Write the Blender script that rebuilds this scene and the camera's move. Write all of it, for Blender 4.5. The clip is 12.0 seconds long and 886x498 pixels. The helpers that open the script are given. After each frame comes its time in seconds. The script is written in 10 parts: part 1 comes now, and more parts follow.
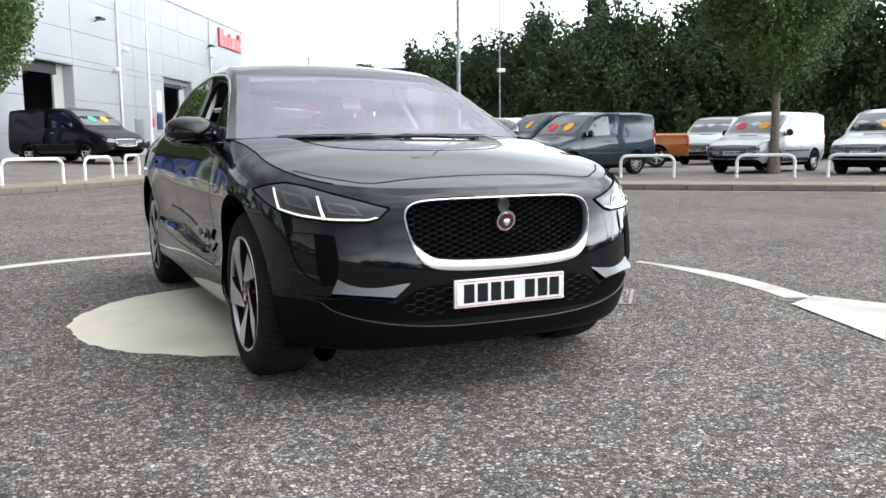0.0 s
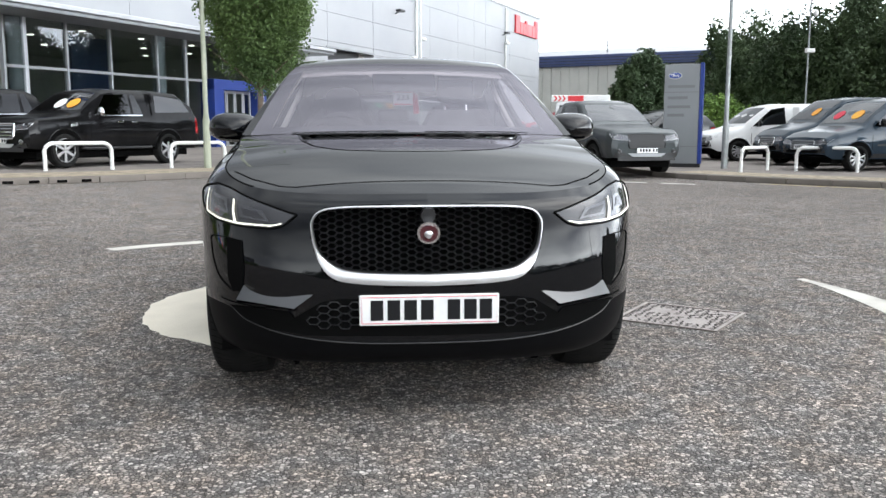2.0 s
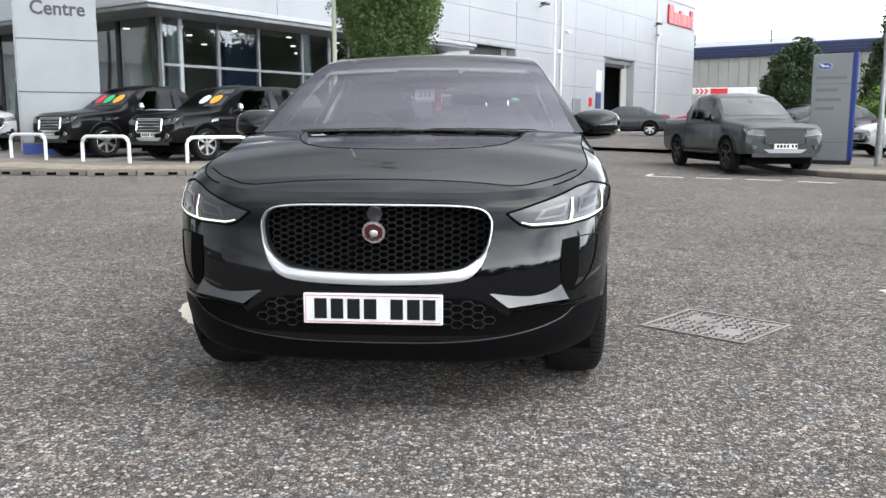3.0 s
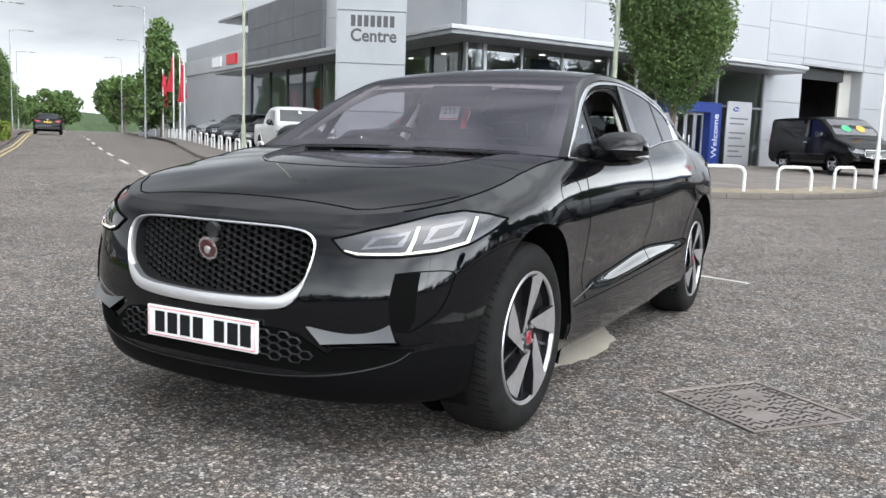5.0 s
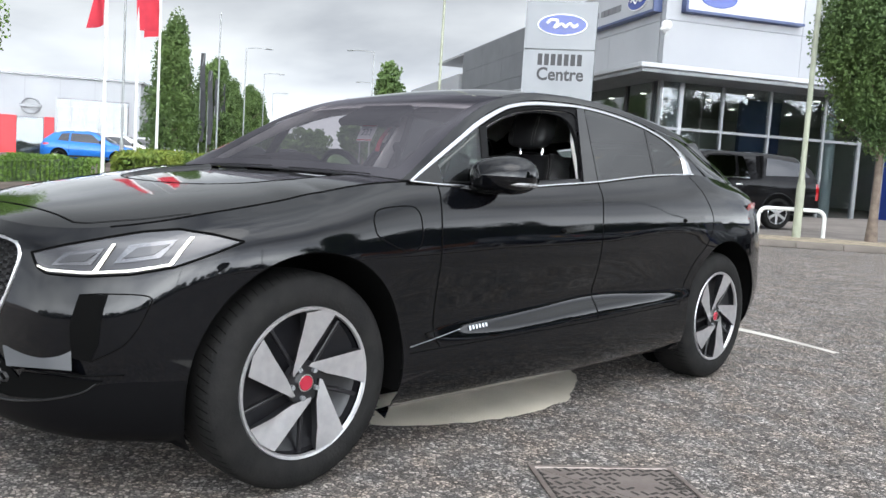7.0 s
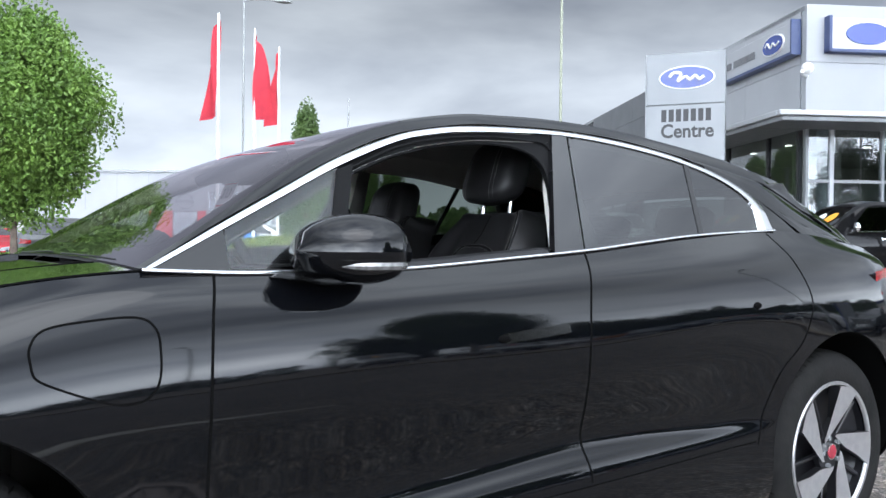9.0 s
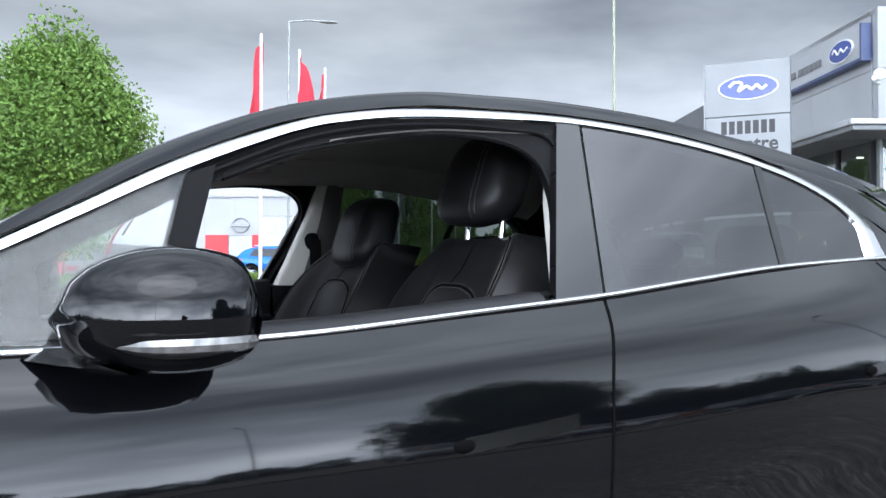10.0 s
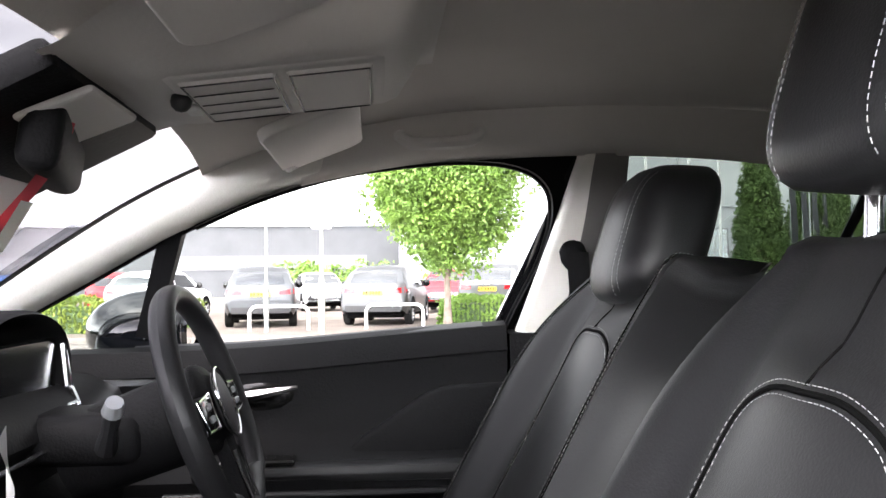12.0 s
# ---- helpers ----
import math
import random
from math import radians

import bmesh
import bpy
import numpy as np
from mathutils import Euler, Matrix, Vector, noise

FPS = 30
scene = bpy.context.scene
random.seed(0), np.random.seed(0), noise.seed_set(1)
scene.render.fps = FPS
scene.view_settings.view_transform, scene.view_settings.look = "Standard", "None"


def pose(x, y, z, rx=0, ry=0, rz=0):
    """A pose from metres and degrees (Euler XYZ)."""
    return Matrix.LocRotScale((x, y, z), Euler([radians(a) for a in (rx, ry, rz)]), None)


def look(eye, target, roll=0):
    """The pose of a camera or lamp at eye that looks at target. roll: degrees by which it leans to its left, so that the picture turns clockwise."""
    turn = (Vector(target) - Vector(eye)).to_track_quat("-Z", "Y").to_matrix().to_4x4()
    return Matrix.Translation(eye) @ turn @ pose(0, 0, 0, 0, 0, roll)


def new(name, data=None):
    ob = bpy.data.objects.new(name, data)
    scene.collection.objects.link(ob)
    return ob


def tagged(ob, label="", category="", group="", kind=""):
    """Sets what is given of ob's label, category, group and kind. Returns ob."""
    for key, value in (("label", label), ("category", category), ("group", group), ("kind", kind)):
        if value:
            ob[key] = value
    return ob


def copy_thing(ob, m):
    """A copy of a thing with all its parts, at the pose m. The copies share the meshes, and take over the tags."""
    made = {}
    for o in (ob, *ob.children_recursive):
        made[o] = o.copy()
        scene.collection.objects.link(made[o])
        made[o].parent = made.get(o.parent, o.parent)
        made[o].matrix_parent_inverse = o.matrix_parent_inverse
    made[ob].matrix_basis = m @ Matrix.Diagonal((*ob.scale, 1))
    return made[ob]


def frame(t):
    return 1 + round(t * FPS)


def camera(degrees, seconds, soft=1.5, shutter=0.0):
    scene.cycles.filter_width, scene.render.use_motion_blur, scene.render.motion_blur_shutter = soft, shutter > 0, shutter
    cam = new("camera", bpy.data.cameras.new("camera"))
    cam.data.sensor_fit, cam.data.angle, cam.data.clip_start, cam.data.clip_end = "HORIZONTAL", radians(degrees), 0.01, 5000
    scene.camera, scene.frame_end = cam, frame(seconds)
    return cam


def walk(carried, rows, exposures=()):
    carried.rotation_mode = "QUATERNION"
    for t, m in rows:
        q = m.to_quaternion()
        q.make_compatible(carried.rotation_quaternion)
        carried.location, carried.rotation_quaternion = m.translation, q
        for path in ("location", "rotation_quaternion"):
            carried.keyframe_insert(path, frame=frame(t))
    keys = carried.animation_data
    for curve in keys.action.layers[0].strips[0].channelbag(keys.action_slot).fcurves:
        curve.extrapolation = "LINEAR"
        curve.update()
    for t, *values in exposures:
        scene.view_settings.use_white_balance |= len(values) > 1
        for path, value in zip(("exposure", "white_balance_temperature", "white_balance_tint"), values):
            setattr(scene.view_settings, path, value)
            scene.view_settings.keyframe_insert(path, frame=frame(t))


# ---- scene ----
cam = camera(55.6, 12.0)
PATH = [
    (0, (-1.744, -3.794, 1.043), (-0.873, -2.011, 0.797), -0.6),
    (0.5, (-1.394, -3.816, 1.053), (-0.669, -1.967, 0.811), -0.6),
    (1, (-1.018, -3.877, 1.059), (-0.482, -1.968, 0.795), -1.2),
    (1.5, (-0.636, -3.942, 1.086), (-0.28, -1.992, 0.817), -0.8),
    (2, (-0.238, -3.904, 1.106), (-0.052, -1.932, 0.828), -0.0),
    (2.5, (0.135, -3.891, 1.115), (0.161, -1.913, 0.822), -0.1),
    (3, (0.53, -3.856, 1.122), (0.353, -1.885, 0.83), -0.0),
    (3.2, (0.696, -3.779, 1.112), (0.429, -1.819, 0.817), -0.1),
    (4.8, (1.993, -3.096, 1.127), (1.104, -1.323, 0.871), 1.9),
    (5, (2.123, -3.018, 1.125), (1.185, -1.27, 0.876), 1.9),
    (5.5, (2.518, -2.773, 1.149), (1.431, -1.111, 0.913), 2.2),
    (6, (2.831, -2.427, 1.142), (1.623, -0.851, 0.905), 2.4),
    (6.5, (3.055, -2.079, 1.112), (1.756, -0.572, 0.904), 2.6),
    (7, (3.169, -1.714, 1.115), (1.783, -0.284, 0.938), 3.6),
    (7.2, (3.173, -1.495, 1.089), (1.746, -0.103, 0.926), 3.5),
    (8.8, (2.718, -0.195, 1.13), (1.097, 0.976, 1.106), 0.9),
    (9, (2.611, -0.023, 1.142), (0.981, 1.135, 1.129), 0.6),
    (9.5, (2.364, 0.32, 1.19), (0.71, 1.444, 1.213), 0.4),
    (10, (2.049, 0.645, 1.185), (0.344, 1.689, 1.221), 0.0),
    (10.5, (1.764, 0.932, 1.196), (-0.01, 1.856, 1.214), -0.3),
    (11, (1.491, 1.121, 1.214), (-0.363, 1.87, 1.247), -0.4),
    (11.5, (1.189, 1.27, 1.206), (-0.743, 1.787, 1.254), -0.9),
    (12, (0.94, 1.392, 1.214), (-1.052, 1.553, 1.294), -0.7),
]
walk(cam, [(t, look(eye, target, roll)) for t, eye, target, roll in PATH],
     exposures=[(0.0, -0.34, 6520, 9), (6.5, -0.32, 6550, 10), (7.2, -0.2, 6450, 10), (8.8, -0.18, 6100, 10), (10.0, -0.12, 6000, 10), (10.5, 0.03, 5900, 10), (11.0, 0.42, 6100, 10), (11.5, 1.48, 6650, 13), (12.0, 1.72, 6850, 14)])

# ---- world and light ----
SUN_EL, SUN_AZ = 52.0, 108.0
world = bpy.data.worlds.new("overcast")
scene.world = world
world.use_nodes = True
wn, wl = world.node_tree.nodes, world.node_tree.links
wn.clear()
w_out = wn.new("ShaderNodeOutputWorld")
w_bg = wn.new("ShaderNodeBackground")
w_sky = wn.new("ShaderNodeTexSky")
w_sky.sky_type, w_sky.sun_disc = "NISHITA", False
w_sky.sun_elevation, w_sky.sun_rotation = radians(SUN_EL), radians(SUN_AZ)
w_sky.dust_density, w_sky.air_density = 3.0, 1.0
w_tc = wn.new("ShaderNodeTexCoord")
w_map = wn.new("ShaderNodeMapping")
w_map.inputs["Scale"].default_value = (1.5, 1.5, 5.0)
w_map.inputs["Rotation"].default_value = (0.05, 0.04, 0.6)
w_n = wn.new("ShaderNodeTexNoise")
w_n.inputs["Scale"].default_value, w_n.inputs["Detail"].default_value, w_n.inputs["Roughness"].default_value = 1.35, 6.0, 0.5
w_n.inputs["Distortion"].default_value = 0.15
w_r = wn.new("ShaderNodeValToRGB")
w_r.color_ramp.elements[0].position, w_r.color_ramp.elements[0].color = 0.36, (9.4, 10.2, 11.5, 1)
w_r.color_ramp.elements[1].position, w_r.color_ramp.elements[1].color = 0.62, (19.8, 20.9, 21.8, 1)
w_mix = wn.new("ShaderNodeMix")
w_mix.data_type = "RGBA"
w_mix.inputs[0].default_value = 0.88
wl.new(w_tc.outputs["Generated"], w_map.inputs["Vector"])
wl.new(w_map.outputs["Vector"], w_n.inputs["Vector"])
wl.new(w_n.outputs["Fac"], w_r.inputs["Fac"])
wl.new(w_sky.outputs["Color"], w_mix.inputs[6])
wl.new(w_r.outputs["Color"], w_mix.inputs[7])
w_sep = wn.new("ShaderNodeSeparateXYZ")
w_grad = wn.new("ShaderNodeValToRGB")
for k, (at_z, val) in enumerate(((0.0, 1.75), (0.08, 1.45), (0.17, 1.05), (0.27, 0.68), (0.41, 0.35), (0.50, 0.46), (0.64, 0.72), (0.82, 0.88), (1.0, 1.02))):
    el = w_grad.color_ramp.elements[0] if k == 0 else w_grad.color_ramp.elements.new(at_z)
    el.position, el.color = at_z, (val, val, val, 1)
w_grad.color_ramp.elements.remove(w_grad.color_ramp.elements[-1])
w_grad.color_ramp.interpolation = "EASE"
w_mul = wn.new("ShaderNodeVectorMath")
w_mul.operation = "SCALE"
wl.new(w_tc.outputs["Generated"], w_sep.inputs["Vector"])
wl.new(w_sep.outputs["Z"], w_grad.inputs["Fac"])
wl.new(w_mix.outputs[2], w_mul.inputs[0])
# the cloud is thinner towards the hidden sun
w_dot = wn.new("ShaderNodeVectorMath")
w_dot.operation = "DOT_PRODUCT"
w_dot.inputs[1].default_value = (math.sin(radians(SUN_AZ)), math.cos(radians(SUN_AZ)), 0.0)
w_side = wn.new("ShaderNodeMapRange")
w_side.inputs["From Min"].default_value = -1.0
w_side.inputs["To Min"].default_value, w_side.inputs["To Max"].default_value = 0.0, 1.0
w_pow = wn.new("ShaderNodeMath")
w_pow.operation, w_pow.inputs[1].default_value = "POWER", 2.0
w_lift = wn.new("ShaderNodeMath")
w_lift.operation, w_lift.inputs[1].default_value, w_lift.inputs[2].default_value = "MULTIPLY_ADD", 6.6, 0.70
wl.new(w_side.outputs["Result"], w_pow.inputs[0])
wl.new(w_pow.outputs["Value"], w_lift.inputs[0])
w_both = wn.new("ShaderNodeMath")
w_both.operation = "MULTIPLY"
wl.new(w_tc.outputs["Generated"], w_dot.inputs[0])
wl.new(w_dot.outputs["Value"], w_side.inputs["Value"])
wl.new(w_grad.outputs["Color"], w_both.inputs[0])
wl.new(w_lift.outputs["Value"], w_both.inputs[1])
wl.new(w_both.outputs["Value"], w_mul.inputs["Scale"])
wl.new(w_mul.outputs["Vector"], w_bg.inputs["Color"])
w_bg.inputs["Strength"].default_value = 0.077
wl.new(w_bg.outputs["Background"], w_out.inputs["Surface"])

sun = new("sun", bpy.data.lights.new("sun", "SUN"))
sun.data.energy, sun.data.angle, sun.data.color = 1.0, radians(50), (1.0, 0.97, 0.92)
sun.matrix_world = look((0, 0, 0), (-math.sin(radians(SUN_AZ)) * math.cos(radians(SUN_EL)), -math.cos(radians(SUN_AZ)) * math.cos(radians(SUN_EL)), -math.sin(radians(SUN_EL))))


# ---- materials ----
def mat(name, color, rough=0.5, metal=0.0, color2=None, scale=8.0, amount=1.0, bump=0.0, bump_scale=60.0, coat=0.0,
        emit=None, power=0.0, spec=0.5, rough_var=0.0, random_tint=0.0, detail=4.0, lo=0.35, hi=0.65):
    """Principled material; color2 mixed in by noise at the given scale, bump from finer noise."""
    m = bpy.data.materials.new(name)
    m.use_nodes = True
    nt = m.node_tree
    b = nt.nodes["Principled BSDF"]
    b.inputs["Base Color"].default_value = (*color, 1)
    b.inputs["Roughness"].default_value = rough
    b.inputs["Metallic"].default_value = metal
    b.inputs["Specular IOR Level"].default_value = spec
    b.inputs["Coat Weight"].default_value = coat
    b.inputs["Coat Roughness"].default_value = 0.02
    if emit:
        b.inputs["Emission Color"].default_value = (*emit, 1)
        b.inputs["Emission Strength"].default_value = power
    tc = nt.nodes.new("ShaderNodeTexCoord")
    out_color = None
    if color2:
        n = nt.nodes.new("ShaderNodeTexNoise")
        n.inputs["Scale"].default_value, n.inputs["Detail"].default_value = scale, detail
        nt.links.new(tc.outputs["Object"], n.inputs["Vector"])
        r = nt.nodes.new("ShaderNodeValToRGB")
        r.color_ramp.elements[0].position, r.color_ramp.elements[1].position = lo, hi
        r.color_ramp.elements[0].color = (*color, 1)
        c2 = [a + (b2 - a) * amount for a, b2 in zip(color, color2)]
        r.color_ramp.elements[1].color = (*c2, 1)
        nt.links.new(n.outputs["Fac"], r.inputs["Fac"])
        out_color = r.outputs["Color"]
    if random_tint:
        oi = nt.nodes.new("ShaderNodeObjectInfo")
        mr = nt.nodes.new("ShaderNodeMapRange")
        mr.inputs["To Min"].default_value, mr.inputs["To Max"].default_value = 1 - random_tint, 1 + random_tint
        nt.links.new(oi.outputs["Random"], mr.inputs["Value"])
        hs = nt.nodes.new("ShaderNodeHueSaturation")
        nt.links.new(mr.outputs["Result"], hs.inputs["Value"])
        if out_color:
            nt.links.new(out_color, hs.inputs["Color"])
        else:
            hs.inputs["Color"].default_value = (*color, 1)
        out_color = hs.outputs["Color"]
    if out_color:
        nt.links.new(out_color, b.inputs["Base Color"])
    if rough_var:
        n3 = nt.nodes.new("ShaderNodeTexNoise")
        n3.inputs["Scale"].default_value = scale * 0.7
        nt.links.new(tc.outputs["Object"], n3.inputs["Vector"])
        m3 = nt.nodes.new("ShaderNodeMapRange")
        m3.inputs["To Min"].default_value, m3.inputs["To Max"].default_value = max(0.0, rough - rough_var), min(1.0, rough + rough_var)
        nt.links.new(n3.outputs["Fac"], m3.inputs["Value"])
        nt.links.new(m3.outputs["Result"], b.inputs["Roughness"])
    if bump:
        n2 = nt.nodes.new("ShaderNodeTexNoise")
        n2.inputs["Scale"].default_value, n2.inputs["Detail"].default_value = bump_scale, 3.0
        nt.links.new(tc.outputs["Object"], n2.inputs["Vector"])
        bp = nt.nodes.new("ShaderNodeBump")
        bp.inputs["Strength"].default_value, bp.inputs["Distance"].default_value = bump, 0.01
        nt.links.new(n2.outputs["Fac"], bp.inputs["Height"])
        nt.links.new(bp.outputs["Normal"], b.inputs["Normal"])
    return m


def glass(name, tint, ior=1.5, rough=0.0, gloss=(0.9, 0.9, 0.92)):
    """Thin pane: tinted see-through with a mirror sheen that grows towards grazing angles."""
    m = bpy.data.materials.new(name)
    m.use_nodes = True
    nt = m.node_tree
    nt.nodes.clear()
    o = nt.nodes.new("ShaderNodeOutputMaterial")
    t = nt.nodes.new("ShaderNodeBsdfTransparent")
    t.inputs["Color"].default_value = (*tint, 1)
    g = nt.nodes.new("ShaderNodeBsdfGlossy")
    g.inputs["Color"].default_value = (*gloss, 1)
    g.inputs["Roughness"].default_value = rough
    w = nt.nodes.new("ShaderNodeLayerWeight")
    w.inputs["Blend"].default_value = 0.5
    p5 = nt.nodes.new("ShaderNodeMath")
    p5.operation, p5.inputs[1].default_value = "POWER", 5.0
    f = nt.nodes.new("ShaderNodeMapRange")
    f.inputs["To Min"].default_value, f.inputs["To Max"].default_value = ((ior - 1) / (ior + 1)) ** 2, 1.0
    nt.links.new(w.outputs["Facing"], p5.inputs[0])
    nt.links.new(p5.outputs["Value"], f.inputs["Value"])
    x = nt.nodes.new("ShaderNodeMixShader")
    nt.links.new(f.outputs["Result"], x.inputs["Fac"])
    nt.links.new(t.outputs["BSDF"], x.inputs[1])
    nt.links.new(g.outputs["BSDF"], x.inputs[2])
    nt.links.new(x.outputs["Shader"], o.inputs["Surface"])
    return m


def asphalt_material():
    """Worn chipped asphalt: pale and dark stones in dark binder, wheel-worn patches and broad stains."""
    m = bpy.data.materials.new("asphalt")
    m.use_nodes = True
    nt = m.node_tree
    b = nt.nodes["Principled BSDF"]
    b.inputs["Roughness"].default_value = 0.88
    b.inputs["Specular IOR Level"].default_value = 0.08
    tc = nt.nodes.new("ShaderNodeTexCoord")

    def voronoi(scale, feature="F1"):
        v = nt.nodes.new("ShaderNodeTexVoronoi")
        v.inputs["Scale"].default_value = scale
        v.feature = feature
        nt.links.new(tc.outputs["Object"], v.inputs["Vector"])
        return v

    def noise_tex(scale, detail, rough=0.55):
        n = nt.nodes.new("ShaderNodeTexNoise")
        n.inputs["Scale"].default_value, n.inputs["Detail"].default_value, n.inputs["Roughness"].default_value = scale, detail, rough
        nt.links.new(tc.outputs["Object"], n.inputs["Vector"])
        return n

    def ranged(src, f0, f1, t0, t1):
        r = nt.nodes.new("ShaderNodeMapRange")
        for key, val in zip(("From Min", "From Max", "To Min", "To Max"), (f0, f1, t0, t1)):
            r.inputs[key].default_value = val
        nt.links.new(src, r.inputs["Value"])
        return r.outputs["Result"]

    def product(x, y):
        k = nt.nodes.new("ShaderNodeMath")
        k.operation = "MULTIPLY"
        nt.links.new(x, k.inputs[0])
        nt.links.new(y, k.inputs[1])
        return k.outputs["Value"]

    v, edge = voronoi(66.0), voronoi(66.0, "DISTANCE_TO_EDGE")
    sep = nt.nodes.new("ShaderNodeSeparateColor")
    nt.links.new(v.outputs["Color"], sep.inputs["Color"])
    r = nt.nodes.new("ShaderNodeValToRGB")
    r.color_ramp.elements[0].position, r.color_ramp.elements[0].color = 0.0, (0.085, 0.080, 0.076, 1)
    r.color_ramp.elements[1].position, r.color_ramp.elements[1].color = 1.0, (0.47, 0.425, 0.39, 1)
    for at, col in ((0.40, (0.150, 0.140, 0.131, 1)), (0.72, (0.255, 0.232, 0.215, 1)), (0.90, (0.36, 0.326, 0.30, 1))):
        r.color_ramp.elements.new(at).color = col
    nt.links.new(sep.outputs["Red"], r.inputs["Fac"])
    gap = ranged(edge.outputs["Distance"], 0.0, 0.15, 0.0, 1.0)
    mx = nt.nodes.new("ShaderNodeMix")
    mx.data_type = "RGBA"
    mx.inputs[6].default_value = (0.045, 0.042, 0.040, 1)
    nt.links.new(gap, mx.inputs[0])
    nt.links.new(r.outputs["Color"], mx.inputs[7])
    # patches of hand size, tyre-worn areas and broad stains
    tone = product(ranged(noise_tex(13.0, 3.0).outputs["Fac"], 0.3, 0.7, 0.80, 1.22), ranged(noise_tex(2.4, 5.0, 0.65).outputs["Fac"], 0.3, 0.7, 0.84, 1.16))
    tone = product(tone, ranged(noise_tex(0.33, 5.0, 0.6).outputs["Fac"], 0.32, 0.68, 1.02, 1.36))
    hs = nt.nodes.new("ShaderNodeHueSaturation")
    nt.links.new(ranged(noise_tex(5.0, 4.0).outputs["Fac"], 0.35, 0.65, 0.7, 1.7), hs.inputs["Saturation"])
    nt.links.new(mx.outputs[2], hs.inputs["Color"])
    nt.links.new(tone, hs.inputs["Value"])
    nt.links.new(hs.outputs["Color"], b.inputs["Base Color"])
    bp = nt.nodes.new("ShaderNodeBump")
    bp.inputs["Strength"].default_value, bp.inputs["Distance"].default_value = 1.0, 0.008
    nt.links.new(product(gap, sep.outputs["Green"]), bp.inputs["Height"])
    nt.links.new(bp.outputs["Normal"], b.inputs["Normal"])
    return m


M = {}
M["asphalt"] = asphalt_material()
M["road_paint"] = mat("road_paint", (0.62, 0.60, 0.54), 0.7, color2=(0.42, 0.40, 0.36), scale=3.0, bump=0.4, bump_scale=120, detail=8)
M["yellow_paint"] = mat("yellow_paint", (0.60, 0.45, 0.16), 0.7, color2=(0.40, 0.33, 0.2), scale=4.0, bump=0.3)
M["block_paving"] = mat("block_paving", (0.20, 0.165, 0.14), 0.85, color2=(0.27, 0.235, 0.21), scale=2.0, bump=0.5, bump_scale=40)
M["kerb"] = mat("kerb", (0.20, 0.175, 0.155), 0.9, color2=(0.13, 0.115, 0.10), scale=1.5, bump=0.4)
M["gravel_verge"] = mat("gravel_verge", (0.36, 0.30, 0.22), 0.9, color2=(0.2, 0.17, 0.12), scale=6.0, bump=0.8, bump_scale=50)
M["iron"] = mat("cast_iron", (0.34, 0.29, 0.265), 0.36, 0.55, color2=(0.24, 0.20, 0.18), scale=9, bump=0.25, rough_var=0.10)
M["iron_groove"] = mat("iron_groove", (0.035, 0.030, 0.027), 0.9)
M["valance"] = mat("valance_black", (0.004, 0.004, 0.0045), 0.45, spec=0.05)
M["black_paint"] = mat("black_paint", (0.0020, 0.0023, 0.0032), 0.10, 0.0, coat=1.0, spec=0.03)
M["black_paint"].node_tree.nodes["Principled BSDF"].inputs["Coat IOR"].default_value = 1.43
M["black_paint"].node_tree.nodes["Principled BSDF"].inputs["Coat Roughness"].default_value = 0.04
M["gloss_black"] = mat("gloss_black", (0.006, 0.006, 0.006), 0.16)
M["mesh_black"] = mat("mesh_black", (0.030, 0.030, 0.031), 0.3)
M["satin_black"] = mat("satin_black", (0.012, 0.012, 0.013), 0.45)
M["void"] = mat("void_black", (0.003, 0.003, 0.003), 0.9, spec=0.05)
M["plastic"] = mat("black_plastic", (0.02, 0.02, 0.021), 0.55, bump=0.12, bump_scale=300)
M["satin_silver"] = mat("satin_silver", (0.74, 0.74, 0.75), 0.36, 0.9)
M["chrome"] = mat("satin_chrome", (0.82, 0.82, 0.83), 0.16, 1.0)
M["bright_trim"] = mat("bright_trim", (0.74, 0.75, 0.77), 0.16, 1.0)
M["silver"] = mat("machined_silver", (0.66, 0.66, 0.67), 0.32, 0.85, color2=(0.58, 0.58, 0.6), scale=30)
M["dark_rim"] = mat("dark_rim", (0.012, 0.012, 0.014), 0.3)
M["tyre"] = mat("tyre_rubber", (0.010, 0.010, 0.010), 0.75, spec=0.12, color2=(0.016, 0.0155, 0.015), scale=12, bump=0.2, bump_scale=90)
M["badge_dark"] = mat("badge_dark", (0.06, 0.006, 0.012), 0.25, coat=1.0)
M["panel_gloss"] = mat("pillar_gloss", (0.006, 0.006, 0.007), 0.04, coat=1.0, spec=0.25)
M["disc_paint"] = mat("disc_paint", (0.76, 0.70, 0.585), 0.65, color2=(0.62, 0.57, 0.47), scale=2.2, bump=0.4, bump_scale=110, detail=8)
M["red_badge"] = mat("red_badge", (0.30, 0.012, 0.03), 0.25, coat=1.0)
M["lens_dark"] = mat("headlamp_housing", (0.05, 0.05, 0.055), 0.15, 0.3, coat=1.0)
M["lens_inner"] = mat("headlamp_projector", (0.15, 0.15, 0.16), 0.14, 0.7, coat=1.0)
M["lamp_clear"] = mat("clear_lamp", (0.55, 0.56, 0.58), 0.12, 0.5, coat=1.0)
M["led"] = mat("led_strip", (0.85, 0.85, 0.76), 0.3, emit=(1.0, 0.96, 0.80), power=0.8)
# grey base colour stands in for sky reflected on the black bumper shelf
M["shelf_sheen_grey"] = mat("shelf_sheen_grey", (0.050, 0.052, 0.056), 0.28, coat=1.0)
M["tail_red"] = mat("tail_red", (0.35, 0.008, 0.012), 0.15, coat=1.0)
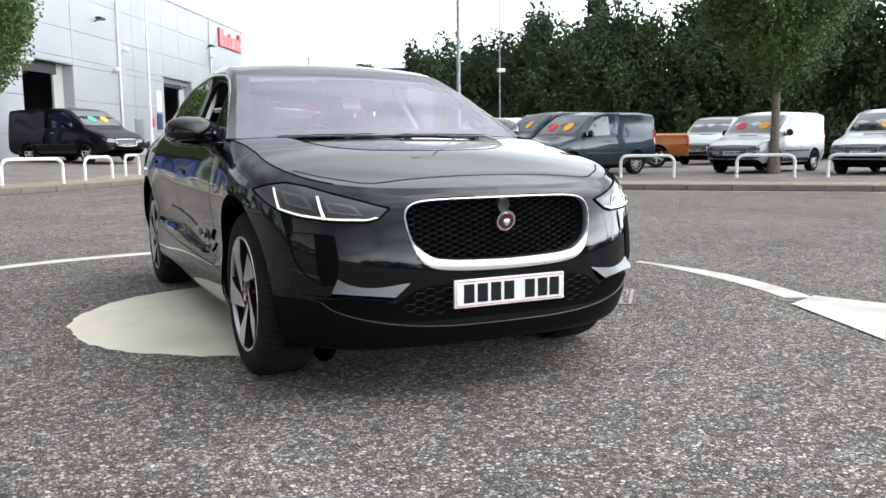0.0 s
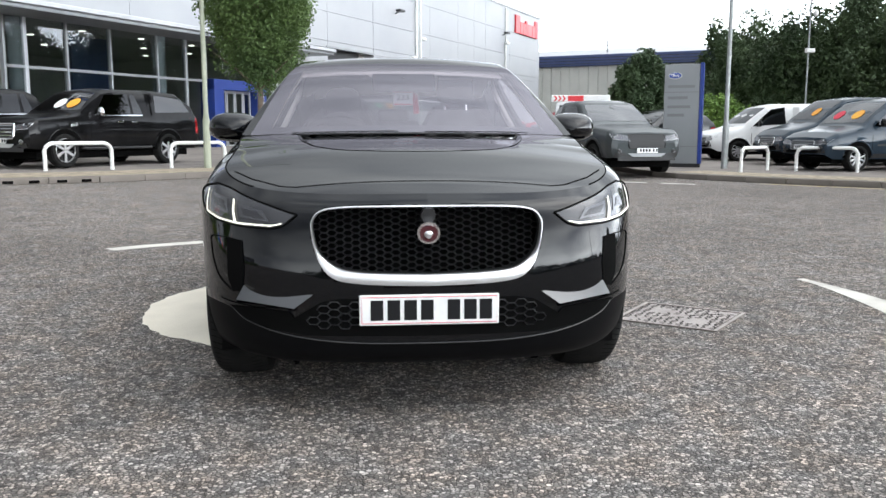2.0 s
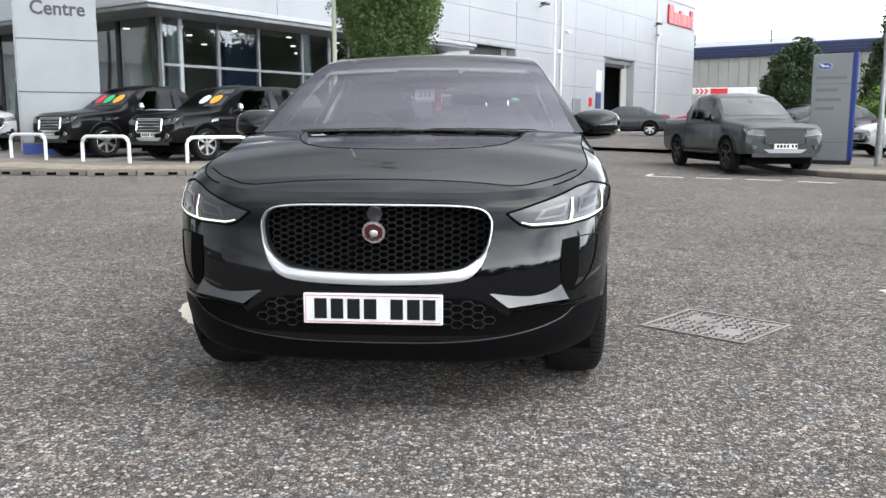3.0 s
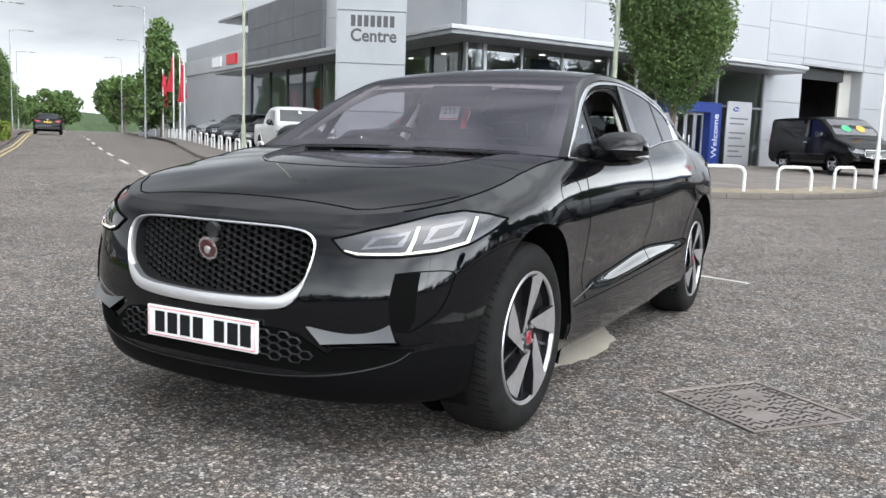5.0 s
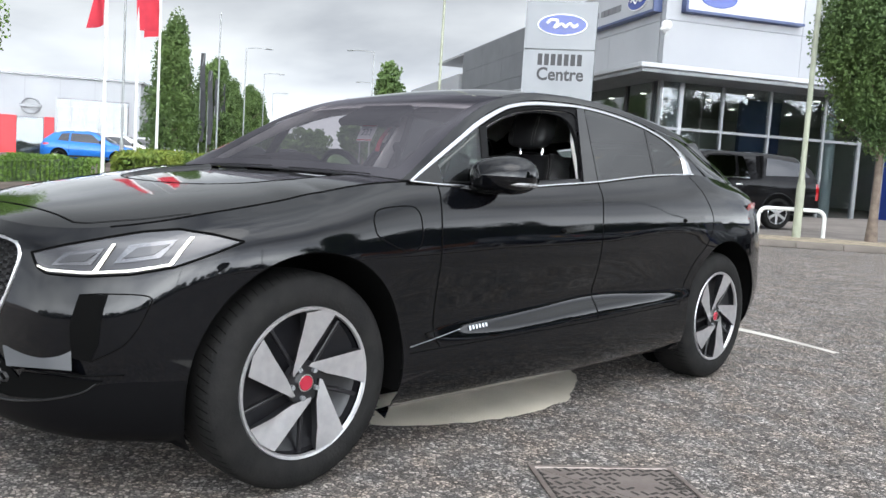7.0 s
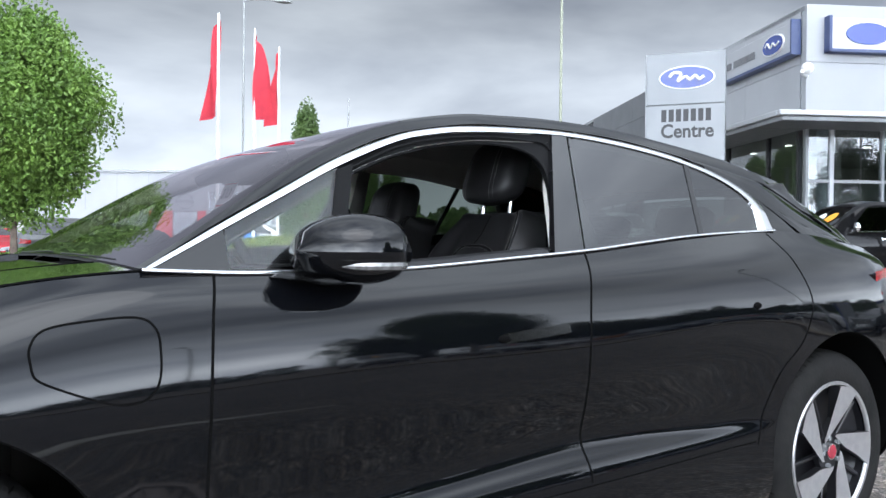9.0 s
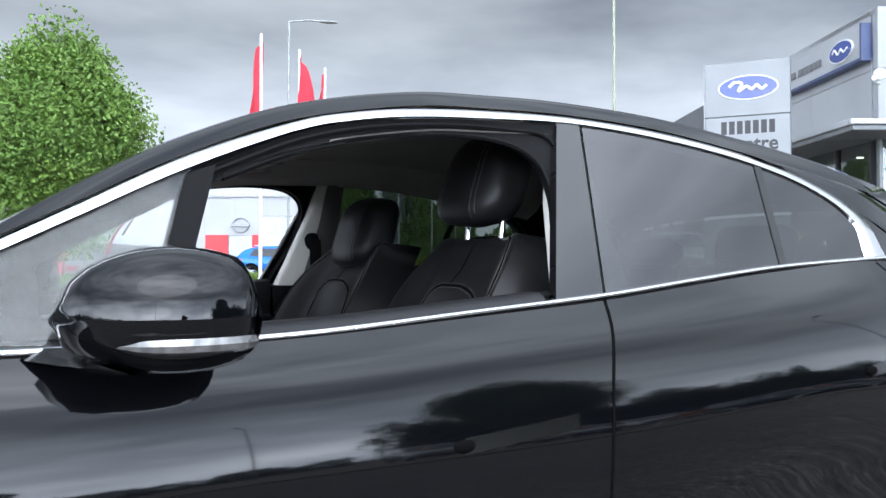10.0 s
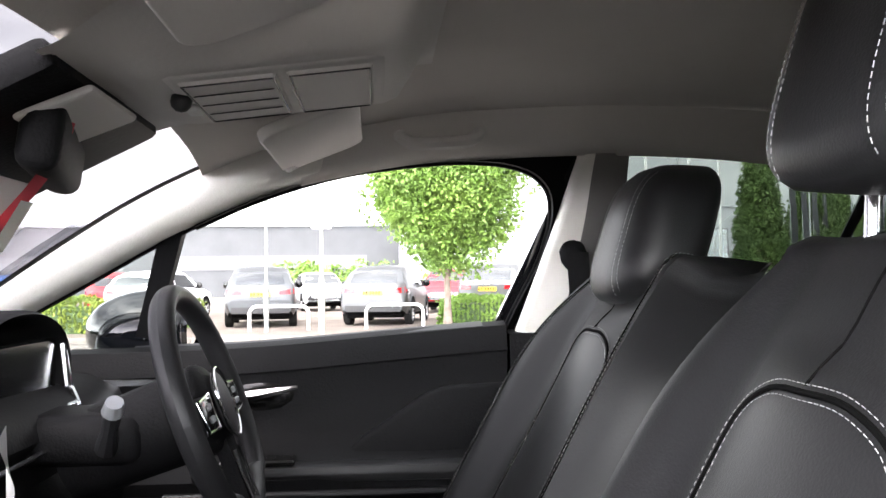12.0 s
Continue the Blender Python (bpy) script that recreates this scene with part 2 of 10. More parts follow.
M["windscreen"] = glass("windscreen", (0.52, 0.50, 0.535), 2.8, gloss=(0.72, 0.69, 0.77))
M["tint_glass"] = glass("privacy_glass", (0.14, 0.16, 0.15), 2.1)
M["rear_glass"] = glass("rear_glass", (0.25, 0.29, 0.27), 1.6)
M["clear_glass"] = glass("clear_glass", (0.88, 0.9, 0.89), 1.45)
M["shop_glass"] = glass("shop_glass", (0.66, 0.70, 0.70), 1.8)
M["car_glass"] = glass("car_glass", (0.06, 0.065, 0.068), 1.8)
M["van_glass"] = glass("van_glass", (0.12, 0.13, 0.13), 2.3)
M["white_plate"] = mat("white_plate", (0.80, 0.80, 0.79), 0.35, color2=(0.74, 0.74, 0.74), scale=20)
M["yellow_plate"] = mat("yellow_plate", (0.75, 0.50, 0.03), 0.4)
M["ink"] = mat("ink_black", (0.008, 0.008, 0.009), 0.75, spec=0.2)
M["white_paint"] = mat("white_paint", (0.80, 0.80, 0.79), 0.45, color2=(0.70, 0.70, 0.68), scale=5, bump=0.05)
M["galvanised"] = mat("galvanised", (0.36, 0.38, 0.38), 0.5, 0.5, color2=(0.28, 0.29, 0.29), scale=6)
M["pale_green_paint"] = mat("pale_green_paint", (0.36, 0.38, 0.29), 0.6, color2=(0.27, 0.29, 0.22), scale=3, bump=0.1)
M["cladding_white"] = mat("cladding_white", (0.365, 0.375, 0.39), 0.5, 0.0, color2=(0.335, 0.345, 0.365), scale=0.4, bump=0.03, bump_scale=8)
M["cladding_silver"] = mat("cladding_silver", (0.47, 0.48, 0.50), 0.38, 0.35, color2=(0.42, 0.43, 0.45), scale=0.6)
M["cladding_grey"] = mat("cladding_grey", (0.13, 0.135, 0.145), 0.45, 0.2, color2=(0.105, 0.11, 0.12), scale=1.2)
M["cladding_beige"] = mat("cladding_beige", (0.50, 0.50, 0.46), 0.55, color2=(0.44, 0.44, 0.41), scale=0.5)
M["navy_trim"] = mat("navy_trim", (0.03, 0.05, 0.14), 0.4, color2=(0.05, 0.07, 0.16), scale=3)
M["grey_metal"] = mat("grey_metal", (0.30, 0.31, 0.32), 0.4, 0.4, color2=(0.25, 0.26, 0.27), scale=4)
M["joint"] = mat("panel_joint", (0.28, 0.29, 0.30), 0.6)
M["sign_silver"] = mat("sign_silver", (0.24, 0.25, 0.262), 0.4, 0.3, color2=(0.215, 0.225, 0.237), scale=1.0)
M["sign_ink"] = mat("sign_ink", (0.035, 0.035, 0.038), 0.5)
M["logo_blue"] = mat("logo_blue", (0.012, 0.04, 0.26), 0.25, coat=0.6)
M["portal_blue"] = mat("portal_blue", (0.008, 0.032, 0.20), 0.45)
M["sign_red"] = mat("sign_red", (0.62, 0.02, 0.03), 0.4)
M["flag_red"] = mat("flag_red", (0.55, 0.03, 0.05), 0.8, color2=(0.42, 0.02, 0.04), scale=2)
M["flag_black"] = mat("flag_black", (0.03, 0.032, 0.036), 0.8, color2=(0.05, 0.05, 0.055), scale=2)
M["white_ink"] = mat("white_ink", (0.82, 0.82, 0.82), 0.5)
M["grey_ink"] = mat("grey_ink", (0.16, 0.16, 0.17), 0.5)
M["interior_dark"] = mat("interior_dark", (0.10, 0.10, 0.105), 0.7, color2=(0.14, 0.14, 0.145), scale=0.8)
M["shop_floor"] = mat("shop_floor", (0.30, 0.29, 0.27), 0.4, color2=(0.22, 0.21, 0.2), scale=0.6)
M["shop_wall"] = mat("shop_wall", (0.62, 0.60, 0.55), 0.7, color2=(0.50, 0.48, 0.45), scale=0.5)
M["lamp_glow"] = mat("lamp_glow", (0.9, 0.9, 0.9), 0.4, emit=(1, 0.97, 0.9), power=6.0)
M["bark"] = mat("bark", (0.13, 0.10, 0.08), 0.9, color2=(0.20, 0.16, 0.13), scale=9, bump=0.8, bump_scale=25)
M["leaf_a"] = mat("leaf_bright", (0.085, 0.165, 0.022), 0.55, color2=(0.15, 0.25, 0.04), scale=0.9, detail=6)
M["leaf_b"] = mat("leaf_mid", (0.048, 0.092, 0.022), 0.6, color2=(0.095, 0.155, 0.036), scale=0.6, detail=6)
M["leaf_c"] = mat("leaf_dark", (0.03, 0.058, 0.02), 0.65, color2=(0.058, 0.095, 0.032), scale=0.35, detail=6)
M["hedge"] = mat("hedge_leaf", (0.09, 0.15, 0.02), 0.6, color2=(0.20, 0.24, 0.03), scale=1.6, detail=6)
M["leather"] = mat("black_leather", (0.011, 0.011, 0.0118), 0.41, spec=0.30, color2=(0.0145, 0.0145, 0.0153), scale=6, bump=0.07, bump_scale=420, rough_var=0.06)
M["soft_dark"] = mat("soft_dark_trim", (0.0065, 0.0065, 0.007), 0.58, spec=0.10, bump=0.15, bump_scale=220)
M["sill_grey"] = mat("sill_grey", (0.016, 0.016, 0.0175), 0.42, spec=0.35, bump=0.05, bump_scale=260)
M["indicator_clear"] = mat("indicator_clear", (0.30, 0.30, 0.30), 0.22, 0.6, color2=(0.16, 0.16, 0.16), scale=60, coat=1.0)
M["notice_pink"] = mat("notice_pink", (0.55, 0.33, 0.33), 0.5, color2=(0.62, 0.45, 0.44), scale=6)
M["office_grey"] = mat("office_grey", (0.062, 0.064, 0.068), 0.6, color2=(0.05, 0.052, 0.056), scale=0.5, bump=0.05, bump_scale=6)
M["pillar_grey"] = mat("pillar_grey", (0.17, 0.163, 0.155), 0.8, bump=0.06, bump_scale=240)
M["headliner"] = mat("headliner", (0.70, 0.67, 0.63), 0.95, color2=(0.66, 0.63, 0.59), scale=5, bump=0.1, bump_scale=260)
M["console_grey"] = mat("console_grey", (0.70, 0.68, 0.65), 0.6, bump=0.05, bump_scale=200)
M["pillar_cream"] = mat("pillar_cream", (0.86, 0.84, 0.78), 0.75, color2=(0.82, 0.80, 0.74), scale=4, bump=0.08, bump_scale=240)
M["thread"] = mat("white_thread", (0.36, 0.36, 0.355), 0.8)
M["sticker_yellow"] = mat("sticker_yellow", (0.85, 0.45, 0.03), 0.5, color2=(0.8, 0.3, 0.03), scale=4)
M["sticker_red"] = mat("sticker_red", (0.6, 0.02, 0.05), 0.5)
M["sticker_green"] = mat("sticker_green", (0.03, 0.4, 0.16), 0.5)


# ---- mesh tools ----
def finish(bm, name, material, angle=35.0):
    me = bpy.data.meshes.new(name)
    bm.normal_update()
    bm.to_mesh(me)
    bm.free()
    me.materials.append(material)
    for p in me.polygons:
        p.use_smooth = True
    me.set_sharp_from_angle(angle=radians(angle))
    return me


def part(name, bm, material, parent, label="", angle=35.0):
    """One mesh object under a thing or a part."""
    ob = new(name, finish(bm, name, material, angle))
    ob.parent = parent
    if label:
        ob["label"] = label
    return ob


def thing(name, label, category, group="", kind="", at=(0, 0, 0), rz=0.0):
    """An Empty at the base of a thing."""
    ob = new(name)
    ob.empty_display_size = 0.2
    ob.matrix_basis = pose(*at, 0, 0, rz)
    return tagged(ob, label, category, group, kind)


def solid(name, bm, material, label, category, group="", kind="", at=(0, 0, 0), rz=0.0, angle=35.0):
    """A thing of one mesh."""
    ob = new(name, finish(bm, name, material, angle))
    ob.matrix_basis = pose(*at, 0, 0, rz)
    return tagged(ob, label, category, group, kind)


def box_bm(lo, hi, bevel=0.0, bm=None, m=None, segments=1):
    bm2 = bmesh.new()
    bmesh.ops.create_cube(bm2, size=1.0)
    for v in bm2.verts:
        v.co = Vector([(a + b) / 2 + c * (b - a) for a, b, c in zip(lo, hi, v.co)])
    if bevel:
        bmesh.ops.bevel(bm2, geom=bm2.edges[:], offset=bevel, segments=segments, affect="EDGES", profile=0.5)
    if m is not None:
        bm2.transform(m)
    return merge(bm, bm2)


def merge(bm, extra):
    if bm is None:
        return extra
    me = bpy.data.meshes.new("tmp")
    extra.to_mesh(me)
    extra.free()
    bm.from_mesh(me)
    bpy.data.meshes.remove(me)
    return bm


def cyl_bm(p, q, r, r2=None, seg=12, bm=None, caps=True):
    """A (tapered) rod from p to q."""
    p, q = Vector(p), Vector(q)
    bm2 = bmesh.new()
    bmesh.ops.create_cone(bm2, cap_ends=caps, segments=seg, radius1=r, radius2=r if r2 is None else r2, depth=(q - p).length)
    bm2.transform(Matrix.Translation((p + q) / 2) @ (q - p).to_track_quat("Z", "Y").to_matrix().to_4x4())
    return merge(bm, bm2)


def ball_bm(c, r, bm=None, scale=(1, 1, 1), seg=16, m=None):
    bm2 = bmesh.new()
    bmesh.ops.create_uvsphere(bm2, u_segments=seg, v_segments=max(6, seg // 2), radius=r)
    bm2.transform(Matrix.Translation(c) @ (m if m is not None else Matrix()) @ Matrix.Diagonal((*scale, 1)))
    return merge(bm, bm2)


def grid_bm(rows, bm=None, close=False, flip=False):
    """A quad sheet through rows of points."""
    bm = bm or bmesh.new()
    vs = [[bm.verts.new(p) for p in r] for r in rows]
    for a, b in zip(vs, vs[1:]):
        n = len(a)
        for i in range(n if close else n - 1):
            j = (i + 1) % n
            f = (a[i], a[j], b[j], b[i])
            f = f[::-1] if flip else f
            if len({tuple(round(c, 6) for c in v.co) for v in f}) < 3:
                continue
            bm.faces.new(f)
    return bm


def tube_bm(points, r, seg=8, bm=None, caps=True):
    """A round tube along a polyline; r a number or one per point."""
    pts = [Vector(p) for p in points]
    rs = r if isinstance(r, (list, tuple)) else [r] * len(pts)
    rows, up = [], Vector((0, 0, 1))
    for i, p in enumerate(pts):
        d = (pts[min(i + 1, len(pts) - 1)] - pts[max(i - 1, 0)]).normalized()
        ref = up if abs(d.dot(up)) < 0.95 else Vector((0, 1, 0))
        a = d.cross(ref).normalized()
        b = a.cross(d).normalized()
        rows.append([p + (a * math.cos(k * math.tau / seg) + b * math.sin(k * math.tau / seg)) * rs[i] for k in range(seg)])
    bm = grid_bm(rows, bm, close=True)
    if caps:
        for row in (rows[0], rows[-1][::-1]):
            bm.faces.new([bm.verts.new(p) for p in row])
    return bm


def prism_bm(outline, lo, hi, axis="z", bm=None, bevel=0.0):
    """A straight-sided block from a 2D outline, between lo and hi along an axis."""
    def put(p, h):
        return {"z": (p[0], p[1], h), "y": (p[0], h, p[1]), "x": (h, p[0], p[1])}[axis]
    bm2 = bmesh.new()
    f = bm2.faces.new([bm2.verts.new(put(p, lo)) for p in outline])
    ext = bmesh.ops.extrude_face_region(bm2, geom=[f])
    d = Vector(put((0, 0), hi - lo))
    for g in ext["geom"]:
        if isinstance(g, bmesh.types.BMVert):
            g.co += d
    bmesh.ops.recalc_face_normals(bm2, faces=bm2.faces[:])
    if bevel:
        bmesh.ops.bevel(bm2, geom=bm2.edges[:], offset=bevel, segments=2, affect="EDGES", profile=0.5)
    return merge(bm, bm2)


def spline(points, n):
    """n points along a Catmull-Rom curve through points (any dimension)."""
    p = np.array(points, float)
    t = np.linspace(0, len(p) - 1, n)
    return np.array([spline_at(p, u) for u in t])


def spline_at(p, u):
    i = int(min(max(math.floor(u), 0), len(p) - 2))
    f = u - i
    a, b, c, d = p[max(i - 1, 0)], p[i], p[i + 1], p[min(i + 2, len(p) - 1)]
    if i == 0:
        a = 2 * b - c
    if i + 2 > len(p) - 1:
        d = 2 * c - b
    return 0.5 * (2 * b + (c - a) * f + (2 * a - 5 * b + 4 * c - d) * f * f + (3 * b - a - 3 * c + d) * f ** 3)


def round_rect(w, h, r, n=5, cx=0.0, cy=0.0):
    out = []
    for sx, sy, a0 in ((1, 1, 0), (-1, 1, 90), (-1, -1, 180), (1, -1, 270)):
        for k in range(n + 1):
            a = radians(a0 + 90 * k / n)
            out.append((cx + sx * (w / 2 - r) + r * math.cos(a), cy + sy * (h / 2 - r) + r * math.sin(a)))
    return out


def text_bm(body, size, extrude=0.002, bold=0.0):
    """Letters of the built-in font as a mesh in the xy plane, centred."""
    cu = bpy.data.curves.new("letters", "FONT")
    cu.body, cu.size, cu.extrude, cu.align_x, cu.align_y = body, size, extrude, "CENTER", "CENTER"
    cu.resolution_u, cu.offset = 3, bold
    ob = bpy.data.objects.new("letters", cu)
    scene.collection.objects.link(ob)
    me = ob.evaluated_get(bpy.context.evaluated_depsgraph_get()).to_mesh()
    bm = bmesh.new()
    bm.from_mesh(me)
    bpy.data.objects.remove(ob)
    bpy.data.curves.remove(cu)
    return bm


def smooth01(a, b, x):
    u = min(max((x - a) / (b - a), 0.0), 1.0)
    return u * u * (3 - 2 * u)


def ground_z(x, y):
    """The forecourt falls to the junction and rises gently away from it."""
    s = -0.75 * x + 0.66 * y
    base = 0.015 * min(max(s - 5, 0), 15) + 0.008 * min(max(s - 20, 0), 90)
    base *= max(smooth01(3, 10, y), smooth01(-4, 4, x))
    return base + 0.022 * min(max(y - 21, 0), 12) * smooth01(30, 4, x)

# ---- ground ----
def ground_sheet():
    xs = sorted({*np.linspace(-30, 30, 61), *np.linspace(-300, -30, 28), *np.linspace(30, 300, 20), -2500.0, 2500.0})
    ys = sorted({*np.linspace(-30, 40, 71), *np.linspace(40, 300, 27), *np.linspace(-300, -30, 16), -2500.0, 2500.0})
    return grid_bm([[Vector((x, y, ground_z(x, y))) for x in xs] for y in ys], flip=False)


bm = ground_sheet()
bmesh.ops.recalc_face_normals(bm, faces=bm.faces[:])
if sum(f.normal.z for f in bm.faces) < 0:
    bmesh.ops.reverse_faces(bm, faces=bm.faces[:])
ground = solid("ground", bm, M["asphalt"], "worn grey chipped asphalt of a road junction", "ground", kind="structure")

RB = Vector((-0.42, 1.45, 0))
RB_R = 1.18


def flat_bm(poly, z):
    bm = bmesh.new()
    f = bm.faces.new([bm.verts.new((x, y, ground_z(x, y) + z)) for x, y in poly])
    if f.normal.z < 0:
        f.normal_update()
    bm.normal_update()
    if f.normal.z < 0:
        f.normal_flip()
    return bm


# domed disc of the mini roundabout with a ragged painted edge
rnd = random.Random(4)
rows = []
for r in (0.0, 0.3, 0.6, 0.85, 0.97, 1.0):
    row = []
    for k in range(140):
        a = k * math.tau / 140
        rr = RB_R * r + (0.007 * math.sin(a * 9) + 0.006 * math.sin(a * 23 + 1) + rnd.uniform(-0.012, 0.012) if r == 1.0 else 0)
        row.append(Vector((RB.x + rr * math.cos(a), RB.y + rr * math.sin(a), 0.004 + 0.035 * (1 - r * r))))
    rows.append(row)
bm = grid_bm(rows, close=True)
bmesh.ops.recalc_face_normals(bm, faces=bm.faces[:])
if sum(f.normal.z for f in bm.faces) < 0:
    bmesh.ops.reverse_faces(bm, faces=bm.faces[:])
tagged(solid("roundabout_disc", bm, M["disc_paint"], "worn white painted disc of a mini roundabout", "road marking"), kind="structure")


def arc_arrow(a0, a1, head=0):
    """Curved arrow round the disc, degrees, drawn clockwise to its head."""
    r0, w = 3.50, 0.10
    n = 26
    tip = a1 + head
    bm = bmesh.new()
    pts = []
    for k in range(n + 1):
        a = radians(a0 + (a1 - a0) * k / n)
        taper = 0.35 + 0.65 * smooth01(0, 0.5, k / n)
        pts.append([Vector((RB.x + (r0 + s * w * taper) * math.cos(a), RB.y + (r0 + s * w * taper) * math.sin(a), 0.004)) for s in (-1, 0, 1)])
    grid_bm(pts, bm)
    hd = [(2.96, 0.13), (2.59, -0.01), (2.21, -0.95), (3.11, -0.30)]
    if head:
        bm.faces.new([bm.verts.new((x, y, 0.009)) for x, y in hd])
    bmesh.ops.recalc_face_normals(bm, faces=bm.faces[:])
    for f in bm.faces:
        if f.normal.z < 0:
            f.normal_flip()
    tagged(solid("roundabout_arrow", bm, M["road_paint"], "worn white curved arrow painted on the asphalt", "road marking", "arrows round the disc"), kind="structure")


arc_arrow(10, -22, -24)
arc_arrow(65, 129)
arc_arrow(195, 236)

# square iron manhole cover
MH = [Vector((1.22, 0.85, 0)), Vector((1.58, 1.31, 0)), Vector((2.08, 0.93, 0)), Vector((1.70, 0.485, 0))]
manhole = thing("manhole_cover", "square cast-iron access cover set flush in the asphalt", "manhole")
c0 = sum(MH, Vector()) / 4
ring = []
for p in MH + [MH[0]]:
    ring.append([c0 + (p - c0) * 1.0 + Vector((0, 0, 0.003)), c0 + (p - c0) * 1.0 + Vector((0, 0, 0.008)), c0 + (p - c0) * 0.93 + Vector((0, 0, 0.008)), c0 + (p - c0) * 0.925 + Vector((0, 0, 0.002))])
bm = grid_bm(ring)
bmesh.ops.recalc_face_normals(bm, faces=bm.faces[:])
part("manhole_rim", bm, M["iron"], manhole)
ux, uy = (MH[3] - MH[0]).normalized(), (MH[1] - MH[0]).normalized()
sx_, sy_ = (MH[3] - MH[0]).length, (MH[1] - MH[0]).length
for half in ((0, 1, 2), (0, 2, 3)):
    tri = [c0 + (MH[i] - c0) * 0.90 for i in half]
    g = sum(tri, Vector()) / 3
    bm = bmesh.new()
    bm.faces.new([bm.verts.new(g + (p - g) * 0.985 + Vector((0, 0, 0.005))) for p in tri])
    for f in bm.faces:
        f.normal_update()
        if f.normal.z < 0:
            f.normal_flip()
    cover = part("cover_plate", bm, M["iron"], manhole)
    bm = None
    for i in range(12):
        for j in range(15):
            fa, fb = (i + 0.9) / 12.8, (j + 0.9) / 15.8
            q = MH[0] + (MH[3] - MH[0]) * fa + (MH[1] - MH[0]) * fb
            inside = (fa - fb > 0.05) if half == (0, 2, 3) else (fa - fb < -0.05)
            # plain lifting panel in the middle of each half, lettered strip along the rim
            if not inside or math.hypot(fa - (0.72 if half == (0, 2, 3) else 0.28), fb - (0.34 if half == (0, 2, 3) else 0.66)) < 0.115:
                continue
            d = (ux * 0.9 + uy * 0.45).normalized() if (i + j // 2) % 2 else (ux * 0.45 - uy * 0.9).normalized()
            e = Vector((-d.y, d.x, 0))
            bm = merge(bm, prism_bm([(q + d * 0.019 * a + e * 0.0062 * b).to_2d()[:] for a, b in ((-1, -1), (1, -1), (1, 1), (-1, 1))], 0.004, 0.0062))
    part("cover_groove", bm, M["iron_groove"], cover)
    bm = None
    for k in range(9):
        q = c0 + (MH[half[1]] - c0) * 0.80 + ((MH[half[2]] if half[1] == 1 else MH[half[0]]) - MH[half[1]]) * (0.10 + 0.026 * k)
        d = ux if half[1] == 1 else uy
        bm = merge(bm, prism_bm([(q + d.cross(Vector((0, 0, 1))) * 0.014 * a + d * 0.004 * b).to_2d()[:] for a, b in ((-1, -1), (1, -1), (1, 1), (-1, 1))], 0.004, 0.0062))
    part("cover_letter_bar", bm, M["iron_groove"], cover)

# ---- the black electric car on the mini roundabout ----
from mathutils.bvhtree import BVHTree

car = thing("electric_car", "glossy black electric SUV with open windows on a mini roundabout", "car")
HUB_Z, AXLE_R, ARCH_R = 0.378, 2.99, 0.438

# plan outline at the widest height, nose to tail, one half
PLAN = np.array([(0, -0.868), (0.25, -0.858), (0.45, -0.828), (0.62, -0.765), (0.76, -0.655), (0.86, -0.50), (0.915, -0.32),
                 (0.94, -0.1), (0.948, 0.1), (0.94, 0.45), (0.935, 1.0), (0.935, 1.7), (0.938, 2.3), (0.946, 2.75), (0.946, 3.1),
                 (0.925, 3.4), (0.85, 3.62), (0.65, 3.76), (0.35, 3.80), (0, 3.805)])
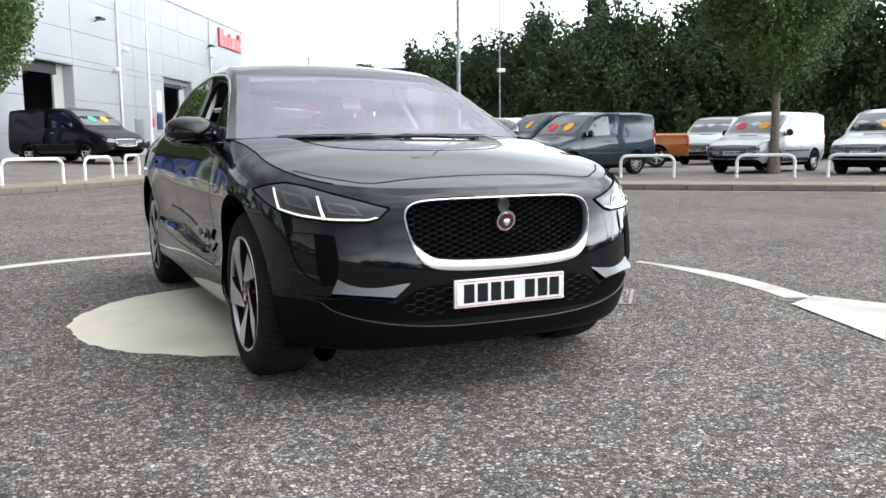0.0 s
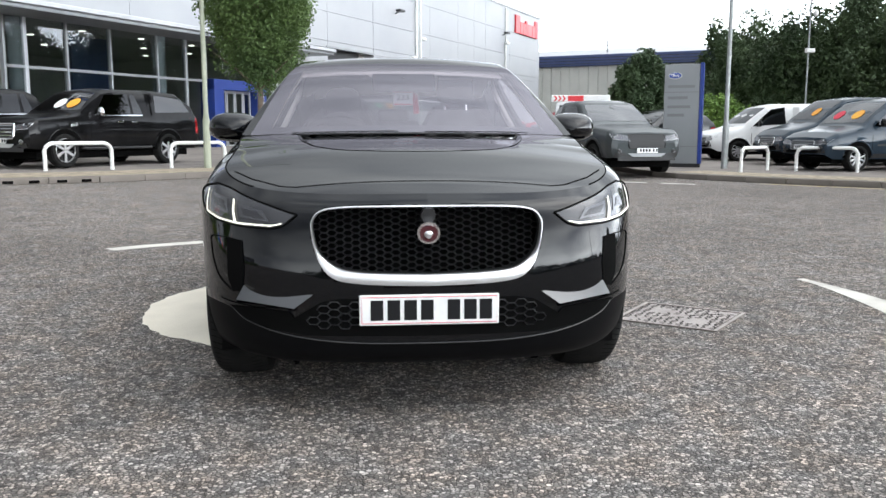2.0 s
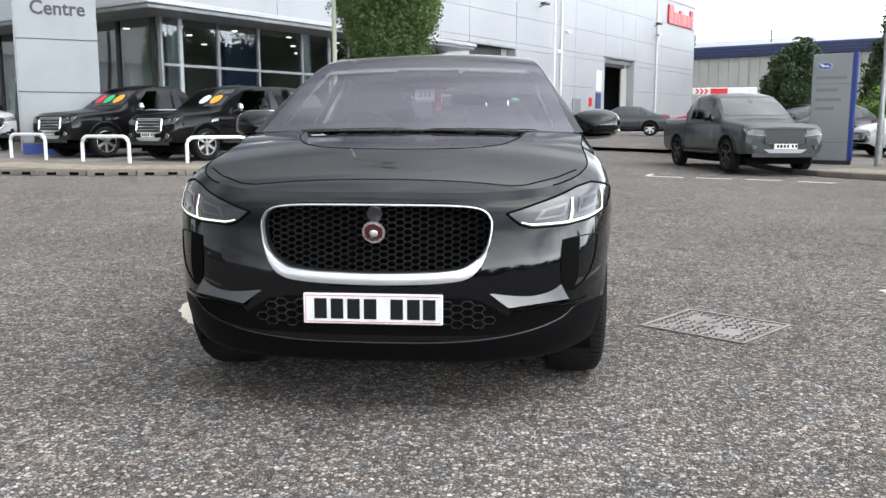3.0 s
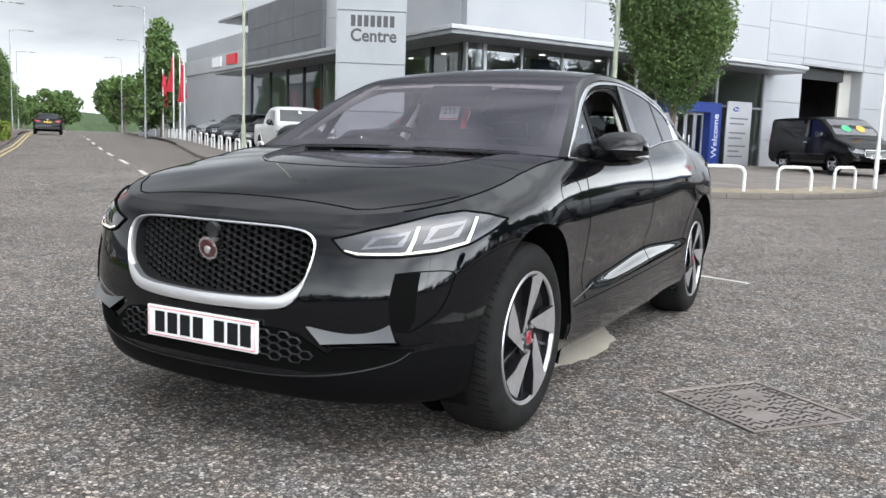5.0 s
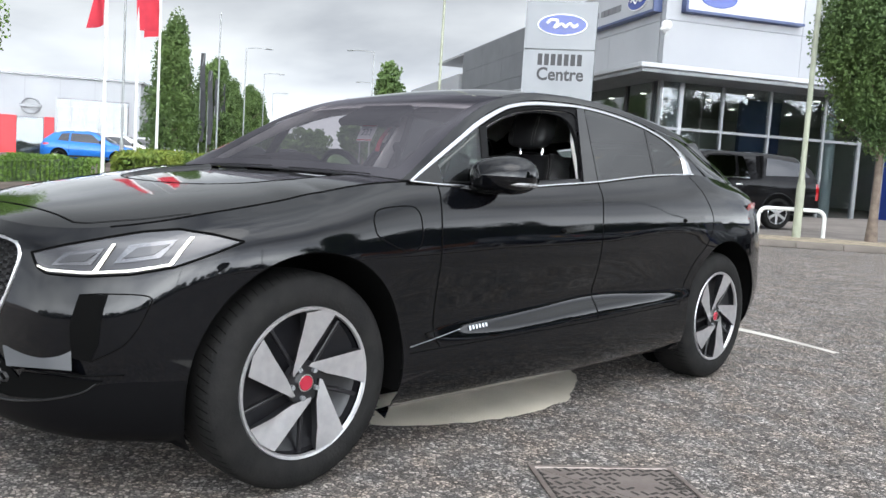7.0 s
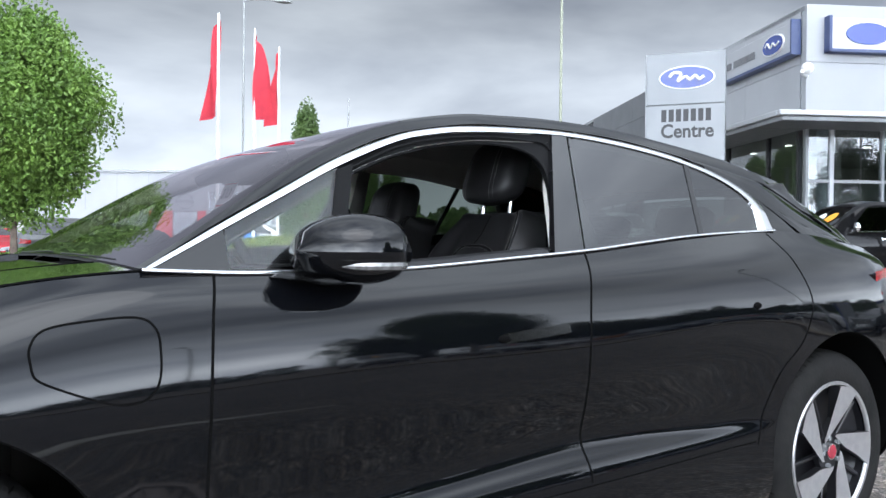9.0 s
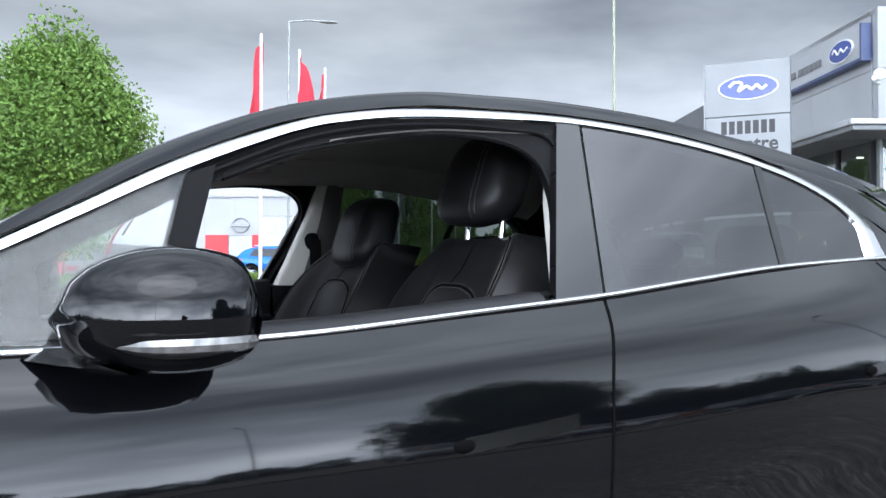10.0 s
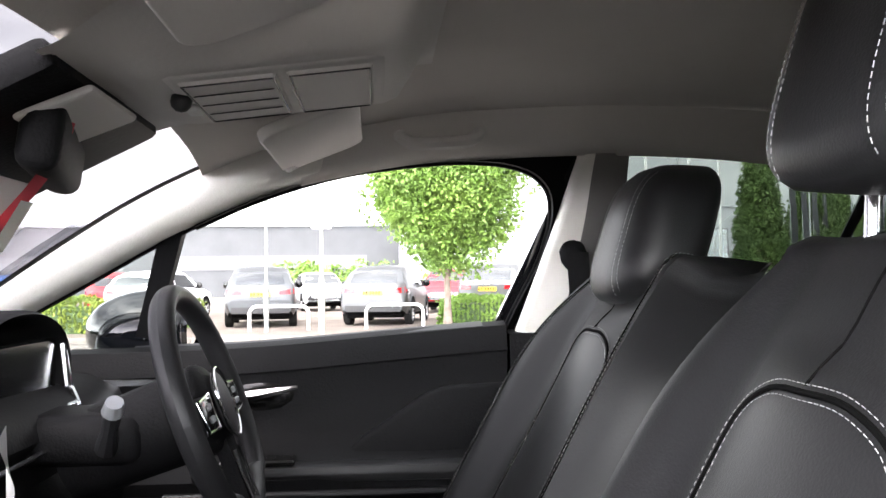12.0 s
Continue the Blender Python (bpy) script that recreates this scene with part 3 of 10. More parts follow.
# upright sections as (inset, height), sill to shoulder, at steps of the plan outline
SECTIONS = {
    0: [(0.24, 0.19), (0.09, 0.235), (0.035, 0.31), (0.03, 0.40), (0.02, 0.50), (0.03, 0.60), (0.05, 0.69), (0.068, 0.77), (0.09, 0.835), (0.135, 0.872)],
    2: [(0.24, 0.19), (0.09, 0.235), (0.035, 0.315), (0.03, 0.40), (0.02, 0.50), (0.025, 0.60), (0.04, 0.69), (0.06, 0.77), (0.085, 0.83), (0.135, 0.872)],
    4: [(0.22, 0.19), (0.08, 0.24), (0.03, 0.33), (0.015, 0.42), (0.0, 0.52), (0.0, 0.62), (0.012, 0.70), (0.03, 0.78), (0.06, 0.845), (0.115, 0.895)],
    6: [(0.14, 0.20), (0.05, 0.26), (0.012, 0.35), (0.0, 0.45), (0.0, 0.56), (0.0, 0.67), (0.0, 0.77), (0.012, 0.85), (0.045, 0.91), (0.105, 0.955)],
    8: [(0.10, 0.21), (0.04, 0.27), (0.0, 0.36), (0.0, 0.48), (0.0, 0.60), (0.0, 0.72), (0.004, 0.83), (0.025, 0.92), (0.065, 0.985), (0.13, 1.028)],
    9: [(0.13, 0.20), (0.055, 0.25), (0.025, 0.34), (0.028, 0.45), (0.032, 0.56), (0.018, 0.70), (0.010, 0.80), (0.024, 0.92), (0.057, 1.022), (0.098, 1.078)],
    10: [(0.13, 0.19), (0.05, 0.24), (0.015, 0.33), (0.012, 0.46), (0.042, 0.545), (0.024, 0.68), (0.008, 0.78), (0.013, 0.90), (0.040, 1.01), (0.085, 1.082)],
    11: [(0.13, 0.19), (0.05, 0.24), (0.012, 0.33), (0.008, 0.49), (0.050, 0.585), (0.026, 0.69), (0.008, 0.79), (0.012, 0.91), (0.050, 1.04), (0.11, 1.124)],
    12: [(0.13, 0.20), (0.05, 0.25), (0.012, 0.34), (0.010, 0.50), (0.030, 0.575), (0.02, 0.70), (0.004, 0.83), (0.006, 0.94), (0.055, 1.08), (0.14, 1.178)],
    13: [(0.11, 0.21), (0.04, 0.27), (0.0, 0.37), (0.0, 0.50), (0.0, 0.60), (0.0, 0.71), (0.0, 0.84), (0.012, 0.96), (0.07, 1.10), (0.16, 1.203)],
    15: [(0.13, 0.24), (0.05, 0.31), (0.02, 0.40), (0.0, 0.52), (0.0, 0.64), (0.004, 0.77), (0.015, 0.90), (0.045, 1.01), (0.10, 1.10), (0.19, 1.16)],
    17: [(0.15, 0.25), (0.06, 0.31), (0.02, 0.40), (0.0, 0.50), (0.0, 0.62), (0.02, 0.75), (0.04, 0.87), (0.06, 0.97), (0.07, 1.05), (0.10, 1.11)],
    19: [(0.15, 0.25), (0.05, 0.31), (0.02, 0.40), (0.0, 0.50), (0.0, 0.62), (0.03, 0.75), (0.05, 0.86), (0.06, 0.96), (0.06, 1.04), (0.08, 1.10)],
}
SEC_U = np.array(sorted(SECTIONS), float)
SEC_A = np.array([SECTIONS[int(k)] for k in SEC_U])


def section(u):
    i = int(np.searchsorted(SEC_U, u, "right") - 1)
    i = min(max(i, 0), len(SEC_U) - 2)
    f = (u - SEC_U[i]) / (SEC_U[i + 1] - SEC_U[i])
    return spline_at(SEC_A, i + f)


def skin_exact(u):
    """One upright row of the lower body at plan step u, 0 sill to 1 shoulder, half x > 0."""
    p = spline_at(PLAN, u)
    d = spline_at(PLAN, min(u + 0.02, 19.0)) - spline_at(PLAN, max(u - 0.02, 0.0))
    n = np.array((d[1], -d[0])) / np.hypot(*d)
    row = SEC_STEPS @ section(u)
    return [(max(float(p[0] - n[0] * i), 0.0), float(p[1] - n[1] * i), float(z)) for i, z in row]


SEC_STEPS = np.array([spline_at(np.eye(10), v * 9) for v in np.linspace(0, 1, 91)])
U_STEP = 0.05
TABLE = [skin_exact(k * U_STEP) for k in range(381)]
PLAN_X = [float(spline_at(PLAN, k * U_STEP)[0]) for k in range(381)]
PLAN_Y = [float(spline_at(PLAN, k * U_STEP)[1]) for k in range(381)]


def skin(u, v):
    """Point of the lower body at plan step u and height fraction v."""
    a = min(max(u / U_STEP, 0.0), 379.9999)
    i = int(a)
    f = a - i
    b = min(max(v * 90, 0.0), 89.9999)
    j = int(b)
    g = b - j
    p, q, r, t = TABLE[i][j], TABLE[i + 1][j], TABLE[i][j + 1], TABLE[i + 1][j + 1]
    return Vector([(p[k] * (1 - f) + q[k] * f) * (1 - g) + (r[k] * (1 - f) + t[k] * f) * g for k in (0, 1, 2)])


def u_where(axis, value, lo, hi):
    tab = PLAN_Y if axis else PLAN_X
    for _ in range(24):
        mid = (lo + hi) / 2
        k = min(mid / U_STEP, 379.9999)
        i = int(k)
        if tab[i] + (tab[i + 1] - tab[i]) * (k - i) < value:
            lo = mid
        else:
            hi = mid
    return (lo + hi) / 2


def skin_z(u, z):
    """Point of the lower body at plan step u and height z."""
    a = min(max(u / U_STEP, 0.0), 379.9999)
    i = int(a)
    f = a - i
    p, q = TABLE[i], TABLE[i + 1]
    lo, hi = 0, 90
    while hi - lo > 1:
        mid = (lo + hi) // 2
        if p[mid][2] * (1 - f) + q[mid][2] * f < z:
            lo = mid
        else:
            hi = mid
    za, zb = p[lo][2] * (1 - f) + q[lo][2] * f, p[hi][2] * (1 - f) + q[hi][2] * f
    g = min(max((z - za) / max(zb - za, 1e-6), 0.0), 1.0)
    return Vector([(p[lo][k] * (1 - f) + q[lo][k] * f) * (1 - g) + (p[hi][k] * (1 - f) + q[hi][k] * f) * g for k in (0, 1, 2)])


def side_u(y):
    return u_where(1, y, 3.0, 17.0)


def front_u(x):
    return u_where(0, x, 0.0, 7.0)


GRILLE = spline([(0, 0.832), (0.22, 0.831), (0.34, 0.826), (0.405, 0.812), (0.434, 0.780), (0.436, 0.735), (0.422, 0.67), (0.395, 0.605),
                 (0.345, 0.562), (0.25, 0.546), (0.12, 0.540), (0, 0.538)], 45)


def in_poly(x, y, poly):
    c, j = False, len(poly) - 1
    for i in range(len(poly)):
        xi, yi = poly[i]
        xj, yj = poly[j]
        if (yi > y) != (yj > y) and x < (xj - xi) * (y - yi) / (yj - yi) + xi:
            c = not c
        j = i
    return c


GRILLE_POLY = [tuple(p) for p in GRILLE] + [(-p[0], p[1]) for p in GRILLE[::-1]]
U_DOOR_F, U_DOOR_M, U_DOOR_R = side_u(0.59), side_u(1.70), side_u(2.735)
COLS = [*np.linspace(0, front_u(0.62), 36, endpoint=False), *np.linspace(front_u(0.62), U_DOOR_F, 62, endpoint=False), *np.linspace(U_DOOR_F, U_DOOR_M, 46, endpoint=False),
        *np.linspace(U_DOOR_M, U_DOOR_R, 44, endpoint=False), *np.linspace(U_DOOR_R, 19, 80)]
VROWS = np.linspace(0, 1, 50)
LIP_ROW = 12
# top edge of the dark lower valance round the nose, as (x, z)
LIP = spline([(0.0, 0.318), (0.25, 0.320), (0.45, 0.335), (0.60, 0.362), (0.70, 0.395), (0.745, 0.425), (0.80, 0.438), (0.88, 0.440), (0.95, 0.440)], 60)


def lip_fraction(u):
    """Height fraction of the valance edge at plan step u."""
    lo, hi = 0.0, 0.7
    for _ in range(22):
        mid = (lo + hi) / 2
        q = skin(u, mid)
        if q.z < float(np.interp(q.x, LIP[:, 0], LIP[:, 1])):
            lo = mid
        else:
            hi = mid
    return lo


def column(u):
    """Upright run of skin points whose row LIP_ROW follows the valance edge at the nose."""
    plain = LIP_ROW / 49
    k = smooth01(0.25, -0.05, skin(u, 0.5).y)
    vl = plain + (lip_fraction(u) - plain) * k if k > 0 else plain
    return [skin(u, vl * j / LIP_ROW if j <= LIP_ROW else vl + (1 - vl) * (j - LIP_ROW) / (49 - LIP_ROW)) for j in range(50)]


SKIN = [column(u) for u in COLS]


def arch_snap(p):
    """Points inside a wheel arch are moved out to its rim; True when inside."""
    for yc in (0.0, AXLE_R):
        d = math.hypot(p.y - yc, p.z - HUB_Z - 0.016)
        if d < ARCH_R and p.x > 0.5:
            k = ARCH_R / max(d, 0.05)
            y, z = yc + (p.y - yc) * k, HUB_Z + 0.016 + (p.z - HUB_Z - 0.016) * k
            return Vector((skin_z(side_u(y), max(z, 0.25)).x, y, z)), True
    return p, False


def lower_body(sign):
    zones = {k: bmesh.new() for k in ("front_bumper", "lower_valance", "front_fender", "front_door", "rear_door", "rear_quarter")}
    maps = {k: {} for k in zones}
    snapped = [[arch_snap(p) for p in col] for col in SKIN]
    for i in range(len(COLS) - 1):
        um = (COLS[i] + COLS[i + 1]) / 2
        for j in range(len(VROWS) - 1):
            quad = [(i, j), (i + 1, j), (i + 1, j + 1), (i, j + 1)]
            if all(snapped[a][b][1] for a, b in quad):
                continue
            c = sum((snapped[a][b][0] for a, b in quad), Vector()) / 4
            if c.y < -0.5 and in_poly(c.x, c.z, GRILLE_POLY):
                continue
            if um < U_DOOR_F:
                zone = "front_bumper" if (c.y < -0.30 and c.z < 0.85) or c.y < -0.62 else "front_fender"
                if c.y < -0.2 and j < LIP_ROW:
                    zone = "lower_valance"
            elif um < U_DOOR_M:
                zone = "front_door"
            elif um < U_DOOR_R:
                zone = "rear_door"
            else:
                zone = "rear_quarter"
            bm, mp = zones[zone], maps[zone]
            vs = []
            for a, b in quad:
                if (a, b) not in mp:
                    p = snapped[a][b][0]
                    mp[(a, b)] = bm.verts.new((sign * p.x, p.y, p.z))
                vs.append(mp[(a, b)])
            try:
                bm.faces.new(vs if sign > 0 else vs[::-1])
            except ValueError:
                pass
    return {k: part(k, bm, M["valance"] if k == "lower_valance" else M["black_paint"], car, "satin black lower bumper" if k == "lower_valance" else "", angle=60) for k, bm in zones.items()}


zones_l = lower_body(1)
zones_r = lower_body(-1)
zones_r["front_door"]["label"] = "black door with dented lower panel"

# bonnet: from the shoulder line in to the centre line
U_COWL = side_u(0.50)
BONNET_C = np.array([(tuple(skin(0, 1.0))[1], tuple(skin(0, 1.0))[2]), (-0.60, 0.920), (-0.40, 0.966), (-0.2, 1.008), (0.0, 1.044), (0.2, 1.075), (0.42, 1.100)])
SCOOP = np.array([(-0.153, 0.0), (-0.147, 0.13), (-0.139, 0.19), (-0.12, 0.28), (-0.09, 0.355), (-0.04, 0.41), (0.016, 0.46), (0.10, 0.50), (0.24, 0.54), (0.50, 0.57)])


def scoop_depth(x, y):
    """Recess towards the windscreen foot, deeper to the rear."""
    hw = float(np.interp(y, SCOOP[:, 0], SCOOP[:, 1]))
    if y < -0.153 or abs(x) > hw:
        return 0.0
    yf = float(np.interp(abs(x), SCOOP[:, 1], SCOOP[:, 0]))
    d = min(hw - abs(x), y - yf)
    return (0.008 + 0.010 * smooth01(-0.15, 0.45, y)) * smooth01(0.0, 0.022, d)


def bonnet_point(f, w):
    """f: nose to cowl, w: 0 at the shoulder, 1 at the centre line."""
    e = skin(U_COWL * f, 1.0)
    cy, cz = spline_at(BONNET_C, max(0.0, (f ** 1.35)) * 6)
    bulge = 1 - (1 - w) ** 2.3
    p = Vector((e.x * (1 - w), e.y + (cy - e.y) * w * (2 - w), e.z + (cz - e.z) * bulge))
    p.z -= scoop_depth(p.x, p.y)
    return p


def bonnet():
    rows = []
    for i in range(171):
        f = i / 170
        half = [bonnet_point(f, w) for w in np.linspace(0, 1, 64)]
        rows.append(half + [Vector((-p.x, p.y, p.z)) for p in half[-2::-1]])
    bm = grid_bm(rows)
    bmesh.ops.remove_doubles(bm, verts=bm.verts[:], dist=0.0004)
    bmesh.ops.recalc_face_normals(bm, faces=bm.faces[:])
    return bm


bm = bonnet()
BONNET_TREE = BVHTree.FromBMesh(bm)
part("bonnet", bm, M["black_paint"], car, angle=50)

# upper body: roof rail, windscreen, roof, tail
RAIL = np.array([(0.852, 0.47, 1.083), (0.803, 0.654, 1.187), (0.757, 0.824, 1.275), (0.709, 1.0, 1.364), (0.670, 1.195, 1.440), (0.646, 1.44, 1.490),
                 (0.638, 1.62, 1.503), (0.636, 1.845, 1.509), (0.642, 2.11, 1.497), (0.655, 2.385, 1.462), (0.652, 2.65, 1.428), (0.652, 2.9, 1.385),
                 (0.672, 3.15, 1.285), (0.72, 3.4, 1.165), (0.72, 3.58, 1.10)])
CROWN = np.array([(0.46, 1.100), (0.66, 1.212), (0.83, 1.315), (1.04, 1.425), (1.25, 1.500), (1.45, 1.552), (1.64, 1.574), (1.86, 1.584), (2.12, 1.576),
                  (2.4, 1.552), (2.68, 1.515), (2.95, 1.458), (3.2, 1.390), (3.42, 1.285), (3.66, 1.115)])


def upper_point(k, w):
    """k: step along the rail, w: 0 at the rail, 1 at the centre line."""
    e = Vector(spline_at(RAIL, k))
    cy, cz = spline_at(CROWN, k)
    step = (0.030 + 0.015 * smooth01(7.0, 10.5, k)) * smooth01(0.3, 2.6, k) * smooth01(14.0, 12.6, k)
    roll = 1 - (1 - min(w / 0.07, 1.0)) ** 2
    bulge = 1 - (1 - w) ** 2.3
    return Vector((e.x * (1 - w), e.y + (cy - e.y) * w * (2 - w), e.z + step * roll + (cz - e.z - step) * bulge))


def crown_z(y):
    return float(np.interp(y, CROWN[:, 0], CROWN[:, 1]))


def upper_sheet(k0, k1, w0, n, m, lift=0.0):
    rows = []
    for k in np.linspace(k0, k1, n):
        half = [upper_point(k, w) for w in np.linspace(w0, 1, m)]
        rows.append([p + Vector((0, 0, lift)) for p in half] + [Vector((-p.x, p.y, p.z + lift)) for p in half[-2::-1]])
    return grid_bm(rows, flip=True)


HEAD_K = 4.15
part("windscreen", upper_sheet(0, HEAD_K, 0.05, 30, 26), M["windscreen"], car, "lavender-tinted windscreen", 60).visible_shadow = False
part("roof", upper_sheet(HEAD_K, 12.2, 0.0, 50, 36), M["black_paint"], car, angle=60)
part("rear_window", upper_sheet(12.2, 13.7, 0.2, 8, 16, -0.012), M["rear_glass"], car, angle=60)
for sx in (1, -1):
    rows = []
    for k in np.linspace(0, HEAD_K, 40):
        rows.append([Vector((sx * p.x, p.y, p.z)) for p in (upper_point(k, w) for w in (0.0, 0.008, 0.018, 0.03, 0.042, 0.053))])
    part("windscreen_pillar", grid_bm(rows, flip=sx > 0), M["black_paint"], car, angle=60)
    rows = [[Vector((sx * p.x, p.y, p.z)) for p in (upper_point(k, w) for w in np.linspace(0, 0.22, 6))] for k in np.linspace(12.2, 14, 12)]
    part("tailgate_side", grid_bm(rows, flip=sx > 0), M["black_paint"], car, angle=60)
# tailgate lower panel
rows = []
for w in np.linspace(0, 1, 14):
    top = upper_point(13.7, w)
    low = Vector((0.66 * (1 - w), 3.72, 1.09))
    rows.append([top, top.lerp(low, 0.5) + Vector((0, 0.0, 0.012)), low, low + Vector((0, 0.02, -0.1))])
rows = rows + [[Vector((-p.x, p.y, p.z)) for p in r] for r in rows[-2::-1]]
part("tailgate", grid_bm(rows), M["black_paint"], car, angle=60)
# roof spoiler over the rear window with side fins
rows = []
for w in [*np.linspace(0.0, 0.3, 8), *np.linspace(0.36, 1, 14)]:
    a, c = upper_point(10.3, w), upper_point(11.0, w)
    tip = Vector((c.x * 0.985, c.y + 0.15 + 0.03 * w, c.z - 0.020))
    rows.append([a + Vector((0, 0, -0.001)), c + Vector((0, 0, 0.004)), tip, tip + Vector((0, 0.008, -0.010)), tip + Vector((0, -0.006, -0.026)), c + Vector((0, 0.05, -0.03))])
rows = rows + [[Vector((-p.x, p.y, p.z)) for p in r] for r in rows[-2::-1]]
part("roof_spoiler", grid_bm(rows), M["black_paint"], car, "black roof spoiler lip", 50)
for sx in (1, -1):
    rows = []
    for k in np.linspace(11.0, 12.6, 8):
        e = Vector(spline_at(RAIL, k))
        top = upper_point(11.0, 0.0).lerp(Vector((0.642, 3.05, 1.40)), min(1.0, (k - 11.0) / 0.6))
        top = top.lerp(e, smooth01(11.6, 12.6, k))
        rows.append([Vector((sx * p.x, p.y, p.z)) for p in (e + Vector((0.004, 0, 0)), e.lerp(top, 0.5) + Vector((0.006, 0, 0)), top, top + Vector((-0.02, 0, 0)))])
    part("spoiler_fin", grid_bm(rows, flip=sx < 0), M["black_paint"], car, angle=60)
# dark frit border of the windscreen
part("windscreen_band", upper_sheet(HEAD_K - 0.5, HEAD_K, 0.05, 4, 20, -0.004), M["satin_black"], car)
part("cowl", upper_sheet(-0.02, 0.36, 0.02, 5, 20, -0.005), M["satin_black"], car)
for sx in (1, -1):
    rows = [[Vector((sx * p.x, p.y, p.z - 0.004)) for p in (upper_point(k, w) for w in (0.045, 0.08, 0.12, 0.155))] for k in np.linspace(0.1, HEAD_K, 24)]
    part("windscreen_band", grid_bm(rows, flip=sx > 0), M["satin_black"], car)


def glasshouse(y, z, off=0.0):
    """Point on the leaning plane of the side windows."""
    return Vector((0.824 - 0.505 * (z - 1.128) + off, y, z))


DLO_LOW = spline([(0.50, 1.088), (0.65, 1.164), (0.82, 1.250), (0.993, 1.336), (1.188, 1.416), (1.311, 1.447), (1.436, 1.466), (1.611, 1.479), (1.839, 1.489),
                  (2.101, 1.474), (2.372, 1.436), (2.578, 1.378), (2.692, 1.300), (2.676, 1.205)], 70)
DLO_UP = spline([(0.47, 1.083), (0.654, 1.184), (0.824, 1.272), (1.0, 1.361), (1.194, 1.436), (1.316, 1.466), (1.442, 1.485), (1.619, 1.498), (1.845, 1.504),
                 (2.113, 1.491), (2.383, 1.454), (2.60, 1.394), (2.747, 1.309), (2.768, 1.205)], 70)
BELT = spline([(0.47, 1.083), (0.615, 1.077), (0.728, 1.0745), (0.93, 1.0765), (1.154, 1.083), (1.46, 1.105), (1.759, 1.127), (2.037, 1.155), (2.335, 1.182), (2.768, 1.205)], 60)


def belt_z(y):
    return float(np.interp(y, BELT[:, 0], BELT[:, 1]))


def pane_bm(poly, sx, off=0.0, thick=0.004, back=True):
    bm = bmesh.new()
    a = [bm.verts.new((sx * p.x, p.y, p.z)) for p in (glasshouse(y, z, off) for y, z in poly)]
    b = [bm.verts.new((sx * p.x, p.y, p.z)) for p in (glasshouse(y, z, off - thick) for y, z in poly)]
    bm.faces.new(a)
    if back:
        bm.faces.new(b[::-1])
    for i in range(len(a)):
        j = (i + 1) % len(a)
        bm.faces.new((a[i], b[i], b[j], a[j]))
    bmesh.ops.recalc_face_normals(bm, faces=bm.faces[:])
    return bm


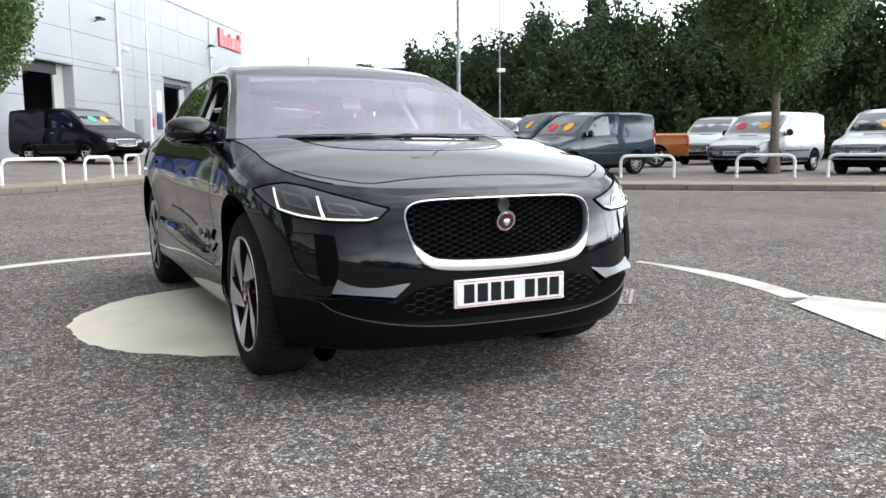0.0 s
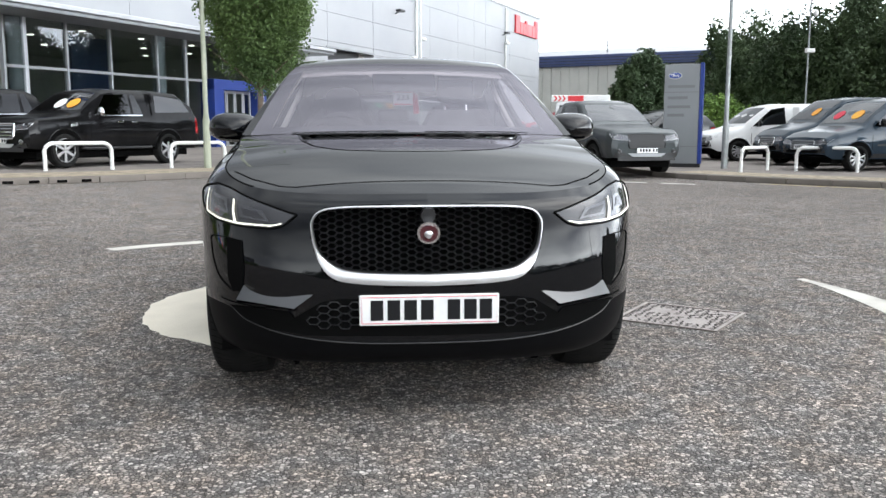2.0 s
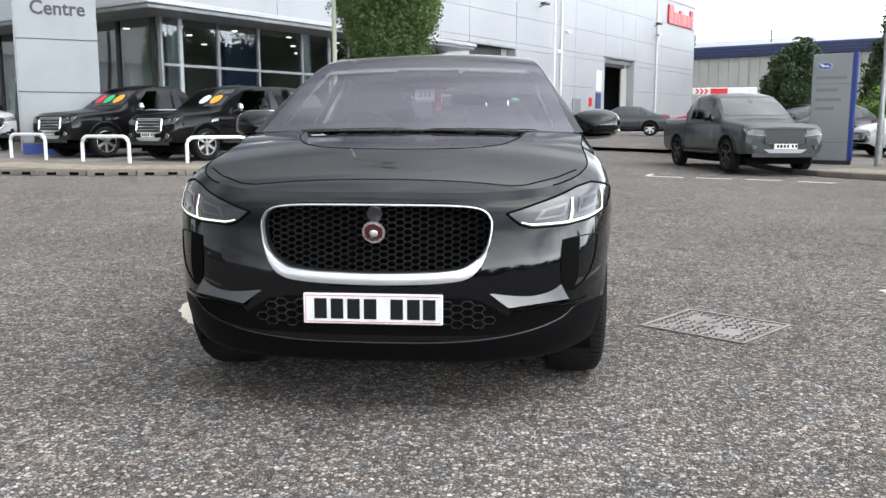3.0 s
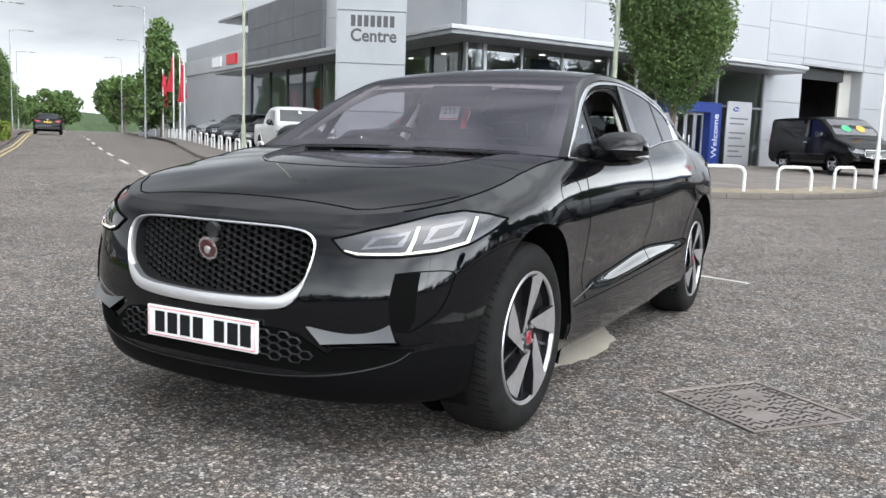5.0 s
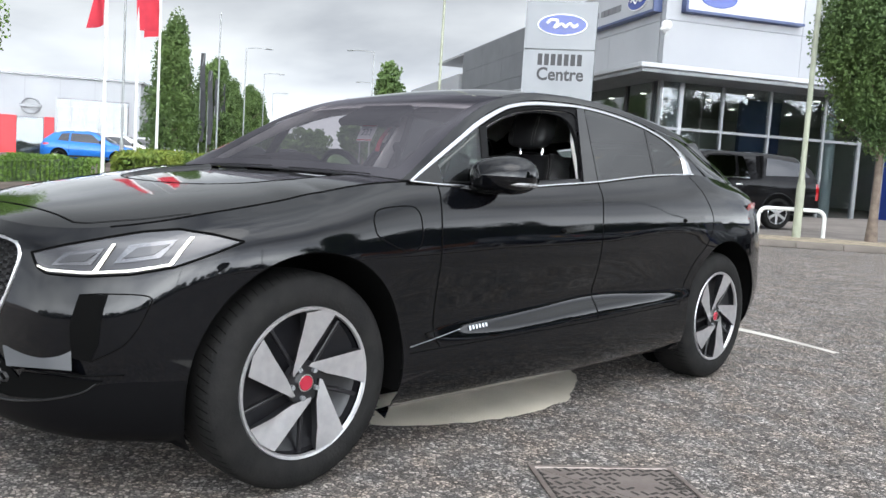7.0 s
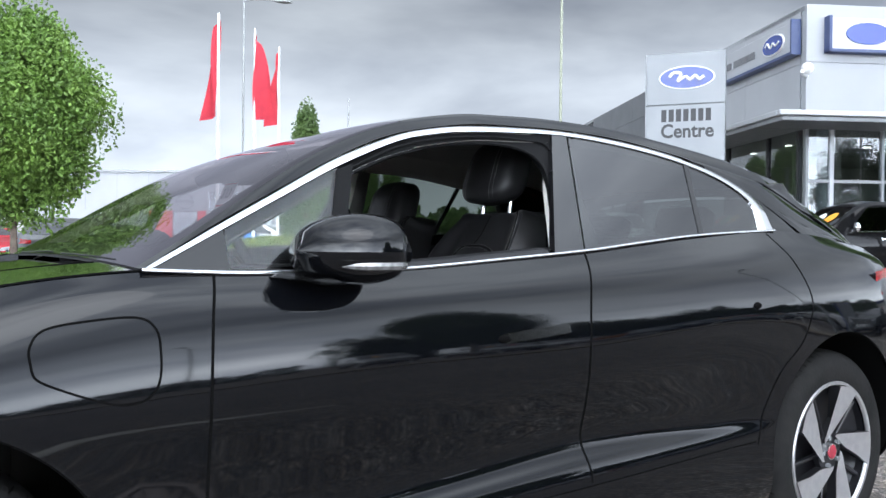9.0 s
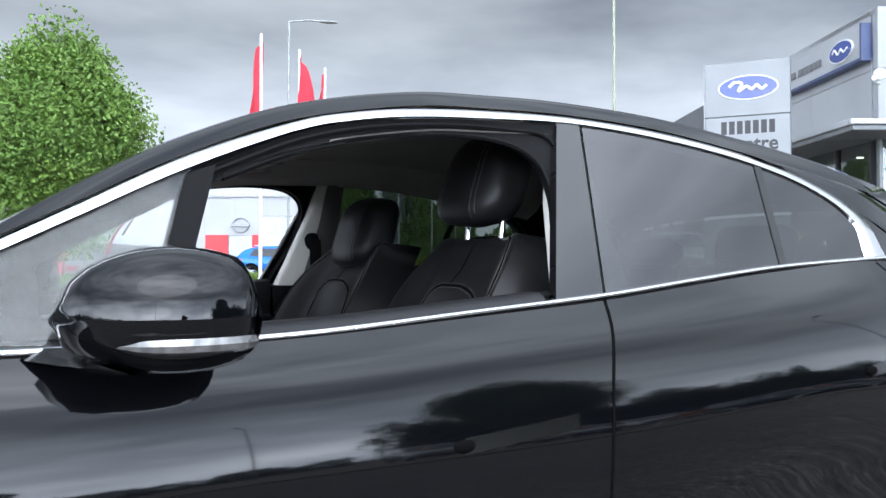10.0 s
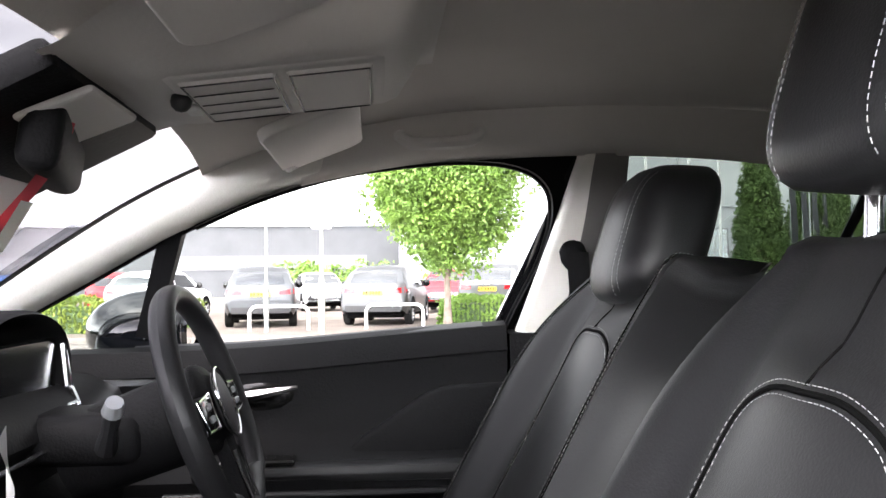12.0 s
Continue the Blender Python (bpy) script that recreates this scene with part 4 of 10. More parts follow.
for sx in (1, -1):
    def mir(p):
        return Vector((sx * p.x, p.y, p.z))
    rows = [[mir(glasshouse(*a, -0.004)), mir(glasshouse(*(a * 0.92 + b * 0.08), 0.006)), mir(glasshouse(*(a * 0.5 + b * 0.5), 0.0072)), mir(glasshouse(*(a * 0.08 + b * 0.92), 0.006)), mir(glasshouse(*b, -0.01))] for a, b in zip(DLO_LOW, DLO_UP)]
    part("window_trim", grid_bm(rows, flip=sx < 0), M["bright_trim"], car, "bright chrome window surround", 60)
    rows = [[mir(glasshouse(y, z - 0.0055, 0.003)), mir(glasshouse(y, z - 0.0045, 0.0085)), mir(glasshouse(y, z - 0.002, 0.0105)), mir(glasshouse(y, z + 0.001, 0.0108)), mir(glasshouse(y, z + 0.003, 0.0085)), mir(glasshouse(y, z + 0.0035, -0.01))] for y, z in BELT]
    part("belt_trim", grid_bm(rows, flip=sx < 0), M["bright_trim"], car, "bright chrome belt strip", 60)
    # inner shelf of the door below the belt strip
    rows = [[mir(glasshouse(y, z + 0.003, 0.008)), mir(glasshouse(y, z + 0.010, 0.004)), mir(glasshouse(y, z + 0.017, -0.006)), mir(glasshouse(y, z + 0.018, -0.03)), mir(glasshouse(y, z + 0.010, -0.07)), mir(glasshouse(y, z - 0.03, -0.085))] for y, z in BELT if 0.90 < y < 1.65]
    part("window_shelf", grid_bm(rows, flip=sx < 0), M["sill_grey"], car, "satin dark grey sill of the open window", angle=60)
    low = {float(y): float(z) for y, z in DLO_LOW}
    top = sorted((y, z) for y, z in low.items())

    def upper(y0, y1):
        ys = [y0] + [y for y, _ in top if y0 < y < y1] + [y1]
        return [(y, float(np.interp(y, [t[0] for t in top], [t[1] for t in top]))) for y in ys]
    tri = [(0.66, belt_z(0.66)), (0.905, belt_z(0.905))] + upper(0.66, 0.995)[::-1]
    part("front_quarter_glass", pane_bm(tri, sx), M["clear_glass"], car).visible_shadow = False
    sail = [(0.50, 1.083), (0.66, belt_z(0.66))] + upper(0.5, 0.66)[::-1]
    part("sail_panel", pane_bm(sail, sx, 0.001), M["gloss_black"], car)
    post = [(0.895, belt_z(0.9)), (0.935, belt_z(0.935)), (1.035, 1.345), (0.985, 1.326)]
    part("window_post", pane_bm(post, sx, 0.004, 0.03), M["soft_dark"], car)
    bp = [(1.635, belt_z(1.635)), (1.755, belt_z(1.755)), *upper(1.79, 1.852)[::-1]]
    part("door_pillar_panel", pane_bm(bp, sx, 0.003, 0.02), M["panel_gloss"], car)
    rear = [(1.765, belt_z(1.765)), (2.325, belt_z(2.325))] + upper(1.862, 2.395)[::-1]
    part("rear_door_glass", pane_bm(rear, sx, back=False), M["tint_glass"], car)
    div = [(2.325, belt_z(2.325)), (2.348, belt_z(2.348)), *upper(2.395, 2.418)[::-1]]
    part("window_divider", pane_bm(div, sx, 0.003), M["satin_black"], car)
    quarter = [(2.348, belt_z(2.348))] + [(float(y), float(z)) for y, z in DLO_LOW[::-1] if y > 2.42] + upper(2.418, 2.419)[::-1]
    part("rear_quarter_glass", pane_bm(quarter, sx, back=False), M["tint_glass"], car)
    # rear pillar skin between window trim, roof rail and shoulder
    rows = []
    for f in np.linspace(0, 1, 26):
        k = 9.0 + f * 5.0
        rail = Vector(spline_at(RAIL, k))
        yy, zz = spline_at(DLO_UP, 55 + f * 14)
        a = glasshouse(yy, zz, 0.002)
        sh = skin(side_u(2.768 + (f ** 1.3) * 0.78), 1.0)
        b = a.lerp(sh, smooth01(0.35, 1.0, f)) if f > 0.35 else a
        rows.append([mir(rail), mir(rail.lerp(b, 0.33) + Vector((0.008, 0, 0))), mir(rail.lerp(b, 0.66) + Vector((0.008, 0, 0))), mir(b)])
    part("rear_pillar", grid_bm(rows, flip=sx < 0), M["black_paint"], car, angle=60)
    rows = []
    for f in np.linspace(0, 1, 20):
        yy, zz = spline_at(DLO_UP, 55 + 14 * (0.35 + 0.65 * f))
        a = glasshouse(yy, zz, 0.001) if f < 1 else glasshouse(2.768, 1.205, 0.001)
        e = skin(side_u(2.768 + 0.78 * ((0.35 + 0.65 * f) ** 1.3)), 1.0)
        rows.append([mir(a), mir(a.lerp(e, 0.5) + Vector((0.004, 0, 0.004))), mir(e)])
    part("haunch", grid_bm(rows, flip=sx < 0), M["black_paint"], car, angle=60)


# strips and patches laid on the skin
def strip_bm(points, width, normals, bm=None, lift=0.0015):
    """A flat ribbon along points with the surface normals given."""
    rows = []
    for i, p in enumerate(points):
        d = (points[min(i + 1, len(points) - 1)] - points[max(i - 1, 0)]).normalized()
        n = normals[i]
        s = d.cross(n).normalized() * width / 2
        q = p + n * lift
        rows.append([q - s, q + s])
    return grid_bm(rows, bm)


def skin_normal(u, v):
    a = skin(min(u + 0.03, 19), v) - skin(max(u - 0.03, 0), v)
    b = skin(u, min(v + 0.02, 1)) - skin(u, max(v - 0.02, 0))
    return a.cross(b).normalized()


def skin_line(pts, sx, n=30):
    """Points and normals of a curve given by (y, z) knots on the body side."""
    ps, ns = [], []
    for y, z in spline(pts, n):
        u = side_u(y)
        p = skin_z(u, z)
        q, r = skin_z(u + 0.03, z), skin_z(u, min(z + 0.02, skin(u, 1).z))
        nn = (q - p).cross(r - p).normalized()
        if nn.x < 0:
            nn = -nn
        ps.append(Vector((sx * p.x, p.y, p.z)))
        ns.append(Vector((sx * nn.x, nn.y, nn.z)))
    return ps, ns


def seam(name, pts, sx, width=0.006, n=30, material="void", lift=0.0012, label=""):
    ps, ns = skin_line(pts, sx, n)
    return part(name, strip_bm(ps, width, ns, lift=lift), M[material], car, label)


for sx in (1, -1):
    seam("door_seam", [(0.622, 1.072), (0.605, 0.98), (0.595, 0.86), (0.592, 0.7), (0.60, 0.5), (0.63, 0.44)], sx)
    seam("door_seam", [(1.755, 1.118), (1.70, 0.95), (1.685, 0.8), (1.69, 0.62), (1.70, 0.47)], sx)
    seam("door_seam", [(2.70, 1.19), (2.755, 1.08), (2.785, 0.95), (2.72, 0.82), (2.60, 0.72), (2.52, 0.6), (2.47, 0.48)], sx, 0.005)
    seam("sill_seam", [(0.47, 0.43), (1.0, 0.445), (1.7, 0.462), (2.46, 0.49)], sx, 0.004, 40, "void", 0.0008)
    # thin grey strip paints the highlight along the body crease
    seam("crease_glint", [(0.47, 0.455), (0.60, 0.475), (0.75, 0.50)], sx, 0.003, 16, "grey_metal", 0.002)
    flap = [(0.215, 0.90), (0.213, 0.94), (0.24, 0.972), (0.32, 0.985), (0.41, 0.988), (0.445, 0.965), (0.452, 0.92), (0.447, 0.86), (0.42, 0.828), (0.375, 0.822), (0.32, 0.838), (0.25, 0.868), (0.222, 0.885), (0.215, 0.90)]
    seam("charge_flap_seam", [(y + 0.04, z) for y, z in flap], sx, 0.0045, 60)
    for y0, y1, z0, z1 in ((1.375, 1.612, 0.895, 0.912), (2.46, 2.675, 0.945, 0.965)):
        ps, ns = skin_line([(y0, z0), (y1, z1)], sx, 12)
        bm = strip_bm(ps, 0.026, ns, lift=0.002)
        h = part("door_handle", bm, M["gloss_black"], car, "flush black door handle")
        part("handle_edge", strip_bm([p + Vector((0, 0, 0.011)) for p in ps], 0.0035, ns, lift=0.004), M["gloss_black"], h)
        part("handle_seam", strip_bm([p + Vector((0, 0, -0.014)) for p in ps], 0.004, ns, lift=0.0012), M["void"], h)
        bm = ball_bm(ps[0], 0.016, scale=(0.5, 1.3, 0.7), seg=12)
        part("handle_recess", bm, M["void"], h)
    # unreadable maker's wordmark on the sill
    ps, ns = skin_line([(0.80, 0.498), (0.93, 0.506)], sx, 14)
    bm = None
    for i in range(0, 12, 2):
        bm = strip_bm(ps[i:i + 2], 0.016, ns[i:i + 2], bm, lift=0.004)
    part("side_wordmark", bm, M["bright_trim"], car, "small silver wordmark as plain bars")
    # wheel arch lips and liners
    for yc in (0.0, AXLE_R):
        ps = []
        for a in np.linspace(-14, 194, 60):
            y, z = yc + ARCH_R * math.cos(radians(a)), HUB_Z + 0.016 + ARCH_R * math.sin(radians(a))
            if z < 0.24:
                continue
            q = skin_z(side_u(y), z)
            ps.append(Vector((sx * (q.x - 0.004), y, z)))
        part("arch_lip", tube_bm(ps, 0.004, 6), M["void"], car)
        rows = [[Vector((sx * x, yc + ARCH_R * math.cos(a), HUB_Z + 0.016 + ARCH_R * math.sin(a))) for x in (0.93 if yc else 0.92, 0.72, 0.55)] for a in np.linspace(radians(-14), radians(194), 40)]
        for r in rows:
            r[0].x = sx * (abs(skin_z(side_u(r[0].y), max(r[0].z, 0.24)).x) - 0.012)
        part("arch_liner", grid_bm(rows), M["void"], car)
        bm = cyl_bm((sx * 0.55, yc, HUB_Z), (sx * 0.56, yc, HUB_Z), 0.35, seg=32)
        part("arch_back", bm, M["void"], car)

# dents and scratches on the off side doors
for k, (pts, wd) in enumerate((([(0.62, 0.62), (0.75, 0.56), (0.85, 0.60), (0.98, 0.55), (1.10, 0.585)], 0.03), ([(0.60, 0.55), (0.72, 0.50), (0.83, 0.53), (0.95, 0.49)], 0.022), ([(1.15, 0.60), (1.4, 0.63), (1.7, 0.655), (2.0, 0.665)], 0.018))):
    ps, ns = skin_line(pts, -1, 26)
    tilt = [(n + Vector((0, 0, 0.75)) + Vector((0, math.sin(i * 1.9) * 0.35, math.cos(i * 2.7) * 0.3))).normalized() for i, n in enumerate(ns)]
    part("dent", strip_bm(ps, wd, tilt, lift=0.004), M["black_paint"], car, "creased dent in black paint", 80)

# bonnet edges
def top_drop(x, y):
    hit = BONNET_TREE.ray_cast(Vector((x, y, 3)), Vector((0, 0, -1)))
    return hit[0], hit[1]


for sx in (1, -1):
    ps = [skin(u, 1.0) for u in np.linspace(front_u(0.745), U_COWL, 60)]
    ps = [Vector((sx * p.x, p.y, p.z)) for p in ps]
    ns = [Vector((sx * 0.55, 0, 0.83))] * len(ps)
    part("bonnet_seam", strip_bm(ps, 0.006, ns, lift=0.0015), M["void"], car)
ps, ns = [], []
for x in np.linspace(-0.765, 0.765, 110):
    y = float(np.interp(abs(x), (0, 0.35, 0.50, 0.56, 0.68, 0.77), (-0.622, -0.626, -0.634, -0.612, -0.50, -0.37)))
    p, n = top_drop(x, y)
    if p:
        ps.append(p)
        ns.append(n if n.z > 0 else -n)
part("bonnet_front_seam", strip_bm(ps, 0.006, ns, lift=0.0015), M["void"], car)
edge = [(sg * hw, y) for sg, tab in ((-1, SCOOP[::-1]), (1, SCOOP)) for y, hw in tab]
ps = []
for x, y in spline(edge, 120):
    p, n = top_drop(x * 1.004, min(y, 0.44))
    if p:
        ps.append(p)
part("bonnet_scoop_edge", tube_bm(ps, 0.0022, 6), M["void"], car)


# ---- nose ----
def face_pt(x, z, dy=0.0):
    lo, hi = 0.0, 7.0
    for _ in range(26):
        mid = (lo + hi) / 2
        if skin_z(mid, z).x < abs(x):
            lo = mid
        else:
            hi = mid
    p = skin_z(lo, z)
    return Vector((x, p.y + dy, z))


outline = [Vector((x, 0, z)) for x, z in GRILLE_POLY]
cx, cz = 0.0, 0.69
rows = []
for x, z in GRILLE_POLY:
    thick = 0.009 + 0.032 * smooth01(0.68, 0.56, z)
    o = face_pt(x, z, -0.004)
    d = Vector((min(max(x, -0.27), 0.27) - x, 0, cz - z)).normalized()
    m1, i1 = o + d * thick * 0.5, o + d * thick
    rows.append([o + Vector((0, 0.012, 0)), o, m1 + Vector((0, -0.004, 0)), i1 + Vector((0, 0.002, 0)), i1 + Vector((0, 0.03, 0))])
grille = part("grille", grid_bm(rows + [rows[0]], flip=True), M["satin_silver"], car, "satin chrome grille surround", 50)
rows = [[r[-1] + Vector((0, -0.002, 0)), r[-1] + Vector((0, 0.05, 0))] for r in rows]
part("grille_wall", grid_bm(rows + [rows[0]]), M["satin_black"], grille)
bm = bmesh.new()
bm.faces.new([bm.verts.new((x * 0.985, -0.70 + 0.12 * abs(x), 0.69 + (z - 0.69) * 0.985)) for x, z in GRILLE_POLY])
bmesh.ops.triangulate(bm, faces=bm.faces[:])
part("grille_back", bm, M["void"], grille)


def honeycomb(cw, ch, bar, x0, x1, z0, z1, keep, depth):
    """Flattened hexagon openings with rounded bars."""
    bm = bmesh.new()
    r = 0
    z = z0
    while z < z1:
        x = x0 + (cw * 0.75 if r % 2 else 0)
        while x < x1:
            if keep(x, z):
                hexo = [(-0.5, 0), (-0.25, 0.5), (0.25, 0.5), (0.5, 0), (0.25, -0.5), (-0.25, -0.5)]
                outer = [(x + a * (cw + bar * 0.6), z + b * (ch + bar * 0.6)) for a, b in hexo]
                inner = [(x + a * (cw - bar * 1.4), z + b * (ch - bar * 1.4)) for a, b in hexo]
                ring = []
                for (ox, oz), (ix, iz) in zip(outer, inner):
                    ring.append([depth(ox, oz) + Vector((0, 0.012, 0)), depth((ox + ix) / 2, (oz + iz) / 2), depth(ix, iz) + Vector((0, 0.016, 0))])
                grid_bm(ring + [ring[0]], bm)
            x += cw * 1.5
        z += ch * 0.5
        r += 1
    return bm


inner_poly = [(x * 0.965, 0.69 + (z - 0.69) * 0.93) for x, z in GRILLE_POLY]
part("grille_mesh", honeycomb(0.040, 0.024, 0.0052, -0.45, 0.46, 0.545, 0.81, lambda x, z: in_poly(x, z, inner_poly), lambda x, z: Vector((x, -0.79 + 0.12 * x * x * 2.2 + 0.10 * max(0, z - 0.6), z))), M["mesh_black"], grille, "black honeycomb mesh", 30)
bm = cyl_bm((0, -0.818, 0.731), (0, -0.785, 0.738), 0.043, seg=36)
badge = part("grille_badge", bm, M["chrome"], grille, "round chrome badge with a red centre")
part("badge_centre", cyl_bm((0, -0.821, 0.730), (0, -0.81, 0.733), 0.034, seg=32), M["badge_dark"], badge)
bm = ball_bm((0, -0.821, 0.729), 0.016, scale=(1.0, 0.22, 1.15), seg=12)
for sx in (1, -1):
    bm = ball_bm((sx * 0.013, -0.820, 0.742), 0.007, bm, (1, 0.3, 1), 8)
part("badge_relief", bm, M["silver"], badge, "plain silver relief")
bm = cyl_bm((0, -0.80, 0.795), (0, -0.78, 0.80), 0.028, seg=20)
part("camera_pod", bm, M["satin_black"], grille)

# number plate with bars in place of characters
plate = part("number_plate", box_bm((-0.26, -0.858, 0.393), (0.26, -0.846, 0.507), 0.003), M["white_plate"], car, "white number plate with dark character bars")
part("plate_bracket", box_bm((-0.23, -0.846, 0.40), (0.23, -0.82, 0.50)), M["satin_black"], plate)
for x in (-0.195, -0.133, -0.071, -0.009, 0.090, 0.152, 0.210):
    part("plate_bar", box_bm((x - 0.0235, -0.8605, 0.412), (x + 0.0235, -0.857, 0.488), 0.001), M["ink"], plate)

ring = [(-0.251, -0.8585, 0.401), (0.251, -0.8585, 0.401), (0.251, -0.8585, 0.499), (-0.251, -0.8585, 0.499), (-0.251, -0.8585, 0.401)]
part("plate_border", tube_bm(ring, 0.0013, 5), M["sticker_red"], plate, "thin red border line")
for x in (-0.238, 0.238):
    part("plate_screw", cyl_bm((x, -0.8595, 0.45), (x, -0.857, 0.45), 0.006, seg=10), M["white_plate"], plate)

# lower intake, corner intakes and splitter; flat black patches paint the intakes' shaded depth
def nose_patch(poly, dy, n=3):
    bm = bmesh.new()
    f = bm.faces.new([bm.verts.new((x, 0, z)) for x, z in poly])
    bmesh.ops.triangulate(bm, faces=[f])
    bmesh.ops.subdivide_edges(bm, edges=bm.edges[:], cuts=n, use_grid_fill=True)
    for v in bm.verts:
        v.co = face_pt(v.co.x, v.co.z, dy)
    bmesh.ops.recalc_face_normals(bm, faces=bm.faces[:])
    if sum(f.normal.y for f in bm.faces) > 0:
        bmesh.ops.reverse_faces(bm, faces=bm.faces[:])
    return bm


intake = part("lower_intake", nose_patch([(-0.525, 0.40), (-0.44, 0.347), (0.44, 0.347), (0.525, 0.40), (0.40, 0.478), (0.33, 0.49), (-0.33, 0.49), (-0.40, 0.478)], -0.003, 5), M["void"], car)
for sx in (1, -1):
    part("lower_mesh", honeycomb(0.052, 0.030, 0.0065, -0.47, 0.48, 0.39, 0.47, lambda x, z: 0.27 < sx * x < 0.455 - (z - 0.39) * 0.9, lambda x, z: face_pt(x, z, -0.012)), M["mesh_black"], intake, "black honeycomb mesh")
for sx in (1, -1):
    # slot and corner recess: black laid on the skin for their inner shade
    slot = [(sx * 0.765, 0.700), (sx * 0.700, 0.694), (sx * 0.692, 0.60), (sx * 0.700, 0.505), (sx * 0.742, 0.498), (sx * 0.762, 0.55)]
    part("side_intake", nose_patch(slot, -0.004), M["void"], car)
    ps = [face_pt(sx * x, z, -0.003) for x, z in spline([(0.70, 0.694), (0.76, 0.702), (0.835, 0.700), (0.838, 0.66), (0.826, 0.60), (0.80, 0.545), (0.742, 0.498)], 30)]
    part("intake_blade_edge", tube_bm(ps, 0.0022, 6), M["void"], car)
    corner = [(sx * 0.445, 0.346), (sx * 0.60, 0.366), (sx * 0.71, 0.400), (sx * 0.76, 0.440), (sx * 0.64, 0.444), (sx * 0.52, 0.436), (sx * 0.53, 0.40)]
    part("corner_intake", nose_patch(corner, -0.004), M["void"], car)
    a, b, c, d = face_pt(sx * 0.43, 0.505, -0.002), face_pt(sx * 0.695, 0.528, 0.0), face_pt(sx * 0.725, 0.474, -0.040), face_pt(sx * 0.50, 0.456, -0.034)
    rows = [[a.lerp(b, t).lerp(d.lerp(c, t), s) for s in np.linspace(0, 1, 5)] for t in np.linspace(0, 1, 12)]
    # the shelf's sky reflection is painted in as a lighter grey
    part("bumper_shelf", grid_bm(rows, flip=sx < 0), M["shelf_sheen_grey"], car, "black bumper shelf, greyed for the sky it reflects", 60)
    rows = [[d.lerp(c, t), d.lerp(c, t) + Vector((0, 0.045, -0.022))] for t in np.linspace(0, 1, 12)]
    part("bumper_shelf_edge", grid_bm(rows, flip=sx < 0), M["black_paint"], car, angle=60)
    ps = [face_pt(sx * x, z, -0.003) for x, z in spline([(0.0, 0.318), (0.25, 0.320), (0.45, 0.335), (0.60, 0.362), (0.70, 0.395), (0.745, 0.43)], 30)]
    part("splitter_line", tube_bm(ps, 0.0035, 6), M["gloss_black"], car)
    ps = [face_pt(sx * x, z, -0.001) for x, z in spline([(0.50, 0.452), (0.62, 0.448), (0.72, 0.452), (0.80, 0.462)], 16)]
    part("bumper_seam", tube_bm(ps, 0.0025, 6), M["void"], car)


# ---- headlamps ----
LAMP_TOP = np.array([(0.0, 0.797), (0.2, 0.830), (0.40, 0.858), (0.58, 0.883), (0.74, 0.896), (0.88, 0.886), (1.0, 0.866)])
LAMP_LOW = np.array([(0.0, 0.797), (0.07, 0.757), (0.14, 0.744), (0.35, 0.748), (0.55, 0.762), (0.72, 0.788), (0.88, 0.830), (1.0, 0.866)])
LU0, LU1 = front_u(0.515) - 0.05, side_u(-0.275)


def lamp_pt(f, g, sx, lift):
    u = LU0 + (LU1 - LU0) * f
    lo, hi = np.interp(f, LAMP_LOW[:, 0], LAMP_LOW[:, 1]), np.interp(f, LAMP_TOP[:, 0], LAMP_TOP[:, 1])
    z = lo + (hi - lo) * g
    p = skin_z(u, z)
    q, r = skin_z(u + 0.05, z), skin_z(u, z + 0.01)
    n = (q - p).cross(r - p).normalized()
    p = p + n * lift
    return Vector((sx * p.x, p.y, p.z))


def lamp_sheet(f0, f1, g0, g1, sx, lift, n=24, m=8):
    return grid_bm([[lamp_pt(f, g, sx, lift) for g in np.linspace(g0, g1, m)] for f in np.linspace(f0, f1, n)], flip=sx < 0)


def lamp_quad(corners, sx, lift, n=8, m=3):
    (fa, ga), (fb, gb), (fc, gc), (fd, gd) = corners
    rows = []
    for t in np.linspace(0, 1, n):
        rows.append([lamp_pt((fa * (1 - t) + fb * t) * (1 - s) + (fd * (1 - t) + fc * t) * s, (ga * (1 - t) + gb * t) * (1 - s) + (gd * (1 - t) + gc * t) * s, sx, lift) for s in np.linspace(0, 1, m)])
    return grid_bm(rows, flip=sx < 0)


